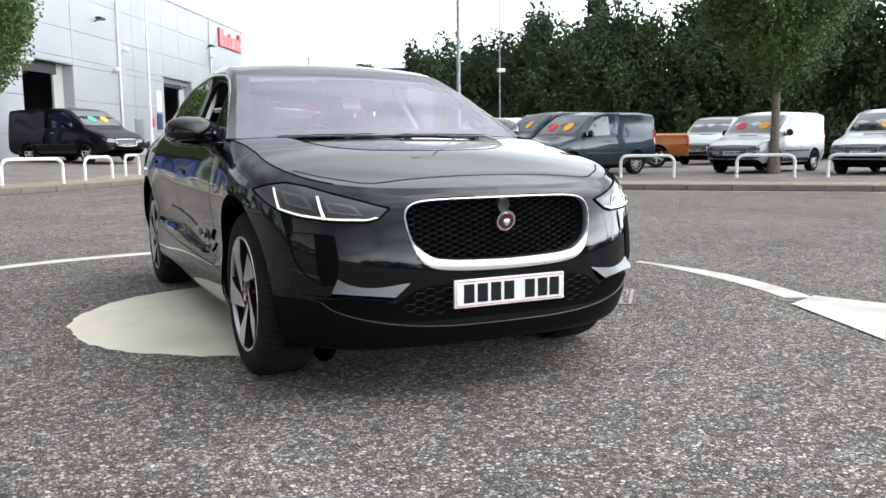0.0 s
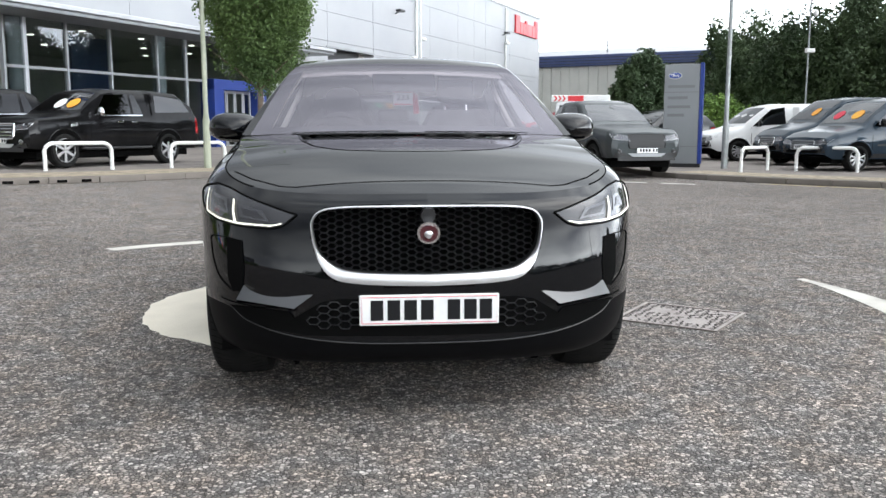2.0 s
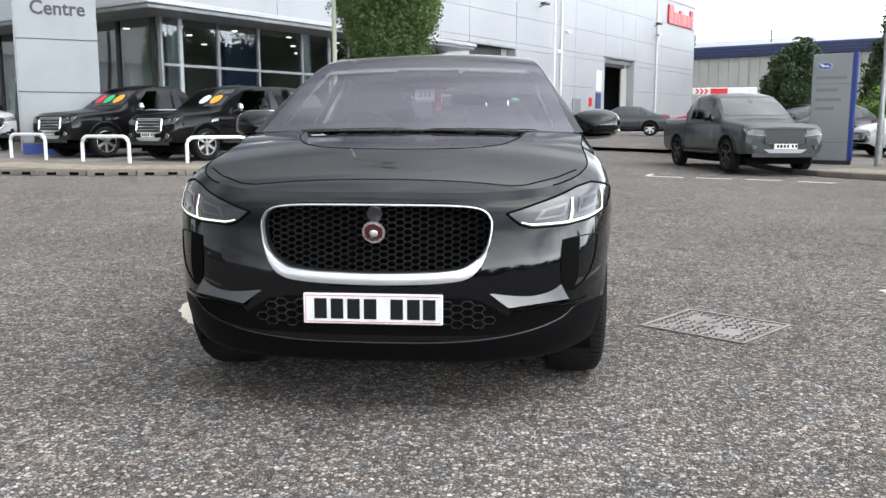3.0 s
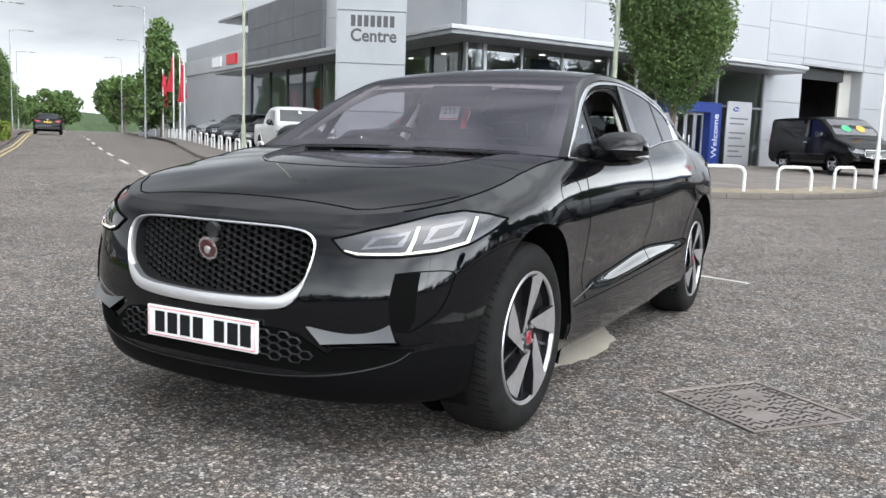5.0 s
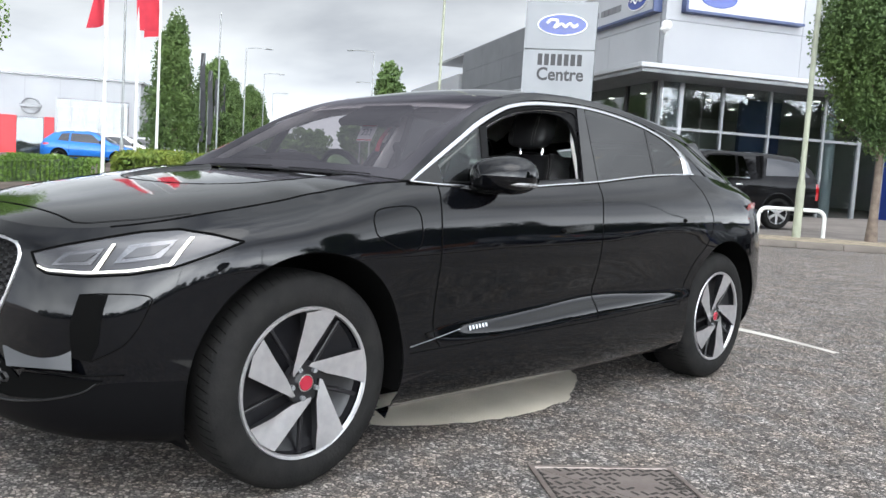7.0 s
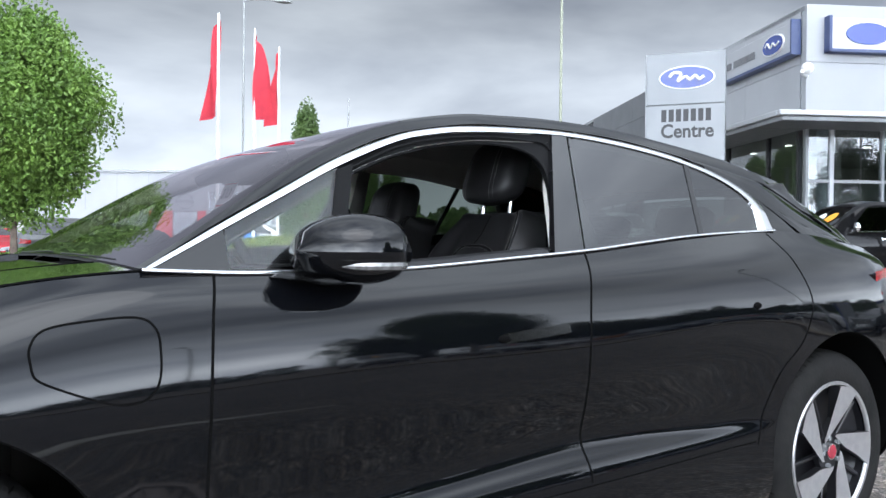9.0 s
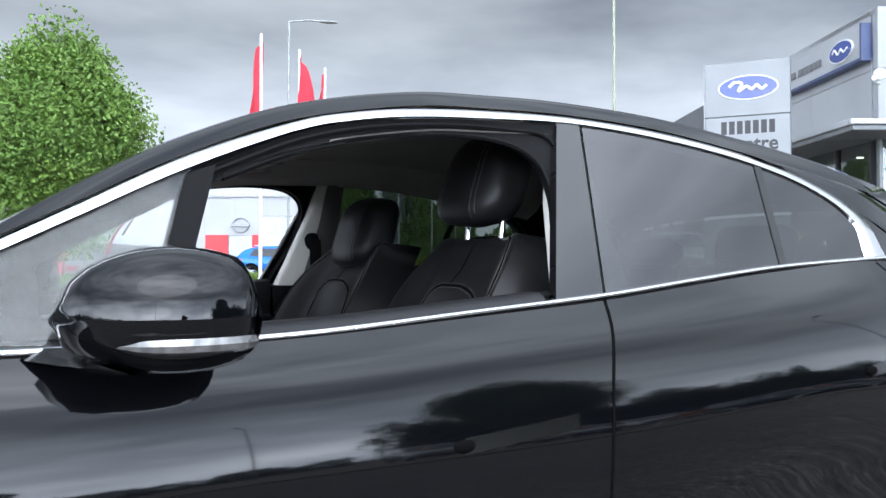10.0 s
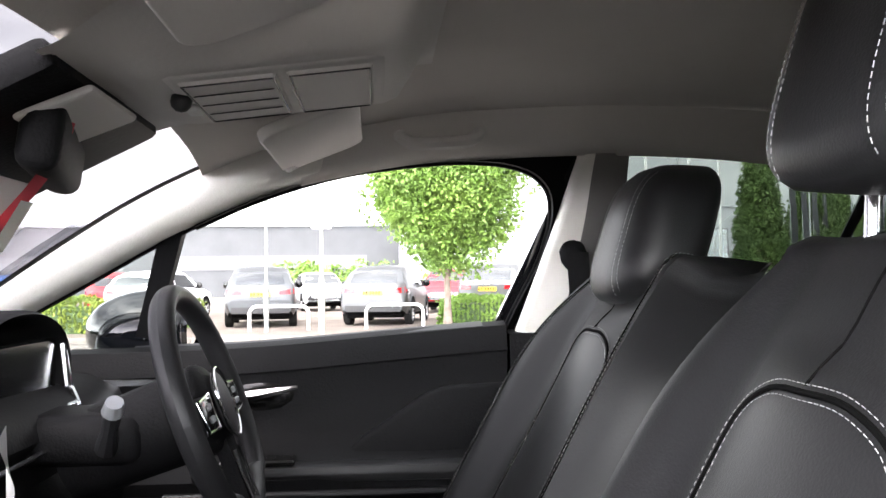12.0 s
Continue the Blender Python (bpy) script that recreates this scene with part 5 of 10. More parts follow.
for sx in (1, -1):
    lamp = part("headlamp", lamp_sheet(0, 1, 0, 1, sx, 0.003, 40, 10), M["lens_dark"], car, "slim headlamp with two lit white J-shaped strips", 60)
    part("lamp_rim", tube_bm([lamp_pt(f, 0.0, sx, 0.004) for f in np.linspace(0, 1, 40)] + [lamp_pt(f, 1.0, sx, 0.004) for f in np.linspace(1, 0, 40)], 0.004, 5), M["void"], lamp)
    for quad in ([(0.16, 0.30), (0.37, 0.30), (0.42, 0.72), (0.22, 0.72)], [(0.47, 0.30), (0.66, 0.30), (0.73, 0.72), (0.53, 0.72)]):
        part("projector", lamp_quad(quad, sx, 0.006), M["lens_inner"], lamp)
        (fa, ga), (fb, gb), (fc, gc), (fd, gd) = quad
        part("projector_core", lamp_quad([(fa + 0.035, ga + 0.10), (fb - 0.03, gb + 0.10), (fc - 0.03, gc - 0.10), (fd + 0.035, gd - 0.10)], sx, 0.008), M["lens_dark"], lamp)
    for quad in ([(0.075, 0.09), (0.40, 0.05), (0.40, 0.112), (0.085, 0.17)], [(0.378, 0.05), (0.402, 0.05), (0.472, 0.78), (0.455, 0.78)],
                 [(0.40, 0.05), (0.70, 0.05), (0.70, 0.112), (0.40, 0.112)], [(0.686, 0.05), (0.712, 0.07), (0.802, 0.78), (0.785, 0.78)]):
        part("led_strip", lamp_quad(quad, sx, 0.010, 10, 3), M["led"], lamp, "lit white light strip")
    tl = [skin_z(side_u(y), z) for y, z in spline([(3.30, 1.02), (3.42, 1.03), (3.55, 1.03)], 8)]
    rows = [[Vector((sx * (p.x + 0.004), p.y, p.z + dz)) for dz in (-0.03, 0.0, 0.03)] for p in tl]
    part("tail_lamp", grid_bm(rows, flip=sx < 0), M["tail_red"], car, "red tail lamp")

# ---- underbody, wipers ----
part("underbody", box_bm((-0.68, -0.42, 0.20), (0.68, 3.50, 0.28), 0.02), M["void"], car)
part("front_bulkhead", box_bm((-0.53, -0.56, 0.2), (0.53, -0.45, 0.75), 0.02), M["void"], car)
for x0, x1 in ((-0.60, -0.06), (0.08, 0.62)):
    ps = []
    for t in np.linspace(0, 1, 14):
        x = x0 + (x1 - x0) * t
        p = upper_point(0.03 + 0.025 * t, min(max(1 - abs(x) / 0.84, 0.06), 1))
        ps.append(Vector((x, p.y, p.z + 0.0015)))
    part("wiper", tube_bm(ps, 0.0018, 6), M["satin_black"], car)


# ---- wheels ----
def lathe_bm(profile, seg=56, bm=None, axis_x=True):
    rows = []
    for k in range(seg + 1):
        a = k * math.tau / seg
        rows.append([Vector((x, r * math.cos(a), r * math.sin(a))) for x, r in profile])
    bm = grid_bm(rows, bm)
    return bm


def wheel(at, sx, turn):
    root = part("wheel", lathe_bm([(-0.055, 0.03), (-0.055, 0.20), (-0.03, 0.246), (-0.14, 0.245)]), M["dark_rim"], car, "five-spoke black and machined alloy wheel")
    tyre = lathe_bm([(0.002, 0.258), (0.012, 0.275), (0.016, 0.31), (0.010, 0.340), (-0.002, 0.358), (-0.016, 0.369), (-0.034, 0.375), (-0.06, 0.378), (-0.115, 0.379), (-0.17, 0.377), (-0.21, 0.373), (-0.226, 0.366), (-0.235, 0.33), (-0.225, 0.26)], 72)
    ty = part("tyre", tyre, M["tyre"], root, "black low-profile tyre", 50)
    bm = None
    for k in range(72):
        a = k * math.tau / 72
        for x0, x1, sk in ((-0.085, -0.006, 0.05), (-0.218, -0.16, -0.05)):
            rows = [[Vector((x, r * math.cos(a + sk * s), r * math.sin(a + sk * s))) for x, s in ((x0, 0), ((x0 + x1) / 2, 0.4), (x1, 1))] for r in (0.3695,)]
            p = rows[0]
            d = Vector((0, -math.sin(a), math.cos(a))) * 0.0017
            lift = Vector((0, math.cos(a), math.sin(a))) * 0.0085
            q = [v + lift - Vector((0, 0, 0)) for v in p]
            q[-1] = q[-1] - Vector((0, math.cos(a), math.sin(a))) * 0.009 if x1 > -0.05 else q[-1]
            q[0] = q[0] - Vector((0, math.cos(a), math.sin(a))) * 0.009 if x0 < -0.2 else q[0]
            bm = grid_bm([[v - d for v in q], [v + d for v in q]], bm)
    tagged(part("tread_groove", bm, M["void"], ty), kind="stuff")
    part("rim_lip", lathe_bm([(0.002, 0.248), (0.010, 0.252), (0.012, 0.262), (0.004, 0.266), (-0.01, 0.262)], 72), M["silver"], root, "machined silver rim edge")
    part("brake_disc", lathe_bm([(-0.075, 0.08), (-0.07, 0.165), (-0.085, 0.168)], 40), M["grey_metal"], root)
    part("barrel", lathe_bm([(-0.005, 0.246), (-0.12, 0.235), (-0.2, 0.24)], 40), M["dark_rim"], root)
    for k in range(5):
        a = turn + k * math.tau / 5
        rot = Matrix.Rotation(a, 4, "X")
        # blade: narrow and swept at the hub, wide at the rim
        face = [(-0.058, 0.040), (-0.002, 0.124), (-0.021, 0.246), (0.045, 0.250), (0.106, 0.229), (0.052, 0.160), (0.004, 0.089), (-0.052, 0.027)]
        bm = bmesh.new()
        outer = [bm.verts.new((0.012 - 0.018 * smooth01(0.2, 0.05, r) - 0.06 * (y - 0.03), y, r)) for y, r in face]
        back = [bm.verts.new((-0.03, y * 0.85, r)) for y, r in face]
        bm.faces.new(outer)
        for i in range(len(face)):
            j = (i + 1) % len(face)
            bm.faces.new((outer[i], back[i], back[j], outer[j]))
        bmesh.ops.recalc_face_normals(bm, faces=bm.faces[:])
        bm.transform(rot)
        spoke = part("spoke", bm, M["dark_rim"], root)
        bm = bmesh.new()
        bm.faces.new([bm.verts.new((v[0], v[1], v[2])) for v in ((0.0165 - 0.018 * smooth01(0.2, 0.05, r) - 0.06 * (y - 0.03), y, r) for y, r in face)])
        bmesh.ops.triangulate(bm, faces=bm.faces[:])
        bm.transform(rot)
        part("spoke_face", bm, M["silver"], spoke, "machined silver spoke face", 20)
        rim_arm = box_bm((-0.03, -0.007, 0.05), (-0.012, 0.007, 0.25), 0.003)
        rim_arm.transform(Matrix.Rotation(a + math.tau / 10, 4, "X"))
        part("web", rim_arm, M["dark_rim"], root)
        n = cyl_bm((-0.012, 0, 0), (0.006, 0, 0), 0.0095, seg=6)
        n.transform(Matrix.Rotation(a + 0.5, 4, "X") @ Matrix.Translation((0, 0, 0.054)))
        part("wheel_nut", n, M["grey_metal"], root)
    part("hub", cyl_bm((-0.03, 0, 0), (-0.008, 0, 0), 0.075, seg=28), M["dark_rim"], root)
    cap = part("hub_cap", cyl_bm((-0.02, 0, 0), (0.004, 0, 0), 0.031, seg=24), M["chrome"], root)
    part("hub_badge", cyl_bm((0.0, 0, 0), (0.006, 0, 0), 0.026, seg=24), M["red_badge"], cap, "round red centre badge")
    root.matrix_basis = Matrix.Translation(at) @ (Matrix() if sx > 0 else Matrix.Rotation(math.pi, 4, "Z"))
    return root


w1 = wheel((0.895, 0.0, HUB_Z), 1, 0.0)
for at, sx, turn in (((0.895, AXLE_R, HUB_Z), 1, -0.2), ((-0.895, 0.0, HUB_Z), -1, 0.55), ((-0.895, AXLE_R, HUB_Z), -1, 0.2)):
    c = copy_thing(w1, Matrix.Translation(at) @ (Matrix.Rotation(turn, 4, "X") if sx > 0 else Matrix.Rotation(math.pi, 4, "Z") @ Matrix.Rotation(turn, 4, "X")))
    c.parent = car

# ---- door mirrors ----
for sx in (1, -1):
    bm = bmesh.new()
    rows = []
    for a in np.linspace(0, math.tau, 29):
        row = []
        for t in np.linspace(0, 1, 13):
            r = math.sin(math.acos(min(1, max(-1, 1 - 1.62 * t)))) if t < 0.999 else 0.62
            ca, sa = math.cos(a), math.sin(a)
            sup = (abs(ca) ** 2.6 + abs(sa) ** 2.6) ** (-1 / 2.6)
            row.append(Vector((sx * (0.946 + 0.140 * r * ca * sup), 0.768 + 0.230 * t, 1.118 + (0.090 if sa > 0 else 0.072) * r * sa * sup + 0.004 * ca)))
        rows.append(row)
    grid_bm(rows, bm)
    bmesh.ops.recalc_face_normals(bm, faces=bm.faces[:])
    shell = BVHTree.FromBMesh(bm)
    mirror = part("door_mirror", bm, M["black_paint"], car, "black door mirror with a clear indicator strip", 50)
    bm = bmesh.new()
    bm.faces.new([bm.verts.new((sx * (0.95 + 0.118 * math.cos(a)), 0.990, 1.118 + 0.056 * math.sin(a))) for a in np.linspace(0, math.tau, 25)[:-1]])
    part("mirror_glass", bm, mat("mirror_silver", (0.85, 0.85, 0.86), 0.02, 1.0), mirror)
    strip_at = []
    for x in np.linspace(1.045, 1.078, 6):
        q = shell.ray_cast(Vector((sx * x, 0.5, 1.092)), Vector((0, 1, 0)))[0]
        if q:
            strip_at.append(q)
    for y in np.linspace(max(strip_at[-1].y + 0.012, 0.82), 0.985, 9):
        q = shell.ray_cast(Vector((sx * 1.4, y, 1.092)), Vector((-sx, 0, 0)))[0]
        if q:
            strip_at.append(q)
    strip_at = [q + (Vector((sx * 0.95, 0.88, 1.092)) - q).normalized() * 0.004 for q in strip_at]
    n = len(strip_at)
    part("indicator_strip", tube_bm(strip_at, [0.003 + 0.0080 * smooth01(0, 0.35, k / n) for k in range(n)], 8), M["indicator_clear"], mirror, "clear indicator strip")
    bm = tube_bm([(sx * 0.825, 0.74, 1.070), (sx * 0.86, 0.80, 1.064), (sx * 0.91, 0.86, 1.060), (sx * 0.98, 0.90, 1.062)], [0.008, 0.013, 0.016, 0.014], 12)
    part("mirror_foot", bm, M["gloss_black"], mirror)
    rows = [[Vector((sx * x, y, z + dz)) for y, dz in ((y0, 0.0), (y0 + 0.03, 0.013), (y0 + 0.12, 0.012), (y0 + 0.15, 0.0), (y0 + 0.12, -0.010), (y0 + 0.03, -0.011), (y0, 0.0))] for x, y0, z in ((0.815, 0.70, 1.069), (0.85, 0.735, 1.065), (0.90, 0.775, 1.060), (0.97, 0.80, 1.061), (1.02, 0.815, 1.068))]
    part("mirror_arm", grid_bm(rows), M["gloss_black"], mirror, "flat black mirror arm", 50)

# ---- cabin of the black car (all parts of the car) ----
def sheet_part(name, rows, material, label="", flip=False, angle=60, parent=None):
    return part(name, grid_bm(rows, flip=flip), M[material], parent or car, label, angle)


def stitch_bm(points, bm=None, dash=0.0042, gap=0.0028, r=0.00042):
    """A row of thread dashes along a polyline."""
    bm = bm or bmesh.new()
    pts = [Vector(p) for p in points]
    acc, on = 0.0, []
    total = sum((b - a).length for a, b in zip(pts, pts[1:]))
    lens = np.concatenate([[0], np.cumsum([(b - a).length for a, b in zip(pts, pts[1:])])])
    arr = np.array(pts)
    s = 0.0
    while s + dash < total:
        ends = [Vector([float(np.interp(q, lens, arr[:, k])) for k in range(3)]) for q in (s, s + dash)]
        d = (ends[1] - ends[0]).normalized()
        a = d.cross(Vector((0.3, 0.2, 0.93))).normalized() * r
        b = d.cross(a).normalized() * r
        rows = [[e + a, e + b, e - a, e - b] for e in ends]
        grid_bm(rows, bm, close=True)
        s += dash + gap
    return bm


# headliner, roof edge trim and pillars
rows = []
for k in np.linspace(3.38, 11.6, 50):
    half = [upper_point(k, w) for w in np.linspace(0.05, 1, 16)]
    drop = 0.020 + 0.004 * smooth01(4.2, 3.38, k)
    rows.append([Vector((p.x, p.y, p.z - drop)) for p in half] + [Vector((-p.x, p.y, p.z - drop)) for p in half[-2::-1]])
sheet_part("headliner", rows, "headliner", "grey cloth headliner")
tilt = math.atan2(crown_z(1.06) - crown_z(0.88), 0.18)
part("sensor_cover", box_bm((-0.18, -0.09, -0.034), (0.18, 0.105, 0.0), 0.010, m=Matrix.Translation((0, 1.005, crown_z(1.005) - 0.013)) @ Matrix.Rotation(tilt, 4, "X"), segments=2), M["soft_dark"], car, "black sensor cover behind the windscreen")
part("sensor_lid", box_bm((-0.03, -0.03, -0.010), (0.12, 0.052, 0.0), 0.006, m=Matrix.Translation((0, 1.075, crown_z(1.075) - 0.046)) @ Matrix.Rotation(tilt * 0.8, 4, "X"), segments=2), M["console_grey"], car, "grey lid of the sensor cover")
for sx in (1, -1):
    def mr(p):
        return Vector((sx * p.x, p.y, p.z))
    # windscreen pillar trim
    rows = []
    for k in np.linspace(0.35, 4.3, 26):
        e = Vector(spline_at(RAIL, k))
        a = glasshouse(e.y + 0.012, e.z - 0.050, -0.045)
        b = upper_point(k, 0.16) + Vector((0, 0.012, -0.007))
        m = a.lerp(b, 0.55) + Vector((-0.022, 0.018, -0.004))
        rows.append([mr(a + Vector((0.03, 0, 0))), mr(a), mr(a.lerp(m, 0.5) + Vector((-0.008, 0.004, -0.004))), mr(m), mr(m.lerp(b, 0.5)), mr(b)])
    sheet_part("pillar_trim", rows, "pillar_cream", "cream windscreen pillar trim", flip=sx < 0)
    rows = []
    for k in np.linspace(0.3, 4.3, 26):
        e = Vector(spline_at(RAIL, k))
        rows.append([mr(glasshouse(e.y, e.z - 0.008, -0.012)), mr(glasshouse(e.y + 0.01, e.z - 0.032, -0.016)), mr(glasshouse(e.y + 0.018, e.z - 0.055, -0.020))])
    sheet_part("quarter_frame", rows, "soft_dark", "black inner window frame", flip=sx < 0)
    rows = []
    for k in np.linspace(4.25, 10.2, 30):
        e = Vector(spline_at(RAIL, k))
        a = glasshouse(e.y, e.z - 0.058, -0.045)
        b = upper_point(k, 0.16) + Vector((0, 0, -0.024))
        rows.append([mr(a + Vector((0.03, 0, 0.01))), mr(a), mr(a.lerp(b, 0.4) + Vector((-0.012, 0, -0.006))), mr(b)])
    sheet_part("roof_edge_trim", rows, "headliner", "grey roof edge trim", flip=sx < 0)
    # black window frame with a rounded rear corner
    inner = spline([(1.05, 1.325), (1.17, 1.374), (1.30, 1.412), (1.42, 1.432), (1.55, 1.442), (1.655, 1.434), (1.716, 1.404), (1.737, 1.35), (1.722, 1.26), (1.678, 1.16), (1.655, 1.10)], 44)
    outer = spline([(1.01, 1.335), (1.188, 1.413), (1.311, 1.445), (1.436, 1.464), (1.55, 1.474), (1.68, 1.480), (1.79, 1.484), (1.805, 1.38), (1.765, 1.28), (1.722, 1.18), (1.695, 1.11)], 44)
    rows = [[mr(glasshouse(*o, -0.004)), mr(glasshouse(*((o + i) / 2), -0.016)), mr(glasshouse(*i, -0.022)), mr(glasshouse(*i, -0.048))] for o, i in zip(outer, inner)]
    sheet_part("window_frame", rows, "soft_dark", "black door window frame", flip=sx < 0)
    part("window_seal", tube_bm([mr(glasshouse(*i, -0.024)) for i in inner], 0.006, 6), M["soft_dark"], car)
    part("window_seal", tube_bm([mr(glasshouse(*((o * 0.6 + i * 0.4)), -0.010)) for o, i in zip(outer, inner)], 0.0045, 6), M["soft_dark"], car)
    # door pillar trim inside: cream above the belt, dark below
    rows, rows2 = [], []
    for z in np.linspace(1.108, 1.475, 14):
        f = (z - 1.108) / 0.352
        y0 = 1.680 + 0.105 * min(f, 1.0)
        y1 = y0 + 0.085 - 0.06 * min(f, 1.0)
        k = 1 - 0.42 * smooth01(0.55, 1.0, f)
        rows.append([mr(glasshouse(y0 - 0.004, z, -0.05 * k)), mr(glasshouse(y0, z, -0.072 * k)), mr(glasshouse(y0 + 0.01, z, -0.082 * k)), mr(glasshouse(y1, z, -0.084 * k))])
        rows2.append([mr(glasshouse(y1, z, -0.084 * k)), mr(glasshouse((y1 + 1.88) / 2, z, -0.085 * k)), mr(glasshouse(1.88, z, -0.05 * k))])
    sheet_part("door_pillar_trim", rows, "pillar_cream", "cream centre pillar trim", flip=sx < 0)
    sheet_part("door_pillar_cover", rows2, "pillar_grey", "grey centre pillar cover", flip=sx < 0)
    part("belt_anchor", ball_bm(mr(glasshouse(1.775, 1.27, -0.085)), 0.03, scale=(0.45, 0.9, 1.25), seg=12), M["soft_dark"], car)
    part("seat_belt", grid_bm([[mr(Vector((0.655 - 0.03 * t, 1.78 + 0.03 * t - 0.02, 1.27 - 0.75 * t))), mr(Vector((0.650 - 0.03 * t, 1.78 + 0.03 * t + 0.022, 1.27 - 0.75 * t)))] for t in np.linspace(0, 1, 8)]), M["soft_dark"], car, "black seat belt")
    rows = [[Vector((sx * x, y, z)) for y in (1.66, 1.72, 1.80, 1.86)] for x, z in ((0.80, 1.115), (0.745, 1.11), (0.725, 1.0), (0.725, 0.4))]
    sheet_part("lower_pillar_trim", rows, "soft_dark")
    # door card
    prof = [(0.815, 1.100), (0.782, 1.106), (0.752, 1.098), (0.738, 1.070), (0.733, 1.050), (0.738, 1.046), (0.742, 1.0), (0.735, 0.93), (0.70, 0.885), (0.655, 0.872), (0.640, 0.855), (0.645, 0.83), (0.70, 0.80), (0.735, 0.70), (0.73, 0.45), (0.74, 0.30)]
    rows = []
    for y in np.linspace(0.62, 1.655, 30):
        dz = belt_z(y) - 1.090
        rows.append([Vector((sx * (x + 0.004 * math.sin(y * 9)), y, z + dz * smooth01(0.8, 1.05, z))) for x, z in prof])
    card = sheet_part("door_card", rows, "soft_dark", "black soft door lining", flip=sx < 0, angle=40)
    part("door_pull", tube_bm([Vector((sx * 0.728, 1.10, 0.995)), Vector((sx * 0.715, 1.16, 1.002)), Vector((sx * 0.712, 1.24, 1.016))], [0.012, 0.014, 0.004], 8), M["chrome"], card, "chrome door release")
    part("door_pull_cup", ball_bm(Vector((sx * 0.745, 1.17, 0.995)), 0.06, scale=(0.25, 1.2, 0.6), seg=14), M["gloss_black"], card)
    part("door_inlay", grid_bm([[Vector((sx * 0.736, 0.86 + 0.20 * t, 1.020 + 0.006 * t)), Vector((sx * 0.736, 0.86 + 0.20 * t, 1.034))] for t in np.linspace(0, 1, 5)]), M["bright_trim"], card)
    pad = [(1.275, 0.845), (1.36, 0.915), (1.43, 0.960), (1.49, 1.000), (1.53, 1.012), (1.65, 1.016), (1.65, 0.845)]
    bm = prism_bm(pad, 0.0, 0.030, "x", bevel=0.011)
    bm.transform(Matrix.Translation((sx * 0.732 - (0.030 if sx > 0 else 0.0), 0, 0)))
    part("door_pad", bm, M["soft_dark"], card, "raised black door pull pad", 50)
    part("armrest", box_bm((sx * 0.69 - 0.055, 1.05, 0.845), (sx * 0.69 + 0.055, 1.64, 0.88), 0.014, segments=2), M["leather"], card, "black leather armrest")
    part("armrest_strip", box_bm((sx * 0.66 - 0.03, 1.0, 0.822), (sx * 0.66 + 0.03, 1.62, 0.834), 0.004), M["satin_black"], card)
    part("window_switch", box_bm((sx * 0.67 - 0.03, 1.10, 0.878), (sx * 0.67 + 0.03, 1.24, 0.89), 0.004), M["gloss_black"], card)
    # sun visor and grab handle
    bm = prism_bm(round_rect(0.34, 0.15, 0.035, 5), -0.009, 0.009, "z", bevel=0.004)
    bm.transform(Matrix.Translation((sx * 0.385, 1.300, 1.446)) @ Matrix.Rotation(radians(21), 4, "X"))
    visor = part("sun_visor", bm, M["console_grey"], car, "folded grey sun visor", 50)
    part("visor_pivot", tube_bm([Vector((sx * 0.565, 1.255, 1.43)), Vector((sx * 0.52, 1.245, 1.415))], 0.008, 8), M["console_grey"], visor)
    ps = [Vector((sx * 0.580, 1.43, 1.495)), Vector((sx * 0.555, 1.445, 1.472)), Vector((sx * 0.548, 1.47, 1.462)), Vector((sx * 0.548, 1.55, 1.466)), Vector((sx * 0.555, 1.575, 1.476)), Vector((sx * 0.580, 1.59, 1.50))]
    part("grab_handle", tube_bm([tuple(p) for p in spline([tuple(p) for p in ps], 22)], 0.012, 8), M["console_grey"], car, "grey fold-up grab handle")

# overhead console: a shallow moulded bulge with a lens panel, switches and a folding lid
def console_z(y):
    """Underside of the console along its middle."""
    return 1.414 + (y - 1.18) * 0.115


rows = []
for y in np.linspace(1.10, 1.475, 22):
    row = []
    for x in np.linspace(-1, 1, 33):
        ww = 0.245 - 0.05 * smooth01(1.20, 1.10, y)
        full = crown_z(y) - 0.024
        k = smooth01(1.10, 1.165, y) * smooth01(1.475, 1.41, y) * smooth01(1.0, 0.46, abs(x))
        row.append(Vector((x * ww, y, full - 0.004 * abs(x) + (console_z(y) + 0.004 - full) * k)))
    rows.append(row)
oc = sheet_part("overhead_console", rows, "console_grey", "grey overhead console with lamps and switches", angle=50)
slope = math.atan(0.115)
pod = box_bm((-0.118, -0.118, -0.008), (0.118, 0.118, 0.03), 0.016, segments=3, m=Matrix.Translation((0, 1.293, console_z(1.293) + 0.008)) @ Matrix.Rotation(slope, 4, "X"))
part("console_pod", pod, M["console_grey"], oc, "grey moulded lamp pod", 60)
for x0, x1, y0, y1 in ((-0.092, 0.092, 1.195, 1.295), (-0.092, 0.092, 1.303, 1.392)):
    m4 = Matrix.Translation((0, (y0 + y1) / 2, console_z((y0 + y1) / 2) + 0.001)) @ Matrix.Rotation(slope, 4, "X") @ Matrix.Translation((0, -(y0 + y1) / 2, 0))
    lens = part("console_lens", box_bm((x0, y0, -0.005), (x1, y1, 0.005), 0.004, m=m4), M["console_grey"], oc, "pale lamp lens")
    ring = [m4 @ Vector(p) for p in ((x0 + 0.004, y0 + 0.004, -0.005), (x1 - 0.004, y0 + 0.004, -0.005), (x1 - 0.004, y1 - 0.004, -0.005), (x0 + 0.004, y1 - 0.004, -0.005), (x0 + 0.004, y0 + 0.004, -0.005))]
    part("lens_seam", tube_bm(ring, 0.0014, 5), M["satin_black"], oc)
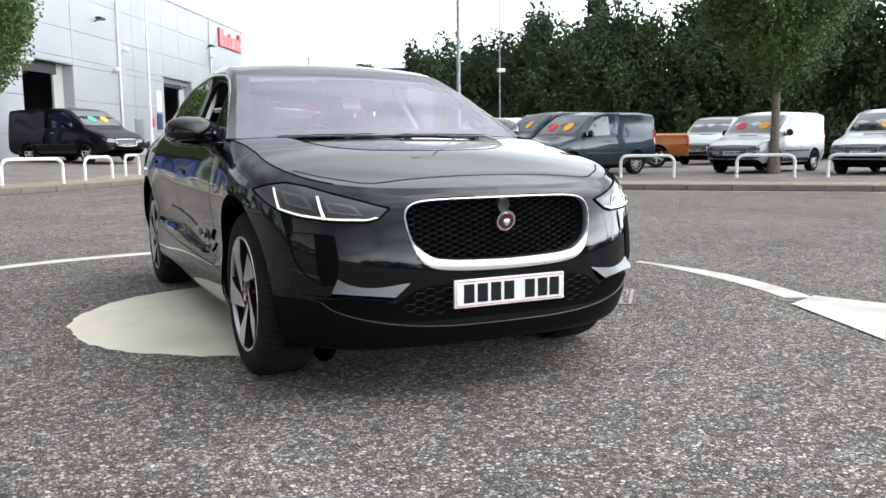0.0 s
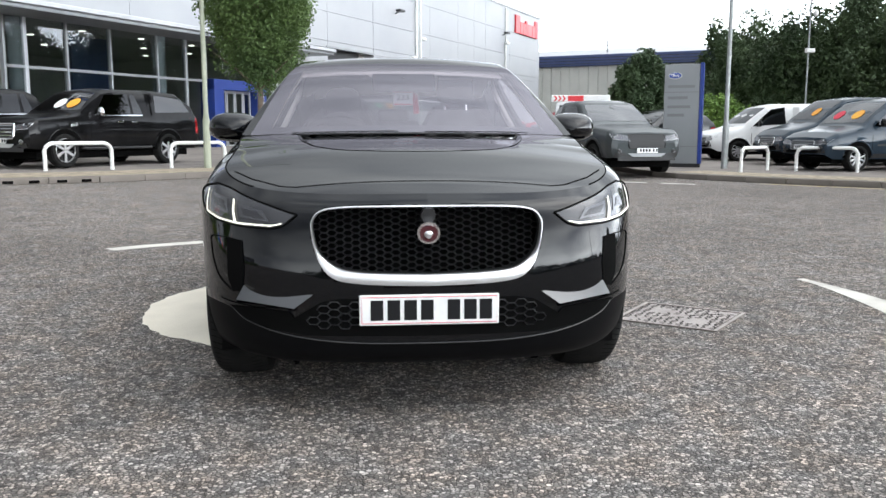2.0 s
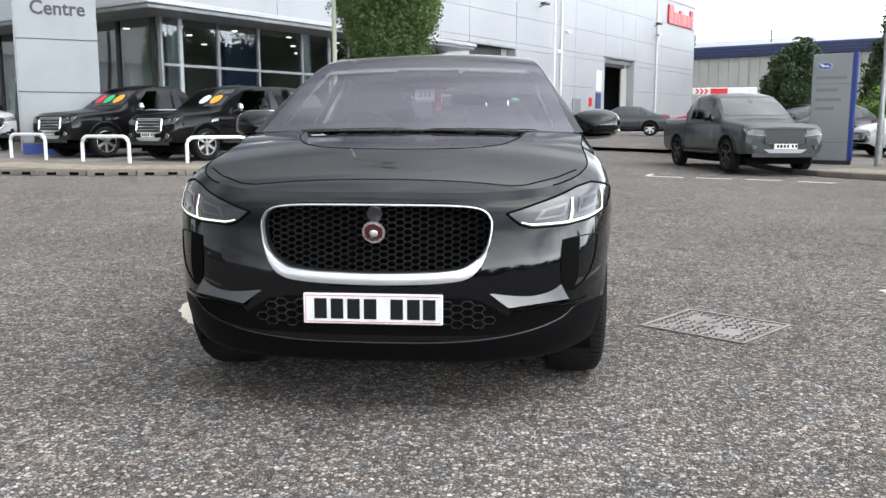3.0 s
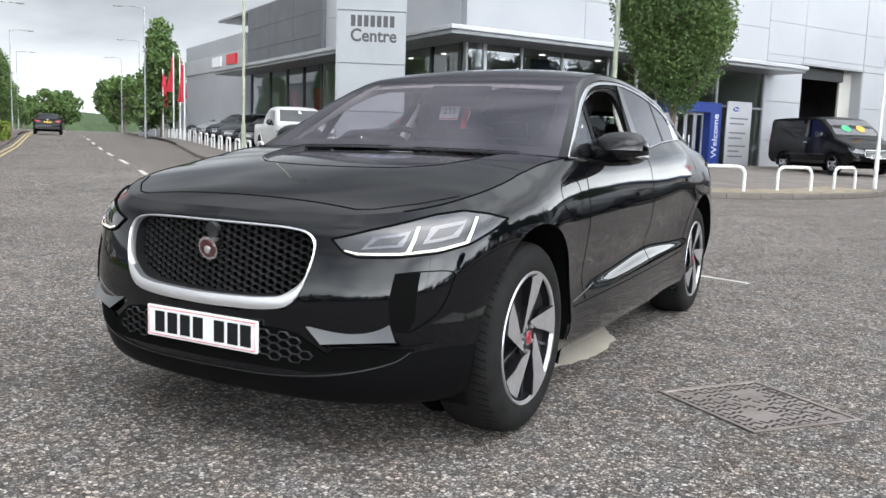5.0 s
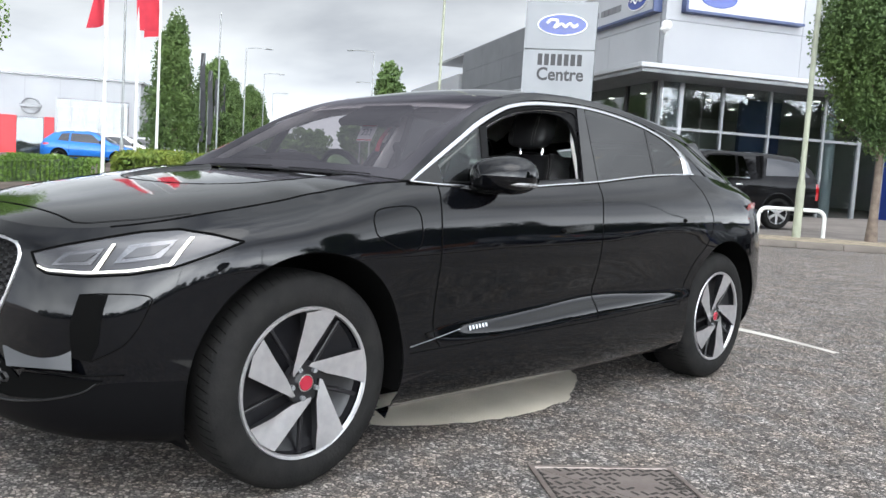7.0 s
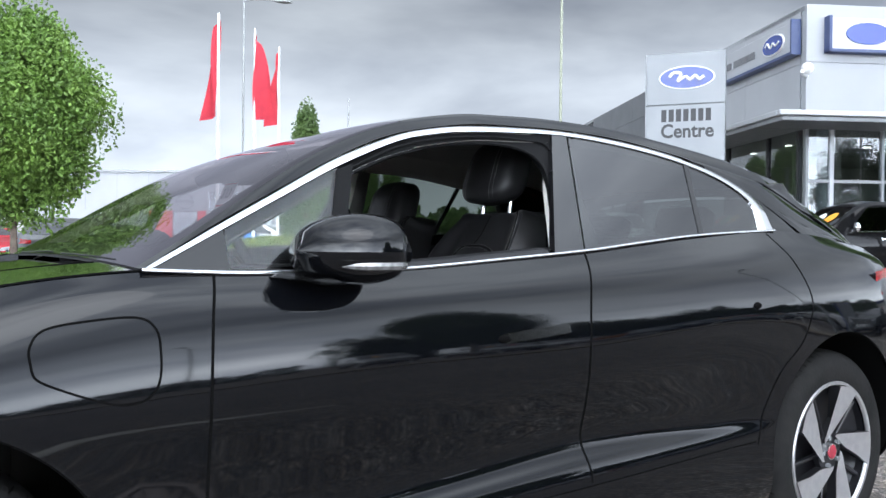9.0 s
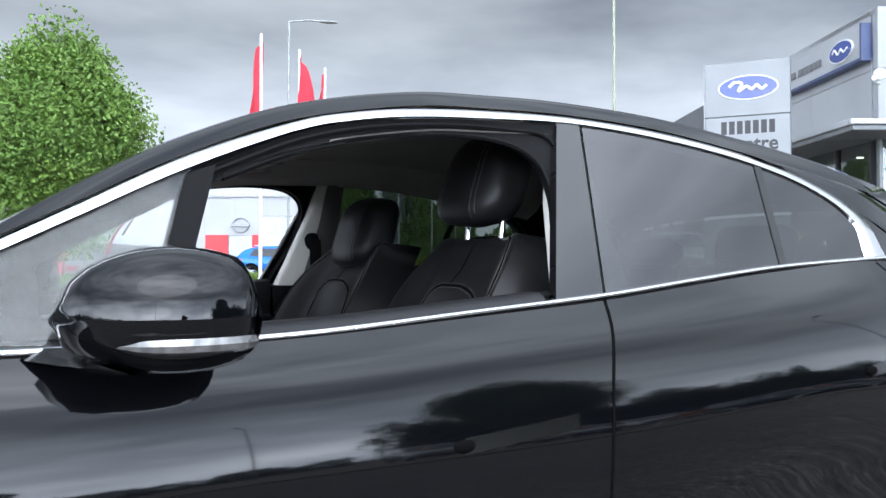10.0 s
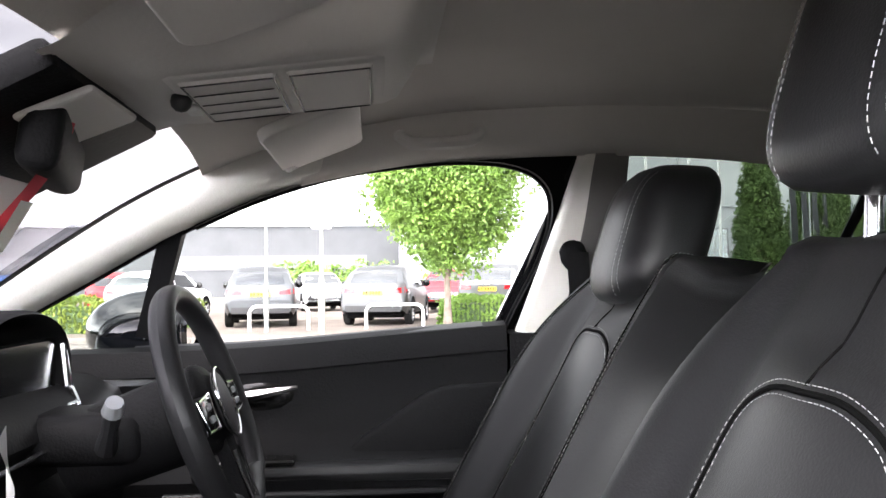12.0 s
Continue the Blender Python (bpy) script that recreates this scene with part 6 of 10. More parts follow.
m4 = Matrix.Translation((0, 1.245, console_z(1.245) - 0.0045)) @ Matrix.Rotation(slope, 4, "X")
for x in (-0.045, 0.0, 0.045):
    part("lens_seam", tube_bm([m4 @ Vector((x, -0.042, 0)), m4 @ Vector((x, 0.042, 0))], 0.0009, 5), M["satin_black"], oc)
part("console_button", ball_bm((0.03, 1.187, console_z(1.187) - 0.004), 0.012, seg=10), M["satin_black"], oc)
part("console_key", box_bm((-0.03, 1.182, console_z(1.19) - 0.009), (0.005, 1.20, console_z(1.19) - 0.001), 0.003), M["white_paint"], oc)
for x in (-0.17, 0.17):
    part("console_crease", tube_bm([(x * (0.9 + 0.1 * t), 1.15 + 0.29 * t, crown_z(1.15 + 0.29 * t) - 0.030 - 0.022 * math.sin(math.pi * t)) for t in np.linspace(0, 1, 10)], 0.006, 6), M["console_grey"], oc)

# interior mirror with a red ribbon tag
bm = box_bm((-0.122, -0.021, -0.036), (0.122, 0.021, 0.036), 0.016, segments=3)
bm.transform(Matrix.Translation((0.0, 1.045, 1.362)) @ Matrix.Rotation(radians(14), 4, "Z") @ Matrix.Rotation(radians(-8), 4, "X"))
im = part("interior_mirror", bm, M["soft_dark"], car, "black interior mirror with a hanging red ribbon")
part("mirror_stem", tube_bm([(0, 1.045, 1.375), (0, 1.03, 1.415)], 0.014, 8), M["satin_black"], im)
rows = [[Vector((0.06 + 0.01 * t + s * 0.032, 1.085 - 0.10 * t + 0.01 * math.sin(6 * t), 1.395 - 0.19 * t)) for s in (-0.5, 0, 0.5)] for t in np.linspace(0, 1, 10)]
part("red_ribbon", grid_bm(rows), M["flag_red"], im, "hanging red ribbon")
part("ribbon_tag", grid_bm([[Vector((0.07 + s * 0.03, 1.045 - 0.03 * t, 1.30 - 0.05 * t)) for s in (-0.5, 0.5)] for t in (0, 0.5, 1)]), M["pillar_cream"], im)

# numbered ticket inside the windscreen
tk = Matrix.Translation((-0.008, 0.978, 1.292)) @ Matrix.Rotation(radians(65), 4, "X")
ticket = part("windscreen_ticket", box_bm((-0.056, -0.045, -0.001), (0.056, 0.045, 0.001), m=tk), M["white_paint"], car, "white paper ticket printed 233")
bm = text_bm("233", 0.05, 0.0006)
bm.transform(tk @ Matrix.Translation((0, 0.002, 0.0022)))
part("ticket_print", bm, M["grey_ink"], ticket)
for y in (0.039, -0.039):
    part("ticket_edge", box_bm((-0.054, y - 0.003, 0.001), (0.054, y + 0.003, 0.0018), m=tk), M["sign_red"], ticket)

# dashboard
prof = [(0.47, 1.062), (0.60, 1.072), (0.74, 1.070), (0.84, 1.058), (0.895, 1.030), (0.905, 1.00), (0.88, 0.97), (0.885, 0.93), (0.93, 0.90), (0.925, 0.84), (0.84, 0.72), (0.80, 0.50), (0.80, 0.30)]
rows = []
for x in np.linspace(-0.76, 0.76, 40):
    rows.append([Vector((x, y + 0.03 * (1 - (x / 0.76) ** 2) * 0.6, z - 0.012 * (x / 0.76) ** 2)) for y, z in prof])
dash = sheet_part("dashboard", rows, "soft_dark", "black soft-touch dashboard", angle=45)
part("dash_strip", tube_bm([(x, 0.912 + 0.018 * (1 - (x / 0.76) ** 2), 0.985 - 0.012 * (x / 0.76) ** 2) for x in np.linspace(-0.74, 0.74, 30)], 0.004, 6), M["bright_trim"], dash)
rows = []
for a in np.linspace(0, 1, 18):
    t = math.pi * a
    rows.append([Vector((-0.37 + 0.19 * math.cos(t) * s1, y, 1.045 + (0.135 * math.sin(t) ** 0.55) * s1)) for y, s1 in ((0.62, 0.80), (0.71, 0.93), (0.80, 1.0), (0.86, 1.0), (0.872, 0.96), (0.85, 0.90), (0.77, 0.86))])
part("instrument_hood", grid_bm(rows), M["soft_dark"], dash, "black instrument hood")
part("instrument_screen", box_bm((-0.53, 0.835, 1.01), (-0.21, 0.845, 1.13), 0.004, m=Matrix.Translation((0, 0.01, 0))), M["gloss_black"], dash, "dark instrument screen")
part("instrument_bezel", tube_bm([(-0.54, 0.86, 1.12), (-0.535, 0.875, 1.045), (-0.50, 0.90, 1.022), (-0.24, 0.90, 1.022), (-0.205, 0.875, 1.045), (-0.20, 0.86, 1.12)], 0.007, 8), M["bright_trim"], dash, "silver bezel")
part("centre_screen", box_bm((-0.15, 0.875, 0.94), (0.15, 0.895, 1.045), 0.006), M["gloss_black"], dash)
part("centre_vent", box_bm((-0.15, 0.885, 0.895), (0.15, 0.90, 0.93), 0.004), M["satin_black"], dash)
part("side_vent", tube_bm([(-0.60, 0.90, 0.99), (-0.585, 0.92, 0.955), (-0.62, 0.93, 0.945), (-0.66, 0.92, 0.96), (-0.66, 0.90, 0.99), (-0.60, 0.90, 0.99)], 0.006, 6), M["grey_metal"], dash)
quad = [Vector(q) for q in ((-0.10, 0.955, 1.052), (0.03, 1.000, 1.054), (0.07, 1.034, 1.018), (-0.03, 0.985, 0.965))]
part("paper_sheet", grid_bm([[quad[0].lerp(quad[1], t), quad[3].lerp(quad[2], t) + Vector((0, 0.004 * math.sin(3 * t), 0))] for t in np.linspace(0, 1, 6)]), M["white_paint"], dash, "white paper sheet leaning on the dash")
part("centre_console", box_bm((-0.11, 0.85, 0.35), (0.11, 1.95, 0.70), 0.03, segments=2), M["soft_dark"], car)
part("console_lid", box_bm((-0.095, 1.45, 0.70), (0.095, 1.85, 0.745), 0.02, segments=2), M["leather"], car)
part("cabin_floor", box_bm((-0.78, 0.55, 0.27), (0.78, 3.4, 0.33), 0.01), M["soft_dark"], car)
part("front_bulkhead", box_bm((-0.76, 0.44, 0.3), (0.76, 0.5, 1.05), 0.01), M["soft_dark"], car)

# steering wheel
SW = Matrix.Translation((-0.37, 1.144, 1.030)) @ Matrix.Rotation(radians(20), 4, "X")
ring = []
for t in np.linspace(0, math.tau, 49):
    r = 0.181 - (0.016 if math.sin(t) < -0.72 else 0.0)
    ring.append([SW @ Vector(((r + 0.0155 * math.cos(q)) * math.cos(t), 0.019 * math.sin(q), (r + 0.0155 * math.cos(q)) * math.sin(t))) for q in np.linspace(0, math.tau, 13)])
steer = part("steering_wheel", grid_bm(ring), M["leather"], car, "black leather steering wheel with silver spoke trim")
bm = ball_bm((0, 0, 0), 0.075, scale=(1.0, 0.42, 0.95), seg=22)
bm.transform(SW @ Matrix.Translation((0, -0.012, 0.0)))
part("wheel_boss", bm, M["soft_dark"], steer)
bm = ball_bm((0, 0, 0), 0.045, scale=(1.0, 0.2, 1.15), seg=20)
bm.transform(SW @ Matrix.Translation((0, 0.018, 0.0)))
part("boss_pad", bm, M["plastic"], steer)
bm = tube_bm([(0.047 * math.cos(t), 0.022, 0.054 * math.sin(t)) for t in np.linspace(0, math.tau, 30)], 0.003, 6)
bm.transform(SW)
part("boss_ring", bm, M["chrome"], steer)
for s in (1, -1):
    bm = box_bm((s * 0.115 - 0.055, -0.014, -0.03), (s * 0.115 + 0.055, 0.010, 0.024), 0.008, segments=2)
    bm.transform(SW)
    part("wheel_spoke", bm, M["soft_dark"], steer)
    bm = box_bm((s * 0.10 - 0.032, 0.008, -0.026), (s * 0.10 + 0.032, 0.016, 0.022), 0.005, segments=2)
    bm.transform(SW)
    pad = part("switch_pad", bm, M["gloss_black"], steer)
    bm = tube_bm([(s * (0.10 - 0.034), 0.014, 0.024), (s * (0.10 + 0.036), 0.014, 0.020), (s * (0.10 + 0.036), 0.014, -0.024), (s * (0.10 - 0.034), 0.014, -0.028), (s * (0.10 - 0.034), 0.014, 0.024)], 0.0028, 6)
    bm.transform(SW)
    part("pad_trim", bm, M["chrome"], pad)
    for dz in (0.008, -0.010):
        bm = box_bm((s * 0.10 - 0.012, 0.015, dz - 0.005), (s * 0.10 + 0.012, 0.019, dz + 0.005), 0.002)
        bm.transform(SW)
        part("switch", bm, M["grey_metal"], pad)
bm = prism_bm([(-0.03, -0.05), (0.03, -0.05), (0.022, -0.165), (-0.022, -0.165)], -0.012, 0.008, "y")
bm.transform(SW)
part("lower_spoke", bm, M["soft_dark"], steer)
bm = tube_bm([(-0.024, 0.012, -0.07), (-0.02, 0.012, -0.16), (0.02, 0.012, -0.16), (0.024, 0.012, -0.07)], 0.0035, 6)
bm.transform(SW)
part("lower_trim", bm, M["chrome"], steer)
bm = cyl_bm((0, -0.22, 0), (0, -0.02, 0), 0.062, 0.07, 18)
bm.transform(SW)
part("steering_column", bm, M["soft_dark"], car)
part("column_shroud", box_bm((-0.45, 0.86, 0.955), (-0.29, 1.06, 1.03), 0.03, segments=3), M["soft_dark"], car)
for s in (1, -1):
    a, b = Vector((-0.37 + s * 0.075, 1.010, 0.985)), Vector((-0.37 + s * 0.13, 1.036, 1.047))
    stalk = part("column_stalk", tube_bm([a, a.lerp(b, 0.5), b], [0.017, 0.011, 0.014], 10), M["satin_black"], car)
    part("stalk_end", cyl_bm(b - (b - a).normalized() * 0.004, b + (b - a).normalized() * 0.016, 0.0155, 0.012, 14), M["grey_metal"], stalk, "silver stalk end")


# ---- seats ----
def seat(cx, dy, head_drop, rear=False):
    """A leather sports seat: cushion, winged backrest, headrest on two posts, stitched seams."""
    base = part("seat", box_bm((cx - 0.25, 1.08 + dy, 0.50), (cx + 0.25, 1.56 + dy, 0.66), 0.05, segments=3), M["leather"], car, "black leather seat with white contrast stitching", 50)
    prof = spline([(1.40, 0.56), (1.455, 0.68), (1.52, 0.80), (1.585, 0.92), (1.645, 1.03), (1.702, 1.135), (1.752, 1.215), (1.795, 1.272)], 30)

    def front(t, s, lift=0.0):
        """t: 0 foot, 1 top; s: -1..1 across."""
        y, z = spline_at(prof, t * 29)
        d = spline_at(prof, min(t * 29 + 0.3, 29)) - spline_at(prof, max(t * 29 - 0.3, 0))
        d = d / np.hypot(*d)
        f = Vector((0, -d[1], d[0]))
        half = 0.262 - 0.085 * smooth01(0.62, 1.0, t) + 0.012 * math.sin(math.pi * min(t / 0.7, 1))
        half *= (1.05 if s * cx > 0 else 0.92) if t < 0.9 else 1.0
        wing = (0.058 if s * cx > 0 else 0.034) * smooth01(0.52, 0.86, abs(s)) * (1 - 0.75 * smooth01(0.55, 0.95, t))
        roundoff = -0.05 * smooth01(0.86, 1.0, abs(s)) - 0.05 * smooth01(0.90, 1.0, t) ** 2
        cush = 0.016 * (1 - min(1, (s / 0.5) ** 2)) * smooth01(0.78, 0.7, t) + 0.006 * math.sin(9 * t) * (1 - abs(s))
        return Vector((cx + half * s, y + dy, z)) + f * (wing + roundoff + cush + lift)

    rows = []
    for t in np.linspace(0, 1, 34):
        fr = [front(t, s) for s in np.linspace(-1, 1, 33)]
        y, z = spline_at(prof, t * 29)
        half = (fr[-1].x - fr[0].x) / 2
        back = [Vector((cx + half * s, y + dy + 0.10 + 0.03 * (1 - s * s), z - 0.035)) for s in np.linspace(1, -1, 12)]
        rows.append(fr + back)
    bm = grid_bm(rows, close=True)
    top = rows[-1]
    bm.faces.new([bm.verts.new(p) for p in top])
    bmesh.ops.remove_doubles(bm, verts=bm.verts[:], dist=0.0005)
    bmesh.ops.recalc_face_normals(bm, faces=bm.faces[:])
    bk = part("backrest", bm, M["leather"], base, "black leather backrest", 50)

    def seam_on(path, nm, groove=True):
        ps = [front(t, s, 0.0) for t, s in spline(path, 60)]
        n = Vector((0, -0.86, 0.5))
        if groove:
            part("seam", tube_bm([p + n * 0.0005 for p in ps], 0.0025, 6), M["void"], bk)
        bm2 = None
        for off in ((-0.006, 0.006) if groove else (0.0,)):
            q = []
            for i, p in enumerate(ps):
                d = (ps[min(i + 1, 59)] - ps[max(i - 1, 0)]).normalized()
                q.append(p + d.cross(n).normalized() * off + n * 0.0015)
            bm2 = stitch_bm(q, bm2)
        part("stitching", bm2, M["thread"], bk, "white contrast stitching")

    seam_on([(0.10, -0.46), (0.45, -0.47), (0.60, -0.46), (0.67, -0.40), (0.70, -0.22), (0.703, 0.0), (0.70, 0.22), (0.67, 0.40), (0.60, 0.46), (0.45, 0.47), (0.10, 0.46)], "panel")
    seam_on([(0.10, 0.86), (0.45, 0.86), (0.70, 0.82), (0.86, 0.75), (0.97, 0.70)], "outer")
    if cx < 0:
        seam_on([(0.10, -0.86), (0.45, -0.86), (0.70, -0.82), (0.86, -0.75), (0.97, -0.70)], "inner")
    ps = [front(t, 0.0, 0.0005) for t in np.linspace(0.71, 0.90, 8)]
    part("seam", tube_bm(ps, 0.0011, 6), M["void"], bk)
    ps = [front(0.945 - 0.01 * math.cos(q * 3), q * 0.40, 0.001) for q in np.linspace(-1, 1, 14)]
    part("seam", tube_bm(ps, 0.0028, 6), M["void"], bk)
    # headrest
    hz, hy = 1.385 - head_drop, 1.788 + dy
    rows = []
    for a in np.linspace(0, 1, 25):
        zz = -1 + 2 * a
        row = []
        for q in np.linspace(0, math.tau, 41)[:-1]:
            ca, sa = math.cos(q), math.sin(q)
            sup = (abs(ca) ** 3.2 + abs(sa) ** 3.2) ** (-1 / 3.2)
            rr = max(0.004, (1 - abs(zz) ** 3.6)) ** 0.40
            depth = 0.075 if sa < 0 else 0.07
            row.append(Vector((cx + (0.122 - 0.010 * zz) * ca * sup * rr, hy + 0.035 * zz + depth * sa * sup * (0.25 + 0.75 * rr), hz + 0.112 * zz)))
        rows.append(row)
    bm = grid_bm(rows, close=True)
    for end in (rows[0], rows[-1]):
        bm.faces.new([bm.verts.new(p) for p in end])
    bmesh.ops.remove_doubles(bm, verts=bm.verts[:], dist=0.0005)
    bmesh.ops.recalc_face_normals(bm, faces=bm.faces[:])
    hr = part("headrest", bm, M["leather"], base, "black leather headrest", 50)
    for off in (-0.078, -0.064, 0.064, 0.078):
        ps = []
        for a in np.linspace(0.08, 0.92, 30):
            zz = -1 + 2 * a
            rr = max(0.004, (1 - abs(zz) ** 3.6)) ** 0.40
            xr = min(abs(off) / (0.122 * rr), 0.97)
            sup = (1 - xr ** 3.2) ** (1 / 3.2)
            ps.append(Vector((cx + off * (1.0 if abs(off) < 0.07 else 1.0), hy + 0.035 * zz - 0.0755 * sup * (0.25 + 0.75 * rr) - 0.0012, hz + 0.112 * zz)))
        part("stitching", stitch_bm(ps), M["thread"], hr, "white contrast stitching")
    for s in (-1, 1):
        part("headrest_post", cyl_bm((cx + s * 0.072, hy - 0.01, 1.15), (cx + s * 0.072, hy + 0.0, hz - 0.07), 0.0075, seg=12), M["chrome"], base, "chrome headrest post")
    return base


seat(0.38, 0.0, 0.0)
seat(-0.37, 0.05, 0.10)
# rear bench
for cx in (-0.42, 0.0, 0.42):
    bm = box_bm((cx - 0.205, -0.07, 0.0), (cx + 0.205, 0.07, 0.62), 0.04, segments=3)
    bm.transform(Matrix.Translation((0, 2.42, 0.60)) @ Matrix.Rotation(radians(-24), 4, "X"))
    rb = part("rear_backrest", bm, M["leather"], car, "black leather rear seat back", 50)
    bm = box_bm((cx - 0.125, -0.05, 0.0), (cx + 0.125, 0.05, 0.12 if cx else 0.09), 0.035, segments=3)
    bm.transform(Matrix.Translation((0, 2.70, 1.18)) @ Matrix.Rotation(radians(-18), 4, "X"))
    part("rear_headrest", bm, M["leather"], rb)
part("rear_cushion", box_bm((-0.64, 1.95, 0.45), (0.64, 2.45, 0.62), 0.05, segments=3), M["leather"], car)
part("parcel_shelf", box_bm((-0.62, 2.75, 1.0), (0.62, 3.45, 1.03), 0.01), M["soft_dark"], car)
part("luggage_wall", box_bm((-0.70, 2.62, 0.3), (0.70, 2.68, 1.0), 0.01), M["soft_dark"], car)
for sx in (1, -1):
    rows = [[Vector((sx * x, y, z)) for y in np.linspace(1.85, 2.9, 8)] for x, z in ((0.80, 1.13), (0.755, 1.135), (0.74, 1.05), (0.73, 0.5), (0.73, 0.3))]
    sheet_part("rear_door_card", rows, "soft_dark")

# ---- pavements and kerbs ----
def raised(poly, up=0.12):
    """A raised sheet following the ground, from a plan outline."""
    bm = bmesh.new()
    f = bm.faces.new([bm.verts.new((x, y, 0)) for x, y in poly])
    bmesh.ops.triangulate(bm, faces=[f])
    for _ in range(4):
        long = [e for e in bm.edges if e.calc_length() > 3.0]
        if long:
            bmesh.ops.subdivide_edges(bm, edges=long, cuts=1)
            bmesh.ops.triangulate(bm, faces=[q for q in bm.faces if len(q.verts) > 3])
    for v in bm.verts:
        v.co.z = ground_z(v.co.x, v.co.y) + up
    bm.normal_update()
    for q in bm.faces:
        if q.normal.z < 0:
            q.normal_flip()
    return bm


def along(points, step):
    """Evenly spaced points and headings along a smooth line."""
    fine = spline(points, 40 * len(points))
    acc, out = 0.0, []
    for a, b in zip(fine, fine[1:]):
        seg = np.hypot(*(b - a))
        while acc <= seg:
            p = a + (b - a) * (acc / seg)
            out.append((float(p[0]), float(p[1]), math.atan2(b[1] - a[1], b[0] - a[0])))
            acc += step
        acc -= seg
    return out


KERB_A = [(-75, 63.5), (-50, 44), (-30, 28.2), (-18, 18.0), (-11, 12.6), (-8.2, 11.9), (-5.6, 12.9), (-3.0, 15.2), (-0.8, 17.2), (0.7, 19.2), (1.8, 22.0), (2.2, 26)]
KERB_B = [(6.6, 24), (6.7, 18.5), (7.0, 15.8), (8.4, 13.4), (10.6, 11.0), (14.2, 7.5), (22, 0.2), (34, -11)]
KERB_C = [(-70, 48.5), (-45, 29.8), (-28, 17.0), (-19.5, 10.4), (-17.3, 7.6), (-16.9, 4.6), (-17.2, 0), (-17.8, -8), (-19, -26)]
M["car_park"] = mat("car_park_surface", (0.105, 0.082, 0.068), 0.95, color2=(0.155, 0.125, 0.105), scale=0.8, bump=0.6, bump_scale=24, detail=8)
M["forecourt"] = mat("forecourt_surface", (0.145, 0.128, 0.115), 0.95, color2=(0.205, 0.18, 0.162), scale=1.3, bump=0.5, bump_scale=30, detail=8)


def fine(points, n=60):
    return [tuple(map(float, p)) for p in spline(points, n)]


solid("pavement_showroom", raised(fine(KERB_A) + [(20, 70), (-40, 95), (-90, 95)]), M["forecourt"], "grey-brown block paved dealership forecourt", "pavement", kind="structure")
solid("pavement_vans", raised(fine(KERB_B) + [(60, -11), (70, 60), (8, 60)]), M["forecourt"], "grey-brown forecourt where vans are parked", "pavement", kind="structure")
solid("pavement_opposite", raised(fine(KERB_C) + [(-90, -26), (-110, 48)]), M["car_park"], "brown-grey verge and car park opposite", "pavement", kind="structure")
solid("service_road", raised([(2.25, 26.2), (6.55, 24.2), (12, 36), (14, 52), (5, 48)], 0.124), M["asphalt"], "asphalt service road to the workshop", "road", kind="structure")


def verge_strip(points, off, width, up, name, label):
    rows = []
    for x, y, a in along(points, 0.8):
        nx, ny = -math.sin(a), math.cos(a)
        rows.append([Vector((x + nx * o, y + ny * o, ground_z(x + nx * o, y + ny * o) + up)) for o in (off, off + width * 0.5, off + width)])
    bm = grid_bm(rows)
    bm.normal_update()
    for q in bm.faces:
        if q.normal.z < 0:
            q.normal_flip()
    return solid(name, bm, M["gravel_verge"], label, "verge", kind="structure")


verge_strip(KERB_A[4:11], 0.1, 1.4, 0.128, "verge_showroom", "sandy gravel strip behind the kerb")
verge_strip(KERB_B[2:7], 0.15, 1.3, 0.128, "verge_vans", "sandy gravel strip behind the kerb")
kerb_bm = box_bm((-0.452, -0.065, 0.0), (0.452, 0.065, 0.125), 0.012)
kerb_mesh = finish(kerb_bm, "kerb_stone", M["kerb"])
slot_mesh = finish(box_bm((-0.09, -0.004, 0.02), (0.09, 0.004, 0.075)), "drain_slot", M["void"])
for nm, pts, lab in (("kerb_showroom", KERB_A[2:], "weathered concrete kerb with drain slots along the forecourt"), ("kerb_vans", KERB_B[:7], "weathered concrete kerb along the van forecourt"), ("kerb_opposite", KERB_C[1:], "weathered concrete kerb of the opposite verge")):
    kerb = thing(nm, lab, "kerb", kind="structure")
    for i, (x, y, a) in enumerate(along(pts, 0.915)):
        st = new("kerb_stone", kerb_mesh)
        st.parent = kerb
        st.matrix_basis = pose(x, y, ground_z(x, y), 0, 0, math.degrees(a))
        if nm == "kerb_showroom" and -17 < x < -5.5:
            for dx in (-0.22, 0.22):
                sl = new("drain_slot", slot_mesh)
                sl.parent = kerb
                sl.matrix_basis = pose(x, y, ground_z(x, y), 0, 0, math.degrees(a)) @ pose(dx, -0.067, 0)


# ---- painted lines ----
def line_strip(p, q, width, material, name, label, group=""):
    p, q = Vector((*p, 0)), Vector((*q, 0))
    n = max(2, int((q - p).length / 1.5) + 1)
    s = (q - p).normalized().cross(Vector((0, 0, 1))) * width / 2
    rows = []
    for k in range(n + 1):
        c = p.lerp(q, k / n)
        rows.append([Vector((v.x, v.y, ground_z(v.x, v.y) + 0.005)) for v in (c - s, c + s)])
    bm = grid_bm(rows)
    bm.normal_update()
    for f in bm.faces:
        if f.normal.z < 0:
            f.normal_flip()
    return solid(name, bm, M[material], label, "road marking", group, "structure")


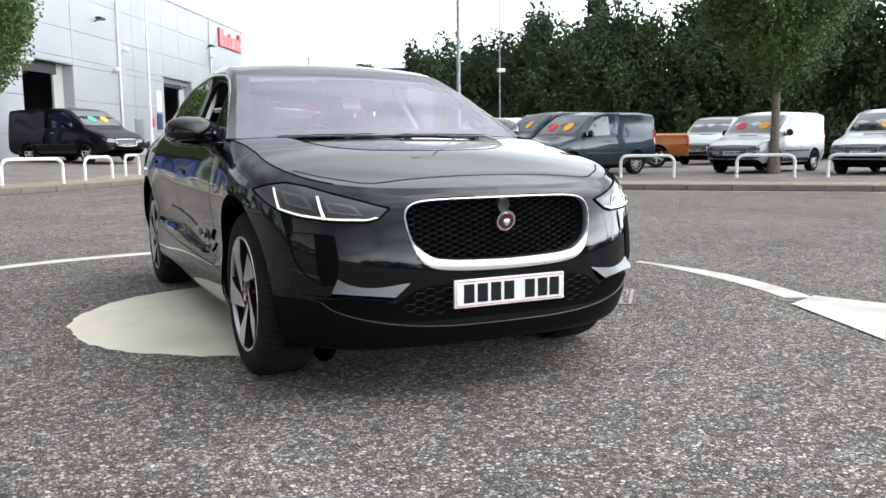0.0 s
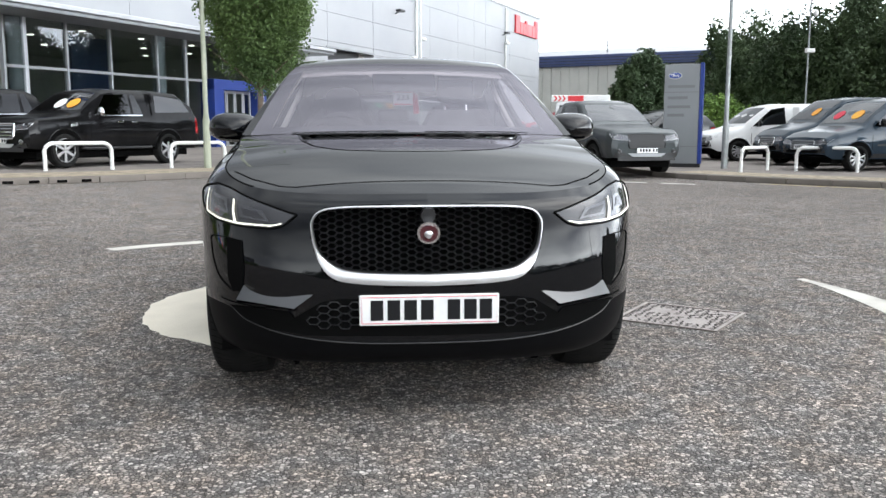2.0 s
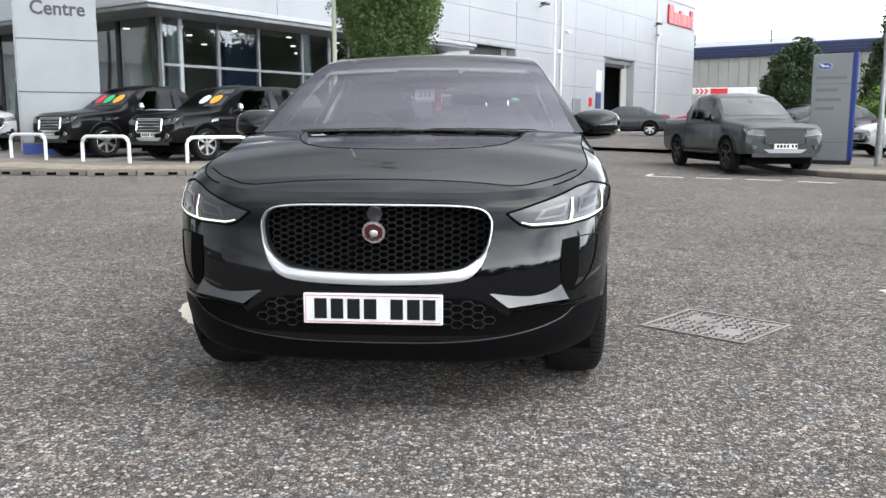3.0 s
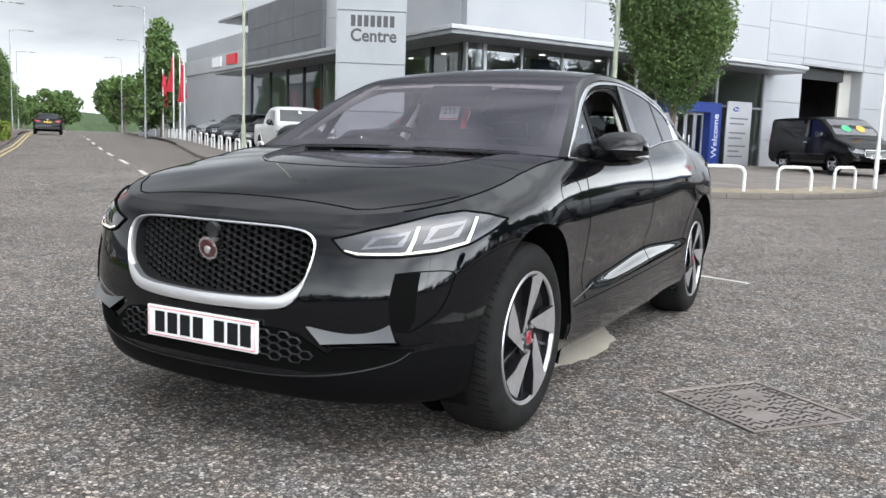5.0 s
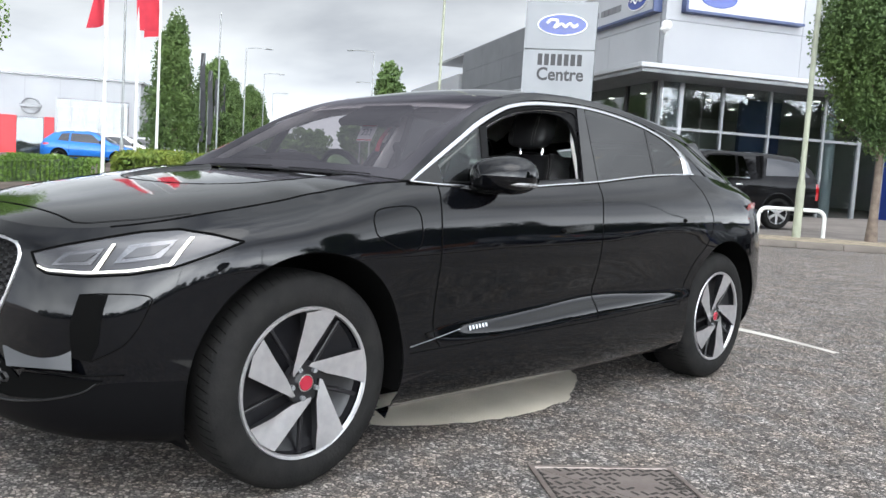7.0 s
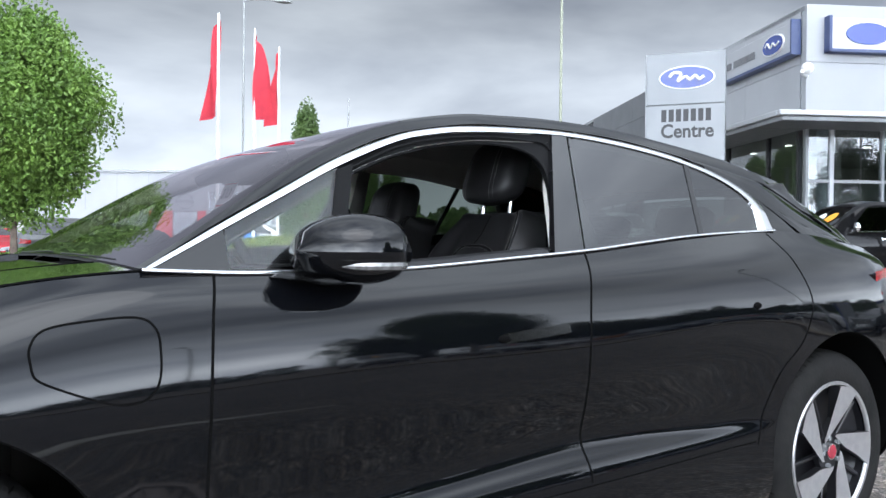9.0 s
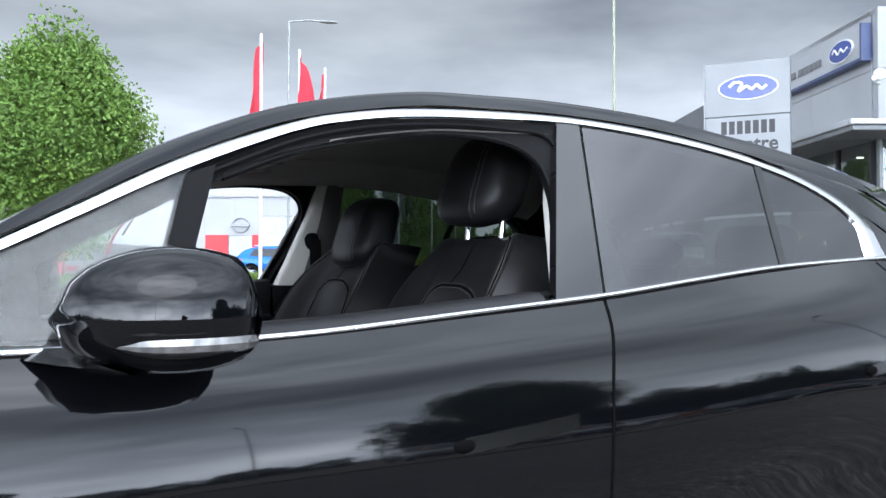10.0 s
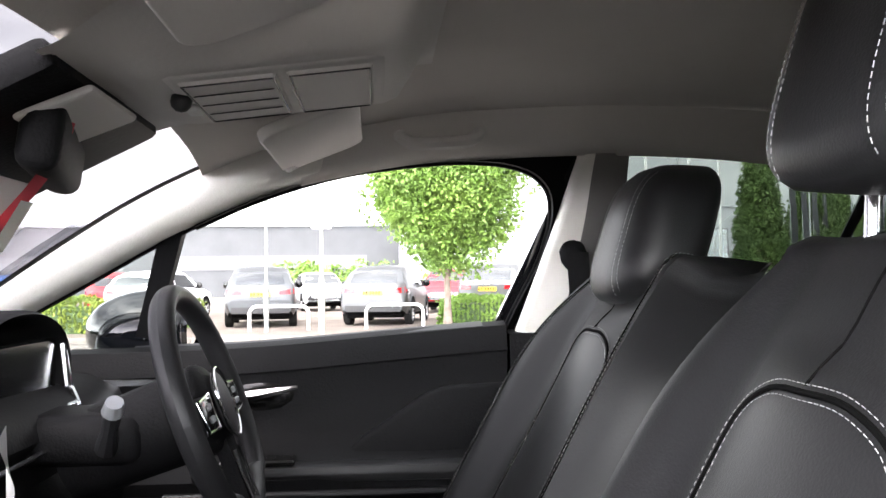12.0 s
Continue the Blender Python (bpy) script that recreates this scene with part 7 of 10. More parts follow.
for k in range(9):
    a = (-12.0 - 5.3 * k, 10.0 + 3.95 * k)
    line_strip(a, (a[0] - 2.6, a[1] + 1.95), 0.12, "road_paint", "centre_dash", "worn white centre line dash", "centre line dashes")
line_strip((-10.9, 9.2), (-12.0, 10.0), 0.12, "road_paint", "centre_dash", "worn white centre line dash", "centre line dashes")
for a, b in (((3.28, 14.55), (4.0, 14.3)), ((4.24, 14.27), (4.96, 14.1)), ((5.21, 14.04), (5.87, 13.8)), ((6.09, 13.52), (6.67, 13.1))):
    line_strip(a, b, 0.2, "road_paint", "give_way_dash", "white give-way dash across the side road", "give-way dashes")
line_strip((3.28, 14.55), (3.5, 15.3), 0.12, "road_paint", "side_road_line", "short white line at the side road")
for off in (0.30, 0.52):
    rows = along(KERB_C[:6], 1.6)
    pts = []
    for x, y, a in rows:
        nx, ny = -math.sin(a), math.cos(a)
        pts.append([Vector((x + nx * (off + w), y + ny * (off + w), ground_z(x + nx * off, y + ny * off) + 0.006)) for w in (0, 0.09)])
    bm = grid_bm(pts)
    bm.normal_update()
    for f in bm.faces:
        if f.normal.z < 0:
            f.normal_flip()
    solid("yellow_line", bm, M["yellow_paint"], "double yellow line along the kerb", "road marking", "double yellow lines", "structure")
for pts_src, o in ((KERB_A[4:11], -0.0), (KERB_B[3:7], 0.0)):
    rows = along(pts_src, 1.2)
    pts = []
    for x, y, a in rows:
        nx, ny = -math.sin(a), math.cos(a)
        s = 0.35 if pts_src[0][0] < 0 else -0.5
        pts.append([Vector((x + nx * (s + w), y + ny * (s + w), ground_z(x, y) + 0.006)) for w in (0, 0.10)])
    bm = grid_bm(pts)
    bm.normal_update()
    for f in bm.faces:
        if f.normal.z < 0:
            f.normal_flip()
    solid("yellow_line", bm, M["yellow_paint"], "faded yellow line beside the kerb", "road marking", "kerb lines", "structure")


# ---- hoop barriers ----
def hoop_mesh(w, h=0.58):
    pts = [(-w / 2, 0, -0.05), (-w / 2, 0, h - 0.18)]
    pts += [(-w / 2 + 0.18 - 0.18 * math.cos(a), 0, h - 0.18 + 0.18 * math.sin(a)) for a in np.linspace(0.25, math.pi / 2, 6)]
    pts += [(-p[0], 0, p[2]) for p in pts[::-1]]
    return finish(tube_bm(pts, 0.042, 10), "hoop_barrier", M["white_paint"])


HOOP = hoop_mesh(1.38)


def hoop(a, b, up=0.12):
    a, b = Vector((*a, 0)), Vector((*b, 0))
    w = (b - a).length
    ob = new("hoop_barrier", HOOP if abs(w - 1.38) < 0.25 else hoop_mesh(w))
    c = (a + b) / 2
    ob.matrix_basis = pose(c.x, c.y, ground_z(c.x, c.y) + up, 0, 0, math.degrees(math.atan2(b.y - a.y, b.x - a.x)))
    tagged(ob, "white painted steel hoop barrier at the forecourt edge", "barrier", "hoop barriers")


for a, b in (((-2.35, 17.15), (-1.02, 17.75)), ((-0.5, 19.2), (0.2, 19.95)), ((0.65, 21.2), (1.1, 22.0)), ((-4.72, 16.02), (-3.5, 17.0)), ((-6.95, 14.67), (-5.78, 15.42)), ((-9.48, 14.75), (-8.1, 14.3)),
             ((-11.7, 15.6), (-10.5, 15.0)), ((-13.4, 16.2), (-12.4, 15.9)), ((8.86, 15.75), (9.95, 16.6)), ((10.55, 16.15), (11.53, 15.4)), ((12.5, 14.5), (13.55, 13.5)), ((14.6, 12.42), (15.6, 11.4)), ((16.15, 11.0), (17.0, 9.7))):
    hoop(a, b)
for x, y, a in along([(-15, 17.6), (-20, 21.6), (-30, 29.6), (-44, 40.6)], 2.3):
    hoop((x - 0.45 * math.cos(a), y - 0.45 * math.sin(a)), (x + 0.45 * math.cos(a), y + 0.45 * math.sin(a)))
for a, b in (((-18.9, -3.9), (-19.0, -2.6)), ((-19.5, 1.2), (-19.4, 2.5)), ((-19.3, -1.5), (-19.4, -0.3))):
    hoop(a, b)


# ---- lamp posts, flag poles ----
def lamp_post(at, h, name, label, material, arm=None, base_r=0.085, up=0.12):
    root = thing(name, label, "lamp post", at=(at[0], at[1], ground_z(*at) + up))
    part("pole", tube_bm([(0, 0, -0.1), (0, 0, 1.1), (0, 0, 1.25), (0, 0, h)], [base_r, base_r, base_r * 0.68, base_r * 0.5], 14), M[material], root)
    part("access_door", box_bm((-0.03, -base_r - 0.004, 0.35), (0.03, -base_r + 0.02, 0.9), 0.004), M[material], root)
    if arm:
        ax, ay = arm
        part("arm", tube_bm([(0, 0, h - 0.02), (ax * 0.5, ay * 0.5, h + 0.05), (ax, ay, h + 0.06)], 0.028, 8), M[material], root)
        d = Vector((ax, ay, 0)).normalized()
        bm = ball_bm((0, 0, 0), 0.3, scale=(1.0, 0.36, 0.18), seg=14)
        bm.transform(Matrix.Translation(Vector((ax, ay, h + 0.04)) + d * 0.2) @ Matrix.Rotation(math.atan2(ay, ax), 4, "Z"))
        part("lantern", bm, M["galvanised"], root)
    return root


lamp_post((-3.85, 16.2), 9.0, "lamp_post", "tall lamp post with flaking pale green paint", "pale_green_paint", (0.9, -0.5))
lamp_post((9.3, 17.7), 9.0, "lamp_post", "tall grey steel lamp post on the verge", "galvanised", (-0.8, -0.6))
post = lamp_post((23.9, 40.7), 9.8, "camera_post", "tall grey post carrying a camera and a box", "galvanised", base_r=0.075)
part("camera", ball_bm((0.25, -0.1, 7.2), 0.14, scale=(1, 1, 1.3), seg=12), M["white_paint"], post)
part("box", box_bm((-0.22, -0.2, 5.1), (0.28, 0.0, 5.32), 0.02), M["white_paint"], post)
lamp_post((-16.94, 18.37), 10.5, "lamp_post", "slim pale green lamp post", "pale_green_paint", (0.8, -0.4), 0.075)
for at, ar in (((-38.8, 34.1), (-1.1, -0.75)), ((-55, 48.2), (-1.1, -0.75)), ((-72, 61), (-1.1, -0.75)), ((-34.4, 20.4), None), ((-46, 29.2), (0.75, 1.0)), ((-60, 39.9), (0.75, 1.0)), ((-78, 53), (0.75, 1.0))):
    lamp_post(at, 7.8, "street_lamp", "grey street lamp beside the road", "galvanised", ar, 0.07)
post = lamp_post((-17.9, 0.2), 2.32, "traffic_post", "short pale green post with a small sign frame", "pale_green_paint", base_r=0.075)
part("sign_frame", box_bm((-0.03, -0.22, 2.32), (0.03, 0.22, 2.40), 0.01), M["white_paint"], post)
part("sign_board", box_bm((-0.012, -0.20, 2.42), (0.012, 0.20, 2.72), 0.006), M["notice_pink"], post, "faded pink notice")
part("sign_bar", box_bm((-0.02, -0.2, 2.74), (0.02, 0.2, 2.78), 0.004), M["white_paint"], post)
lamp_post((-18.6, -1.1), 5.8, "street_lamp", "slim grey lamp column by the hedge", "galvanised", None, 0.055)
lamp_post((-22.4, 10.05), 8.3, "street_lamp", "grey street lamp between the flags", "galvanised", (0.35, 0.95), 0.06)
lamp_post((1.57, 22.6), 7.0, "flag_pole", "white flag pole at the kerb", "white_paint", base_r=0.055)
lamp_post((27, 9.5), 8.0, "street_lamp", "grey street lamp beyond the vans", "galvanised", (-1.2, -0.6), 0.08)
lamp_post((16, -6.5), 7.0, "street_lamp", "grey street lamp by the far verge", "galvanised", (-1.1, 0.4), 0.075)


def flag(at, h, side, name="flag", label="drooping red flag on a white pole", material="flag_red", length=2.3, width=0.42, seed=1):
    root = thing(name, label, "flag", "dealership flags", at=(at[0], at[1], ground_z(*at) + 0.12))
    part("pole", tube_bm([(0, 0, -0.1), (0, 0, h)], [0.05, 0.035], 10), M["white_paint"], root)
    rows = []
    for i in range(15):
        t = i / 14
        row = []
        for j in range(7):
            s = j / 6
            wv = width * (0.25 + 0.75 * t ** 0.8) * s * side
            row.append(Vector((wv * 0.75, wv * 0.66 + 0.07 * math.sin(5 * s + 4 * t + seed), h - 0.15 - length * t - 0.35 * s * (1 - t) - 0.10 * s * t * (seed % 2))))
        rows.append(row)
    rows2 = [[p + Vector((0.004, -0.004, 0)) for p in r] for r in rows]
    bm = grid_bm(rows)
    part("cloth", bm, M[material], root)
    return root


flag((-19.05, 8.0), 6.9, -1, seed=1, length=2.6, width=0.5)
flag((-21.4, 10.0), 7.2, 1, seed=2, length=2.6, width=0.7)
flag((-23.2, 11.6), 7.2, -1, seed=3, length=2.4, width=0.5)
for k, (x, y) in enumerate(((-34, 32.6), (-36.5, 34.7), (-39, 36.6), (-42.5, 39.0), (-47, 42.5), (-50, 44.8), (-53, 47.5))):
    flag((x, y), 4.6 + 0.4 * (k % 3), 1 if k % 2 else -1, seed=k, length=2.3, width=0.42)


def feather(at, h, material="flag_black", label="tall dark feather flag"):
    root = thing("feather_flag", label, "flag", "feather flags", at=(at[0], at[1], ground_z(*at) + 0.12))
    part("pole", tube_bm([(0, 0, 0), (0, 0, h * 0.8), (0.15, 0.1, h)], [0.03, 0.02, 0.012], 8), M["galvanised"], root)
    rows = [[Vector((w * 0.30 * (0.25 + 0.75 * math.sin(math.pi * (0.12 + 0.75 * t))) * 0.8, w * 0.30 * 0.6 + 0.05 * math.sin(6 * t), h * (0.25 + 0.75 * t))) for w in (0, 0.5, 1)] for t in np.linspace(0, 1, 12)]
    part("cloth", grid_bm(rows), M[material], root)


for at, h in (((-36.5, 20.6), 6.0), ((-39, 22.5), 5.4), ((-41.5, 24.4), 5.2), ((-44.5, 26.6), 5.2)):
    feather(at, h)
feather((-48, 44.5), 7.5, "white_paint", "tall white feather banner")


# ---- totem signs ----
def bars(parent, name, rows, material, y, size):
    """Unreadable writing as plain bars; rows of (x0, x1, z)."""
    for x0, x1, z in rows:
        part(name, box_bm((x0, y - 0.006, z - size / 2), (x1, y, z + size / 2)), M[material], parent)


def oval_badge(parent, cx, cz, a, b, y):
    pts = [(cx + a * math.cos(t), cz + b * math.sin(t)) for t in np.linspace(0, math.tau, 41)[:-1]]
    pts2 = [(cx + a * 0.95 * math.cos(t), cz + b * 0.91 * math.sin(t)) for t in np.linspace(0, math.tau, 41)[:-1]]
    rim = part("badge_rim", prism_bm(pts, y - 0.02, y, "y"), M["white_ink"], parent)
    part("badge_face", prism_bm(pts2, y - 0.026, y - 0.018, "y"), M["logo_blue"], rim, "blue oval badge")
    # plain flowing shape in place of lettering
    sw = spline([(-0.62, 0.1), (-0.45, 0.42), (-0.2, 0.3), (-0.32, -0.3), (-0.05, 0.05), (0.12, -0.2), (0.3, 0.1), (0.45, -0.2), (0.62, 0.05)], 40)
    part("badge_swash", tube_bm([(cx + p[0] * a, y - 0.028, cz + p[1] * b) for p in sw], 0.035 * b / 0.25, 6), M["white_ink"], rim)


sx0, sy0, sx1, sy1 = -12.34, 17.11, -10.68, 18.17
ang = math.degrees(math.atan2(sy1 - sy0, sx1 - sx0))
gz = ground_z((sx0 + sx1) / 2, (sy0 + sy1) / 2) + 0.12
totem = thing("totem_sign", "tall silver dealership totem with a blue oval badge", "sign", at=((sx0 + sx1) / 2, (sy0 + sy1) / 2, gz), rz=ang)
TW = math.hypot(sx1 - sx0, sy1 - sy0) / 2
TOTEM_TOP = 6.15 - gz
zs = [0.30, 1.62, 2.98, 4.46, TOTEM_TOP]
for z0, z1 in zip(zs, zs[1:]):
    part("panel", box_bm((-TW, 0.0, z0 + 0.008), (TW, 0.34, z1 - 0.008), 0.012), M["sign_silver"], totem)
part("core", box_bm((-TW + 0.02, 0.03, 0.0), (TW - 0.02, 0.31, TOTEM_TOP - 0.03)), M["grey_ink"], totem)
part("edge_strip", box_bm((-TW - 0.03, -0.01, 0.1), (-TW + 0.0, 0.35, TOTEM_TOP), 0.004), M["grey_metal"], totem)
part("base_band", box_bm((-TW, -0.004, 0.02), (TW, 0.344, 0.28), 0.006), M["portal_blue"], totem)
oval_badge(totem, 0.03, (zs[3] + zs[4]) / 2 + 0.02, 0.70, 0.30, 0.0)
bm = text_bm("Centre", 0.50, 0.002, 0.012)
bm.transform(Matrix.Translation((0.05, -0.004, zs[3] - 0.70)) @ Matrix.Rotation(math.pi / 2, 4, "X") @ Matrix.Diagonal((0.92, 1, 1, 1)))
part("lettering", bm, M["sign_ink"], totem, "dark grey word")
for k in range(7):
    part("name_bar", box_bm((-0.60 + 0.185 * k, -0.006, zs[3] - 0.44), (-0.60 + 0.185 * k + 0.13, 0.0, zs[3] - 0.12)), M["sign_ink"], totem)

t2 = thing("totem_sign", "grey directory totem with a blue edge on the verge", "sign", at=(8.35, 18.35, ground_z(8.35, 18.35) + 0.12), rz=-28)
part("panel", box_bm((-0.50, 0.0, 0.10), (0.42, 0.2, 2.75), 0.01), M["sign_silver"], t2)
part("edge", box_bm((0.425, -0.01, 0.10), (0.52, 0.21, 2.78), 0.01), M["portal_blue"], t2)
part("foot", box_bm((-0.48, 0.02, 0.0), (0.50, 0.18, 0.1)), M["satin_black"], t2)
oval_badge(t2, -0.22, 2.45, 0.17, 0.085, 0.0)
bars(t2, "text_bar", [(-0.4, 0.3, 2.16), (-0.4, 0.12, 1.86), (-0.4, 0.2, 1.62), (-0.4, 0.05, 1.40)], "grey_ink", 0.0, 0.075)
part("divider", box_bm((-0.5, -0.004, 2.0), (0.42, 0.0, 2.02)), M["grey_ink"], t2)
part("divider", box_bm((-0.5, -0.004, 0.55), (0.42, 0.0, 0.565)), M["grey_ink"], t2)

# ---- dealership building: local x along the front, local y into the building ----
FX, FY = -19.2 * 0.866, 19.2 * 0.5
shop = thing("dealership", "white and silver clad car showroom and workshop with full-height glazing", "building", at=(FX, FY, 0), rz=60)
Z0 = 0.1


def wall_panels(x0, x1, z0, z1, y, name, material, dx=6.0, dz=1.15, holes=(), thick=0.25):
    """Cladding as panels with recessed joints; holes as (x0, x1, z0, z1)."""
    nx, nz = max(1, round((x1 - x0) / dx)), max(1, round((z1 - z0) / dz))
    xs = sorted({round(x0 + (x1 - x0) * i / nx, 3) for i in range(nx + 1)} | {h for q in holes for h in q[:2]})
    zz = sorted({round(z0 + (z1 - z0) * i / nz, 3) for i in range(nz + 1)} | {h for q in holes for h in q[2:]})
    for a, b in zip(xs, xs[1:]):
        for c, d in zip(zz, zz[1:]):
            mx, mz = (a + b) / 2, (c + d) / 2
            if any(h[0] < mx < h[1] and h[2] < mz < h[3] for h in holes):
                continue
            part(name, box_bm((a + 0.008, y, c + 0.008), (b - 0.008, y + thick, d - 0.008)), M[material], shop)


D1, D2 = (29.7, 33.9, 0.0, 4.85), (44.4, 48.9, 0.0, 5.15)
wall_panels(27.4, 60, Z0, 9.6, 0.0, "cladding_panel", "cladding_white", 6.5, 1.6, (D1, D2))
part("wall_backing", box_bm((27.42, 0.26, Z0), (29.68, 0.3, 9.5)), M["joint"], shop)
part("wall_backing", box_bm((33.92, 0.26, Z0), (44.38, 0.3, 9.5)), M["joint"], shop)
part("wall_backing", box_bm((48.92, 0.26, Z0), (59.98, 0.3, 9.5)), M["joint"], shop)
part("wall_backing", box_bm((29.68, 0.26, 4.86), (48.92, 0.3, 9.5)), M["joint"], shop)
part("end_wall", box_bm((59.9, 0.0, Z0), (60.1, 24, 9.55)), M["cladding_white"], shop)
part("roof_edge", box_bm((27.3, -0.06, 9.6), (60.2, 0.35, 9.72), 0.01), M["grey_metal"], shop)
part("workshop_roof", box_bm((27.4, 0.3, 9.4), (60, 24, 9.55)), M["grey_metal"], shop)
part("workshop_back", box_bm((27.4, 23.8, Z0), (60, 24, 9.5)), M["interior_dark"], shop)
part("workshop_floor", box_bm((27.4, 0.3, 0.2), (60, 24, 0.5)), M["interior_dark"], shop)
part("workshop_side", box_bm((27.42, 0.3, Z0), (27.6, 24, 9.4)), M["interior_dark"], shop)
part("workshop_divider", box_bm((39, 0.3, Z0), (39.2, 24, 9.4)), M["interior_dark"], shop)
for h in (D1, D2):
    part("door_jamb", box_bm((h[1] - 0.02, 0.02, 0.3), (h[1] + 0.10, 0.55, h[3] + 0.05)), M["cladding_white"], shop)
    part("door_jamb", box_bm((h[1] - 0.85, 0.5, 0.3), (h[1], 0.6, h[3])), M["cladding_beige"], shop)
    part("door_head", box_bm((h[0] - 0.1, -0.02, h[3]), (h[1] + 0.12, 0.4, h[3] + 0.08)), M["grey_metal"], shop)
    part("roller_door", box_bm((h[0], 0.32, h[3] - 0.5), (h[1] - 0.9, 0.5, h[3])), M["satin_black"], shop)
    part("workshop_lamp", box_bm((h[0] + 0.6, 6, h[3] - 0.4), (h[0] + 1.9, 6.15, h[3] - 0.33)), M["lamp_glow"], shop)
for x in (38.6, 52.5):
    part("downpipe", tube_bm([(x, -0.08, 0.4), (x, -0.08, 9.5)], 0.06, 8), M["white_paint"], shop)
# red fascia name as plain upright bars
x = 54.4
for w, hgt in ((0.95, 1.25), (0.72, 0.85), (0.50, 0.85), (0.42, 1.05), (1.02, 0.85), (0.72, 0.85), (0.28, 1.25), (0.28, 1.25)):
    part("fascia_letter_bar", box_bm((x, -0.14, 8.05), (x + w - 0.06, -0.01, 8.05 + hgt), 0.02), M["sign_red"], shop, "red fascia letter as a plain bar")
    x += w
for x, z in ((36.2, 7.2), (52, 7.7), (66, 7)):
    if x < 60:
        part("floodlight", box_bm((x - 0.28, -0.5, z), (x + 0.28, -0.2, z + 0.12), 0.03), M["satin_black"], shop)
        part("floodlight_arm", tube_bm([(x, -0.02, z - 0.08), (x, -0.35, z + 0.04)], 0.03, 6), M["satin_black"], shop)
for x, z in ((38.0, 5.0), (39.1, 6.1), (52.4, 7.1)):
    part("wall_camera", box_bm((x - 0.22, -0.35, z - 0.08), (x + 0.22, -0.12, z + 0.09), 0.04), M["white_paint"], shop)
    part("camera_bracket", tube_bm([(x, -0.0, z), (x, -0.2, z)], 0.035, 6), M["white_paint"], shop)
for x0, x1, z0, z1, mt in ((43.2, 43.9, 3.1, 4.3, "white_paint"), (43.2, 43.9, 2.1, 3.0, "navy_trim"), (42.3, 42.7, 2.2, 2.7, "sign_red"), (40.2, 41.2, 1.6, 2.6, "grey_metal")):
    part("wall_notice", box_bm((x0, -0.05, z0), (x1, -0.005, z1), 0.01), M[mt], shop)

# showroom: glazed front, silver upper band, canopy
UP0, UP1 = 4.55, 7.65
wall_panels(13.0, 27.4, UP0, UP1, 0.0, "cladding_panel", "cladding_white", 4.8, 1.55)
part("upper_backing", box_bm((13.1, 0.26, UP0), (27.4, 0.3, UP1)), M["joint"], shop)
part("showroom_roof", box_bm((13.0, 0.1, 7.5), (27.4, 26, 7.62)), M["grey_metal"], shop)
part("canopy", box_bm((11.6, -1.45, 4.30), (27.9, 0.02, 4.46), 0.02), M["grey_metal"], shop, "thin grey metal canopy")
part("canopy", box_bm((11.6, 0.03, 4.30), (13.0, 22, 4.46), 0.02), M["grey_metal"], shop, "thin grey metal canopy")
part("canopy_edge", box_bm((11.5, -1.55, 4.42), (27.95, -1.40, 4.56), 0.02), M["cladding_silver"], shop)
part("canopy_edge", box_bm((11.5, -1.39, 4.42), (11.65, 22, 4.56), 0.02), M["cladding_silver"], shop)
part("showroom_floor", box_bm((13.05, 0.05, 0.2), (27.4, 26, 0.44)), M["shop_floor"], shop)
part("showroom_back", box_bm((13.05, 11, 0.4), (27.4, 11.2, 7.4)), M["shop_wall"], shop)
part("showroom_ceiling", box_bm((13.05, 0.3, 4.35), (27.4, 11, 4.5)), M["shop_wall"], shop)
part("showroom_side", box_bm((27.2, 0.2, 0.3), (27.4, 11, 7.4)), M["shop_wall"], shop)
for i in range(5):
    for j in range(3):
        part("ceiling_spot", box_bm((14.5 + 2.6 * i, 1.4 + 2.4 * j, 4.32), (14.65 + 2.6 * i, 1.55 + 2.4 * j, 4.35)), M["lamp_glow"], shop)
mull = [13.05, 13.75, 15.2, 16.9, 18.95, 20.35, 21.4, 24.60, 27.35]
for x in mull:
    wd = 0.038 if x not in (13.75, 20.35) else 0.06
    part("mullion", box_bm((x - wd, -0.03, 0.35), (x + wd, 0.12, 4.36), 0.006), M["grey_metal"] if x not in (13.75,) else M["cladding_silver"], shop)
for a, b in zip(mull, mull[1:]):
    if a == 21.4:
        continue
    zt = 2.92
    part("transom", box_bm((a + 0.05, -0.02, zt - 0.04), (b - 0.05, 0.1, zt + 0.04)), M["grey_metal"], shop)
    for z0, z1 in ((0.45, zt - 0.04), (zt + 0.04, 4.33)):
        part("glass_pane", box_bm((a + 0.05, 0.03, z0), (b - 0.05, 0.05, z1)), M["shop_glass"], shop)
for xx in (19.6, 13.9):
    part("column", cyl_bm((xx, 0.55, 0.4), (xx, 0.55, 4.4), 0.24, seg=20), M["cladding_silver"], shop)
part("display_wall", box_bm((17.6, 2.5, 0.44), (19.2, 2.7, 4.3), 0.01), M["navy_trim"], shop)
part("display_wall", box_bm((15.4, 5, 0.44), (17.0, 5.2, 4.3), 0.01), M["shop_wall"], shop)
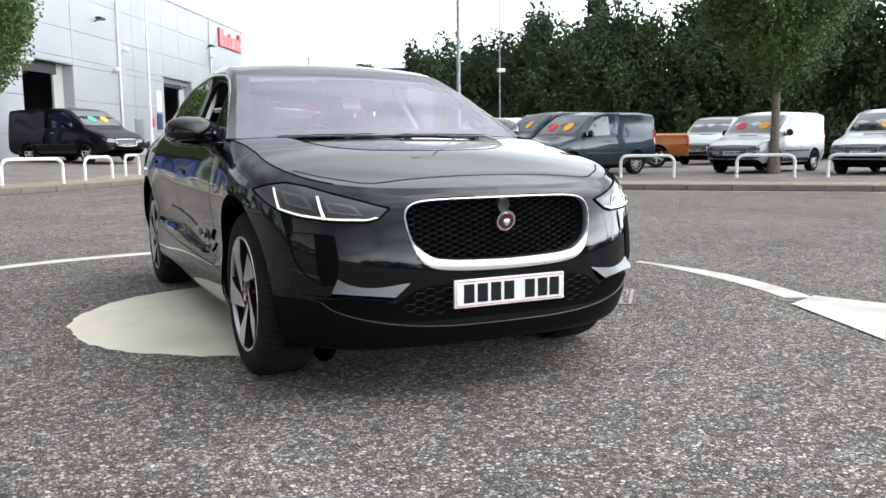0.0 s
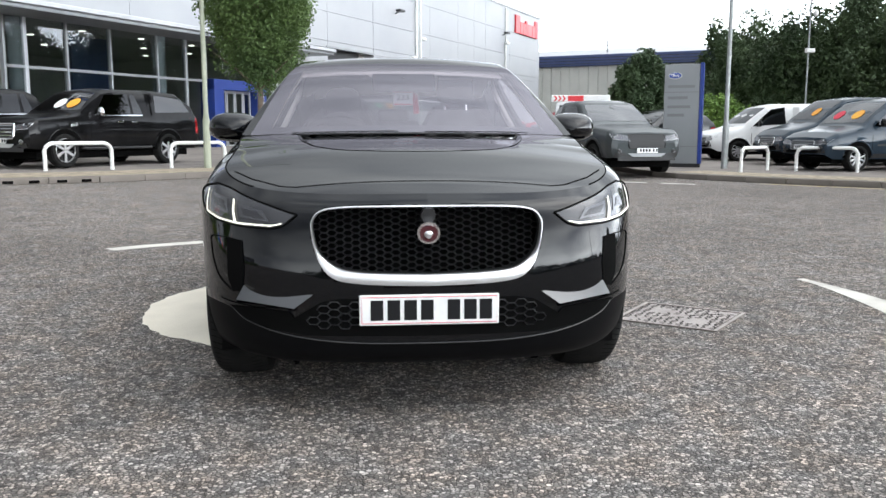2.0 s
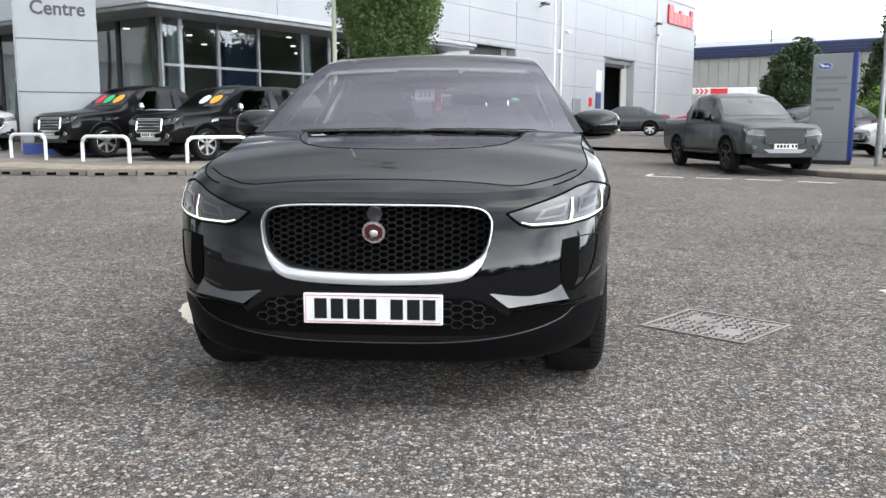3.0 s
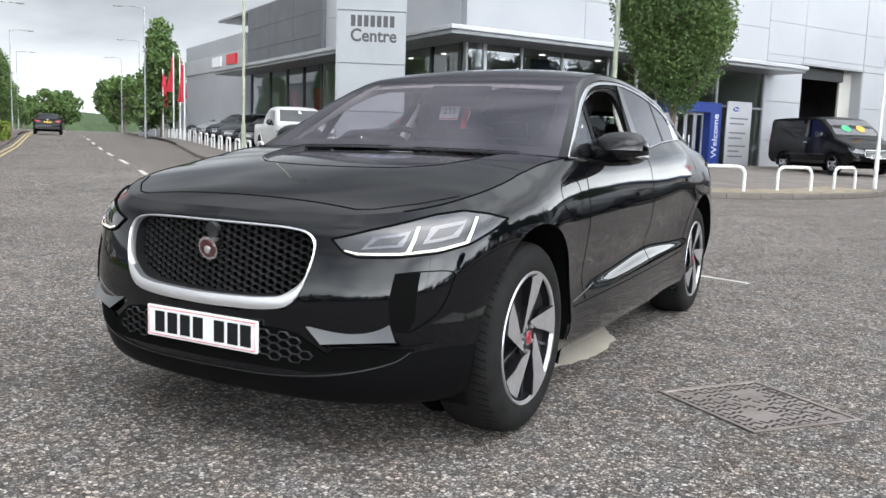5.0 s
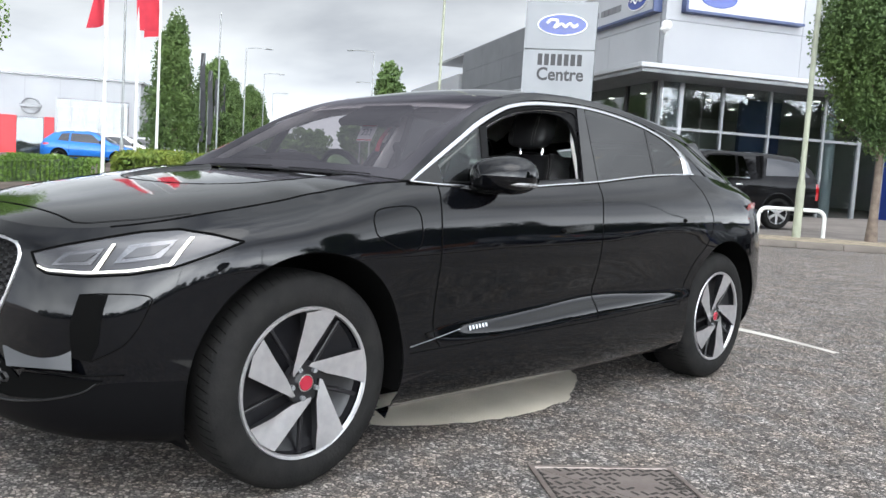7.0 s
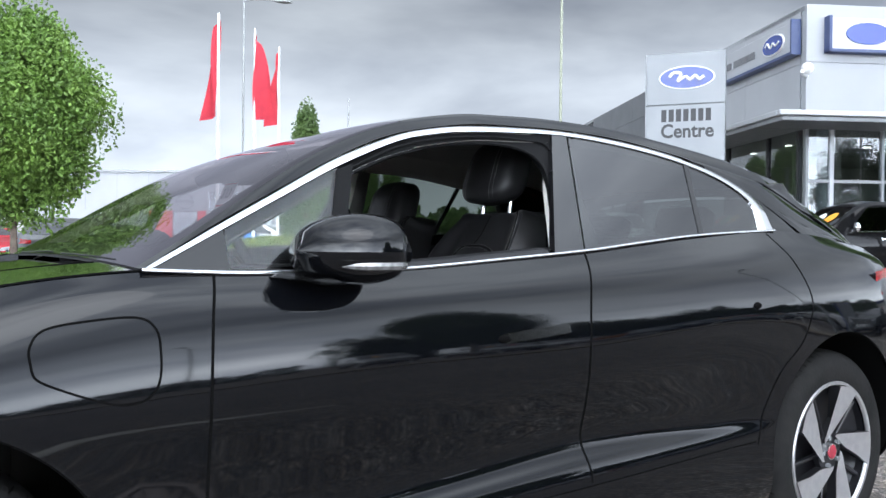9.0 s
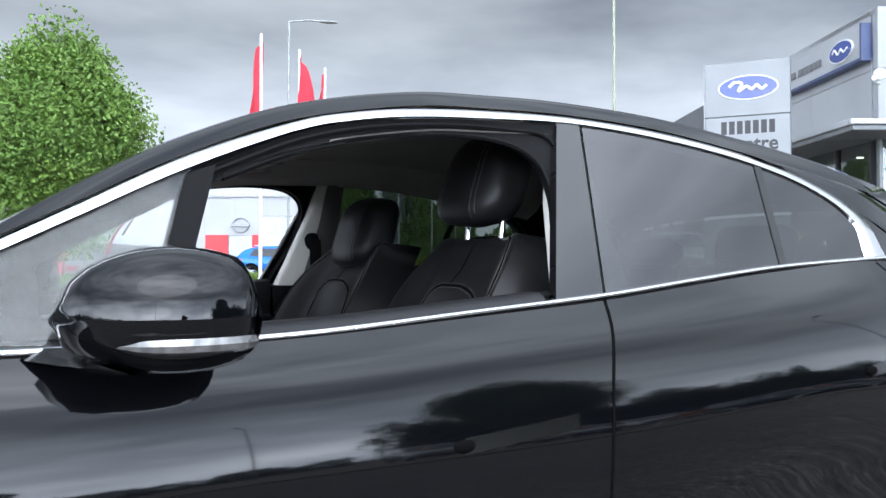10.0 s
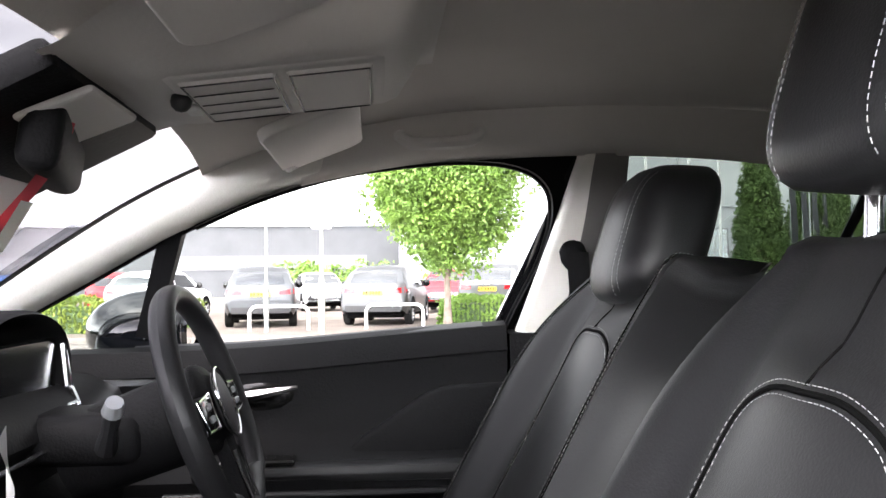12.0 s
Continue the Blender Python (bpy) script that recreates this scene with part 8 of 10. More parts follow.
# entrance portal in blue
part("portal_side", box_bm((21.4, -0.35, 0.4), (21.95, 0.3, 2.98), 0.01), M["portal_blue"], shop, "bright blue entrance portal")
part("portal_side", box_bm((23.95, -0.35, 0.4), (24.55, 0.3, 2.98), 0.01), M["portal_blue"], shop, "bright blue entrance portal")
part("portal_head", box_bm((21.4, -0.354, 2.62), (24.55, 0.3, 3.0), 0.01), M["portal_blue"], shop, "bright blue entrance portal")
bm = text_bm("Welcome", 0.42)
bm.transform(Matrix.Translation((24.25, -0.36, 1.75)) @ Matrix.Rotation(math.pi / 2, 4, "X") @ Matrix.Rotation(math.pi / 2, 4, "Z"))
part("lettering", bm, M["white_ink"], shop, "white word up the blue portal")
for a, b in ((21.98, 22.45), (22.49, 22.95), (22.99, 23.45), (23.49, 23.92)):
    part("door_pane", box_bm((a + 0.05, 0.0, 0.5), (b - 0.05, 0.02, 2.6)), M["shop_glass"], shop)
    for x0, x1, z0, z1 in ((a, a + 0.05, 0.45, 2.62), (b - 0.05, b, 0.45, 2.62), (a + 0.05, b - 0.05, 0.45, 0.58), (a + 0.05, b - 0.05, 2.52, 2.62)):
        part("door_bar", box_bm((x0, -0.03, z0), (x1, 0.05, z1)), M["cladding_silver"], shop)
for x in (22.82, 23.12):
    part("pull_handle", tube_bm([(x, -0.03, 1.2), (x, -0.1, 1.22), (x, -0.1, 1.75), (x, -0.03, 1.77)], 0.02, 8), M["chrome"], shop)
part("portal_pane", box_bm((21.45, 0.03, 3.02), (24.55, 0.05, 4.33)), M["shop_glass"], shop)
banner = part("notice_board", box_bm((24.7, -0.5, 0.5), (26.1, -0.42, 3.1), 0.02), M["cladding_silver"], shop, "grey notice board with lines of small print")
bars(banner, "print_bar", [(24.85, 25.9, 2.45), (24.85, 25.7, 2.25), (24.85, 25.8, 1.9), (24.85, 25.6, 1.7), (24.85, 25.85, 1.4), (24.85, 25.5, 1.2), (24.85, 25.7, 1.0)], "grey_ink", -0.50, 0.06)
oval_badge(banner, 25.15, 2.8, 0.2, 0.1, -0.50)

# side face of the showroom, seen up the road
def side_panel(name, y0, y1, z0, z1, material, x=13.0, thick=0.25):
    part(name, box_bm((x, y0 + 0.008, z0 + 0.008), (x + thick, y1 - 0.008, z1 - 0.008)), M[material], shop)


for y0, y1 in ((0.3, 3.6), (3.6, 7.2), (7.2, 10.8)):
    for z0, z1 in ((4.55, 6.1), (6.1, 7.65)):
        side_panel("cladding_panel", y0, y1, z0, z1, "cladding_silver")
for y0, y1 in ((10.8, 14), (14, 17), (17, 20.2)):
    for z0, z1 in ((4.55, 5.5), (5.5, 6.5), (6.5, 7.5)):
        side_panel("cladding_panel", y0, y1, z0, z1, "cladding_grey", 12.8)
part("side_backing", box_bm((13.2, 0.3, 4.5), (13.3, 20.2, 7.4)), M["joint"], shop)
part("signboard", box_bm((12.78, 0.35, 6.42), (12.95, 4.85, 7.25), 0.01), M["cladding_silver"], shop, "silver signboard with a blue oval and dark lower edge")
part("signboard_edge", box_bm((12.70, 0.28, 6.34), (12.97, 4.9, 6.42)), M["navy_trim"], shop)
part("signboard_edge", box_bm((12.70, 0.22, 6.34), (12.97, 0.30, 7.3)), M["navy_trim"], shop)
for k, (y0, y1) in enumerate(((2.5, 2.75), (2.8, 3.0), (3.05, 3.3), (3.35, 3.6), (3.65, 3.9), (4.1, 4.35), (4.4, 4.65))):
    part("sign_bar", box_bm((12.75, y0, 6.72), (12.79, y1, 6.92)), M["grey_ink"], shop)
ov = [(1.35 + 0.62 * math.cos(t), 6.84 + 0.29 * math.sin(t)) for t in np.linspace(0, math.tau, 33)[:-1]]
rim = part("badge_rim", prism_bm(ov, 12.735, 12.78, "x"), M["white_ink"], shop)
ov2 = [(1.35 + 0.58 * math.cos(t), 6.84 + 0.26 * math.sin(t)) for t in np.linspace(0, math.tau, 33)[:-1]]
part("badge_face", prism_bm(ov2, 12.725, 12.74, "x"), M["logo_blue"], rim, "blue oval badge")
sw = spline([(0.4, 0.02), (0.28, 0.1), (0.1, -0.06), (-0.05, 0.05), (-0.2, -0.05), (-0.4, 0.02)], 24)
part("badge_swash", tube_bm([(12.72, 1.35 + p[0], 6.84 + p[1]) for p in sw], 0.03, 6), M["white_ink"], rim)
part("signboard_front", box_bm((13.6, -0.22, 6.42), (17.6, -0.02, 7.25), 0.01), M["cladding_silver"], shop)
part("signboard_edge", box_bm((13.5, -0.26, 6.34), (17.65, 0.0, 6.42)), M["navy_trim"], shop)
part("signboard_edge", box_bm((13.5, -0.26, 6.34), (13.58, 0.0, 7.3)), M["navy_trim"], shop)
ov = [(14.6 + 0.62 * math.cos(t), 6.84 + 0.29 * math.sin(t)) for t in np.linspace(0, math.tau, 33)[:-1]]
part("badge_face", prism_bm(ov, -0.25, -0.21, "y"), M["logo_blue"], shop, "blue oval badge")
cam_b = part("corner_camera", ball_bm((12.85, -0.35, 5.85), 0.16, seg=12), M["white_paint"], shop)
part("corner_camera_arm", tube_bm([(13.1, 0.1, 5.72), (12.75, -0.3, 5.72), (12.6, -0.55, 5.72)], 0.05, 8), M["white_paint"], shop)
ym = [0.35, 2.1, 4.8, 7.2, 9.2, 11.2, 13.2, 15.2, 17.5, 20.2]
for y in ym:
    part("mullion", box_bm((12.97, y - 0.05, 0.35), (13.1, y + 0.05, 4.36), 0.006), M["satin_black"], shop)
for a, b in zip(ym, ym[1:]):
    part("glass_pane", box_bm((13.03, a + 0.05, 0.45), (13.05, b - 0.05, 4.33)), M["shop_glass"], shop)
part("side_back", box_bm((17.2, 11.2, 0.4), (17.4, 20, 4.4)), M["shop_wall"], shop)
for y, mt in ((12.5, "sign_red"), (15.4, "sign_red"), (17.8, "white_paint")):
    part("window_poster", box_bm((13.6, y, 1.2), (13.62, y + 0.9, 3.4)), M[mt], shop)
part("rear_block", box_bm((13.3, 22.5, 0.3), (25, 34, 6.7), 0.02), M["cladding_white"], shop)
part("rear_block_band", box_bm((13.2, 22.4, 4.9), (13.3, 34, 5.8)), M["cladding_silver"], shop)
for y in (23.2, 26.0):
    part("rear_letter_bar", box_bm((13.1, y, 5.1), (13.2, y + 1.6, 5.65)), M["sign_red"] if y < 24 else M["white_ink"], shop)
part("low_block", box_bm((13.6, 34, 0.3), (24, 50, 4.4), 0.02), M["cladding_silver"], shop)

# ---- far warehouse with a navy roof edge ----
ware = thing("warehouse", "long beige clad warehouse with a navy roof edge", "building", at=(9.9, 80.3, 0.6), rz=-31.7)
for k in range(46):
    part("cladding_rib", box_bm((k * 0.9, 0, -1), (k * 0.9 + 0.84, 0.2, 6.45), 0.03), M["cladding_beige"], ware)
part("wall", box_bm((0, 0.1, -1), (41, 20, 6.4)), M["cladding_beige"], ware)
part("roof_edge", box_bm((-0.3, -0.4, 6.45), (41.6, 20, 7.45), 0.05), M["navy_trim"], ware)
for k in range(3):
    part("roof_rib", box_bm((-0.32, -0.44, 6.62 + 0.26 * k), (41.6, -0.39, 6.67 + 0.26 * k)), M["satin_black"], ware)
part("roof", prism_bm([(-0.2, 7.45), (20, 7.45), (10, 8.9)], 0, 41.5, "x"), M["cladding_silver"], ware)
for x in (6.5, 13.5, 24):
    part("vent_pipe", cyl_bm((x, 3, 7.4), (x, 3, 9.0), 0.10), M["grey_metal"], ware)

# ---- opposite dealership, white with red panels ----
opp = thing("opposite_dealership", "white showroom with red panels and a dark glazed front", "building", at=(-83.2, -10.6, 0.7), rz=56)
part("wall", box_bm((17, 0, -0.5), (46, 22, 5.7), 0.03), M["cladding_white"], opp)
part("roof_edge", box_bm((16.85, -0.15, 5.7), (46.2, 22, 5.85)), M["grey_metal"], opp)
part("glazing", box_bm((40.2, -0.08, 0.2), (45.2, 0.0, 4.2)), M["interior_dark"], opp)
for k in range(5):
    part("glass_pane", box_bm((40.25 + k, -0.13, 0.25), (41.15 + k, -0.1, 4.15)), M["shop_glass"], opp)
    part("mullion", box_bm((40.17 + k, -0.16, 0.2), (40.24 + k, -0.08, 4.2)), M["cladding_silver"], opp)
for z in (1.3, 2.6, 3.6):
    part("glazing_rail", box_bm((40.2, -0.17, z), (45.2, -0.1, z + 0.07)), M["cladding_silver"], opp)
for x0, x1 in ((35.7, 37.5), (39.4, 40.05)):
    part("red_panel", box_bm((x0, -0.12, 0.0), (x1, -0.01, 2.75), 0.02), M["sign_red"], opp)
part("glazing", box_bm((37.5, -0.06, 0.0), (39.4, -0.0, 2.7)), M["interior_dark"], opp)
part("glass_pane", box_bm((37.55, -0.11, 0.05), (39.35, -0.08, 2.65)), M["shop_glass"], opp)
part("gate", box_bm((24.5, -0.06, 0.0), (27.3, -0.01, 1.9)), M["cladding_beige"], opp)
part("gate_bar", box_bm((24.5, -0.08, 0.9), (27.3, -0.05, 1.0)), M["grey_metal"], opp)
for x in np.arange(18.8, 45, 2.4):
    part("panel_joint", box_bm((x, -0.012, 2.8), (x + 0.03, 0.02, 5.65)), M["joint"], opp)
ring = [Vector((38.45 + 0.62 * math.cos(t), -0.1, 3.5 + 0.56 * math.sin(t))) for t in np.linspace(0, math.tau, 33)]
part("ring_badge", tube_bm(ring, 0.06, 8), M["grey_metal"], opp, "round silver badge")
part("ring_bar", box_bm((37.7, -0.2, 3.39), (39.2, -0.05, 3.61), 0.02), M["grey_metal"], opp)
part("side_glazing", box_bm((46.0, 2.0, 0.2), (46.06, 9.0, 3.2)), M["interior_dark"], opp)
part("side_red_panel", box_bm((46.0, 9.2, 0.0), (46.08, 12.0, 2.7)), M["sign_red"], opp)
far = thing("office_block", "low grey office building with window bands", "building", at=(-95, -30, 1.0), rz=-88)
part("wall", box_bm((-60, 0, -1), (10, 18, 5.6)), M["office_grey"], far)
part("window_band", box_bm((-58, 18.0, 1.6), (-34, 18.08, 2.9)), M["interior_dark"], far)
part("window_band", box_bm((-30, 18.0, 1.6), (-12, 18.08, 2.9)), M["interior_dark"], far)
part("window_band", box_bm((-8, 18.0, 1.6), (4, 18.08, 2.9)), M["interior_dark"], far)
part("roof_edge", box_bm((-60.3, -0.3, 5.6), (10.3, 18.3, 5.9)), M["grey_metal"], far)

# far hills along the road
rows = []
for i in range(60):
    a = radians(90 + 100 * i / 59)
    r = 420
    h = 9 + 7 * math.sin(i * 0.21 + 0.5) + 2.5 * math.sin(i * 0.77)
    rows.append([Vector((r * math.cos(a), r * math.sin(a), -2)), Vector((r * math.cos(a), r * math.sin(a), h * 0.6)), Vector((1.08 * r * math.cos(a), 1.08 * r * math.sin(a), h))])
tagged(solid("backdrop_hill", grid_bm(rows), M["leaf_c"], "low wooded hill on the horizon", "hill"), kind="structure")

# ---- parked vehicles ----
# stations nose to tail: (y, top, belt, half width, roof half width)
VEH = {
    "van": dict(L=4.97, wheel=(0.93, 3.86), r=0.335, w=0.99, st=[(0, 0.62, 0.6, 0.80, 0.7), (0.06, 0.86, 0.8, 0.9, 0.75), (0.30, 1.02, 0.95, 0.96, 0.8), (0.75, 1.14, 1.08, 0.98, 0.85), (1.02, 1.24, 1.15, 0.99, 0.86),
         (1.45, 1.62, 1.18, 0.99, 0.84), (1.85, 1.88, 1.2, 0.99, 0.83), (2.3, 1.95, 1.2, 0.99, 0.84), (4.4, 1.95, 1.2, 0.99, 0.86), (4.88, 1.92, 1.2, 0.98, 0.86), (4.97, 1.80, 1.2, 0.95, 0.82)]),
    "small_van": dict(L=4.42, wheel=(0.90, 3.56), r=0.325, w=0.91, st=[(0, 0.60, 0.58, 0.72, 0.6), (0.06, 0.82, 0.78, 0.82, 0.68), (0.35, 0.95, 0.9, 0.88, 0.74), (0.85, 1.05, 1.0, 0.91, 0.78), (1.05, 1.12, 1.04, 0.91, 0.79),
         (1.45, 1.45, 1.08, 0.91, 0.77), (1.85, 1.72, 1.1, 0.91, 0.76), (2.3, 1.81, 1.12, 0.91, 0.77), (3.9, 1.82, 1.14, 0.91, 0.79), (4.34, 1.78, 1.14, 0.9, 0.79), (4.42, 1.65, 1.14, 0.87, 0.76)]),
    "pickup": dict(L=5.30, wheel=(0.92, 4.14), r=0.385, w=0.93, st=[(0, 0.78, 0.74, 0.75, 0.6), (0.06, 1.0, 0.9, 0.86, 0.7), (0.25, 1.09, 1.0, 0.91, 0.75), (1.15, 1.17, 1.1, 0.93, 0.8), (1.40, 1.22, 1.12, 0.93, 0.78),
         (1.85, 1.56, 1.15, 0.93, 0.74), (2.15, 1.74, 1.16, 0.93, 0.71), (2.5, 1.81, 1.17, 0.93, 0.71), (3.2, 1.80, 1.18, 0.93, 0.71), (3.5, 1.68, 1.18, 0.93, 0.72), (3.66, 1.24, 1.18, 0.93, 0.88), (5.24, 1.24, 1.18, 0.92, 0.88), (5.30, 1.10, 1.05, 0.90, 0.86)]),
    "pickup_topped": dict(L=5.30, wheel=(0.92, 4.14), r=0.385, w=0.93, st=[(0, 0.78, 0.74, 0.75, 0.6), (0.06, 1.0, 0.9, 0.86, 0.7), (0.25, 1.09, 1.0, 0.91, 0.75), (1.15, 1.17, 1.1, 0.93, 0.8), (1.40, 1.22, 1.12, 0.93, 0.78),
         (1.85, 1.56, 1.15, 0.93, 0.74), (2.15, 1.74, 1.16, 0.93, 0.71), (2.5, 1.81, 1.17, 0.93, 0.71), (3.5, 1.80, 1.18, 0.93, 0.72), (3.7, 1.82, 1.18, 0.93, 0.76), (4.6, 1.78, 1.18, 0.93, 0.76), (5.05, 1.52, 1.18, 0.92, 0.78), (5.24, 1.24, 1.18, 0.92, 0.88), (5.30, 1.10, 1.05, 0.90, 0.86)]),
    "hatchback": dict(L=4.35, wheel=(0.86, 3.48), r=0.335, w=0.91, st=[(0, 0.58, 0.55, 0.70, 0.6), (0.06, 0.78, 0.72, 0.80, 0.66), (0.35, 0.90, 0.85, 0.88, 0.72), (0.95, 1.02, 0.96, 0.91, 0.76), (1.15, 1.06, 0.99, 0.91, 0.76),
         (1.6, 1.36, 1.0, 0.91, 0.70), (2.0, 1.54, 1.01, 0.91, 0.66), (2.4, 1.59, 1.02, 0.91, 0.65), (3.3, 1.55, 1.04, 0.91, 0.65), (3.85, 1.42, 1.06, 0.90, 0.66), (4.15, 1.15, 1.05, 0.88, 0.72), (4.30, 0.95, 0.9, 0.84, 0.7), (4.35, 0.7, 0.65, 0.8, 0.7)]),
    "saloon": dict(L=4.66, wheel=(0.85, 3.66), r=0.33, w=0.91, st=[(0, 0.55, 0.52, 0.70, 0.6), (0.06, 0.70, 0.66, 0.80, 0.66), (0.35, 0.80, 0.76, 0.88, 0.72), (1.15, 0.93, 0.88, 0.91, 0.76), (1.35, 0.97, 0.91, 0.91, 0.76),
         (1.85, 1.26, 0.92, 0.91, 0.68), (2.2, 1.40, 0.93, 0.91, 0.63), (2.6, 1.43, 0.94, 0.91, 0.62), (3.2, 1.38, 0.95, 0.91, 0.62), (3.75, 1.12, 0.97, 0.91, 0.66), (4.0, 1.03, 0.97, 0.90, 0.74), (4.5, 1.0, 0.94, 0.87, 0.75), (4.60, 0.9, 0.85, 0.85, 0.75), (4.66, 0.65, 0.6, 0.8, 0.7)]),
}
PAINT = {}


def paint(color, metal=0.0):
    key = (color, metal)
    if key not in PAINT:
        dark = sum(color) < 0.05
        PAINT[key] = mat("car_paint", tuple(c * 0.4 for c in color) if dark else color, 0.35, 0.0 if dark else metal, coat=0.4 if dark else 0.6, spec=0.02 if dark else 0.1, color2=tuple(c * 0.9 for c in color), scale=2.0)
    return PAINT[key]


def vehicle(name, label, kind, color, at, heading, metal=0.2, front_plate="white_plate", stickers=(), black_wheels=False, group="", up=0.12, roof_bars=False, off_road=False):
    """A parked vehicle, its nose at heading (x, y), built of a lofted body and parts laid on it."""
    v = VEH[kind]
    L, w, r = v["L"], v["w"], v["r"]
    root = thing(name, label, {"van": "van", "small_van": "van", "pickup": "pickup truck", "pickup_topped": "pickup truck"}.get(kind, "car"), group)
    st = np.array(v["st"])
    bright = kind.startswith("pickup") and not off_road
    ys = sorted({*np.linspace(0, L, 54), *st[:, 0]})
    rows = []
    for y in ys:
        zt, zb, hw, wr = (float(np.interp(y, st[:, 0], st[:, k])) for k in (1, 2, 3, 4))
        zb = min(zb, zt - 0.04)
        low = (0.42 + 0.02 * smooth01(0.3, 0.0, y)) if kind.startswith("pickup") else 0.30 + 0.12 * smooth01(0.3, 0.0, y) + 0.1 * smooth01(L - 0.3, L, y)
        half = [(hw * 0.93, low), (hw, low + 0.14), (hw, (low + zb) / 2 + 0.06), (hw * 0.992, zb - 0.10), (hw * 0.965, zb)]
        g = zt - zb
        if g > 0.12:
            half += [(hw * 0.965 + (wr + 0.05 - hw * 0.965) * 0.5, zb + g * 0.46), (wr + 0.05, zb + g * 0.86), (wr - 0.02, zt - 0.02), (wr * 0.7, zt), (0, zt + 0.02)]
        else:
            half += [(hw * 0.95, zb + g * 0.3), (hw * 0.92, zb + g * 0.6), (hw * 0.86, zb + g * 0.85), (hw * 0.6, zt), (0, zt + 0.015)]
        pts = [Vector((x, y - L / 2, z)) for x, z in half]
        rows.append(pts + [Vector((-p.x, p.y, p.z)) for p in pts[-2::-1]])
    bm = grid_bm(rows)
    for end in (rows[0], rows[-1]):
        bm.faces.new([bm.verts.new(p) for p in end])
    bmesh.ops.recalc_face_normals(bm, faces=bm.faces[:])
    tree = BVHTree.FromBMesh(bm)
    body = part("body", bm, paint(color, metal), root, angle=42)

    def lay(poly, axis, off, sign, mt, nm, lab="", thick=0.0):
        """A patch on the body: poly in (y, z) from the side or (x, z) from an end."""
        b2 = bmesh.new()
        f = b2.faces.new([b2.verts.new((p[0], p[1], 0)) for p in poly])
        bmesh.ops.triangulate(b2, faces=[f])
        bmesh.ops.subdivide_edges(b2, edges=b2.edges[:], cuts=2, use_grid_fill=True)
        for q in b2.verts:
            if axis == "x":
                h = tree.ray_cast(Vector((sign * 3, q.co.x - L / 2, q.co.y)), Vector((-sign, 0, 0)))
                q.co = (h[0] if h[0] else Vector((sign * w, q.co.x - L / 2, q.co.y))) + Vector((sign * off, 0, 0))
            else:
                h = tree.ray_cast(Vector((q.co.x, sign * 9, q.co.y)), Vector((0, -sign, 0)))
                q.co = (h[0] if h[0] else Vector((q.co.x, sign * L / 2, q.co.y))) + Vector((0, sign * off, off * 0.5))
        bmesh.ops.recalc_face_normals(b2, faces=b2.faces[:])
        return part(nm, b2, mt, root, lab)

    top = lambda y: float(np.interp(y, st[:, 0], st[:, 1]))
    belt = lambda y: float(np.interp(y, st[:, 0], st[:, 2]))
    wr_ = lambda y: float(np.interp(y, st[:, 0], st[:, 4]))
    g = M["car_glass"]
    ws = {"van": (1.08, 1.85, 2.75), "small_van": (1.10, 1.85, 2.55), "pickup": (1.45, 2.12, 3.35), "pickup_topped": (1.45, 2.12, 3.35), "hatchback": (1.2, 1.98, 3.6), "saloon": (1.4, 2.18, 3.55)}[kind]
    y0, y1, y2 = ws
    zl, zh = top(y0) + 0.03, top(y1) - 0.03
    lay([(-0.76 * w / 0.93, zl), (0.76 * w / 0.93, zl), (wr_(y1) * 0.92, zh), (-wr_(y1) * 0.92, zh)], "y", 0.008, -1, M["van_glass"], "windscreen")
    bodyz = 0.03
    for s in (1, -1):
        split = (y1 + y2) / 2 + 0.25 if kind not in ("van", "small_van") else None
        zt_ = lambda y: top(y) - 0.11
        poly = [(y0 + 0.28, belt(y0 + 0.3) + bodyz)]
        if kind in ("van", "small_van"):
            lay([(y0 + 0.25, belt(y0) + 0.06), (y2 - 0.1, belt(y2) + 0.04), (y2 - 0.15, zt_(y2)), (y1 + 0.1, zt_(y1 + 0.1))], "x", 0.006, s, g, "side_window")
            lay([(y2 + 0.12, belt(y2) + 0.05), (L - 1.5, belt(3) + 0.05), (L - 1.55, zt_(3.2)), (y2 + 0.12, zt_(y2))], "x", 0.004, s, paint(tuple(c * 0.8 for c in color), metal), "side_panel")
        else:
            lay([(y0 + 0.35, belt(y0 + 0.4) + 0.03), (split - 0.04, belt(split) + 0.03), (split - 0.06, zt_(split)), (y1 + 0.12, zt_(y1 + 0.15))], "x", 0.006, s, g, "side_window")
            lay([(split + 0.04, belt(split) + 0.03), (y2 - 0.03, belt(y2) + 0.04), (y2 - 0.2, min(zt_(y2 - 0.2), zt_(split))), (split + 0.02, zt_(split))], "x", 0.006, s, g, "side_window")
        if kind == "pickup_topped":
            lay([(3.75, 1.27), (5.0, 1.30), (4.75, 1.62), (3.78, 1.70)], "x", 0.006, s, g, "canopy_window")
            lay([(3.60, 1.2), (3.64, 1.2), (3.64, 1.74), (3.60, 1.72)], "x", 0.005, s, M["void"], "canopy_seam")
        if kind == "pickup":
            lay([(3.60, 0.45), (3.625, 0.45), (3.625, 1.2), (3.60, 1.2)], "x", 0.005, s, M["void"], "bed_seam")
        # doors, handles, arches, mirrors, lamps
        for yy in ((y0 + 0.2, (split or y2)) if kind not in ("van", "small_van") else (y0 + 0.2, y2)):
            lay([(yy, 0.42), (yy + 0.015, 0.42), (yy + 0.015, belt(yy) + 0.0), (yy, belt(yy) + 0.0)], "x", 0.004, s, M["void"], "door_seam")
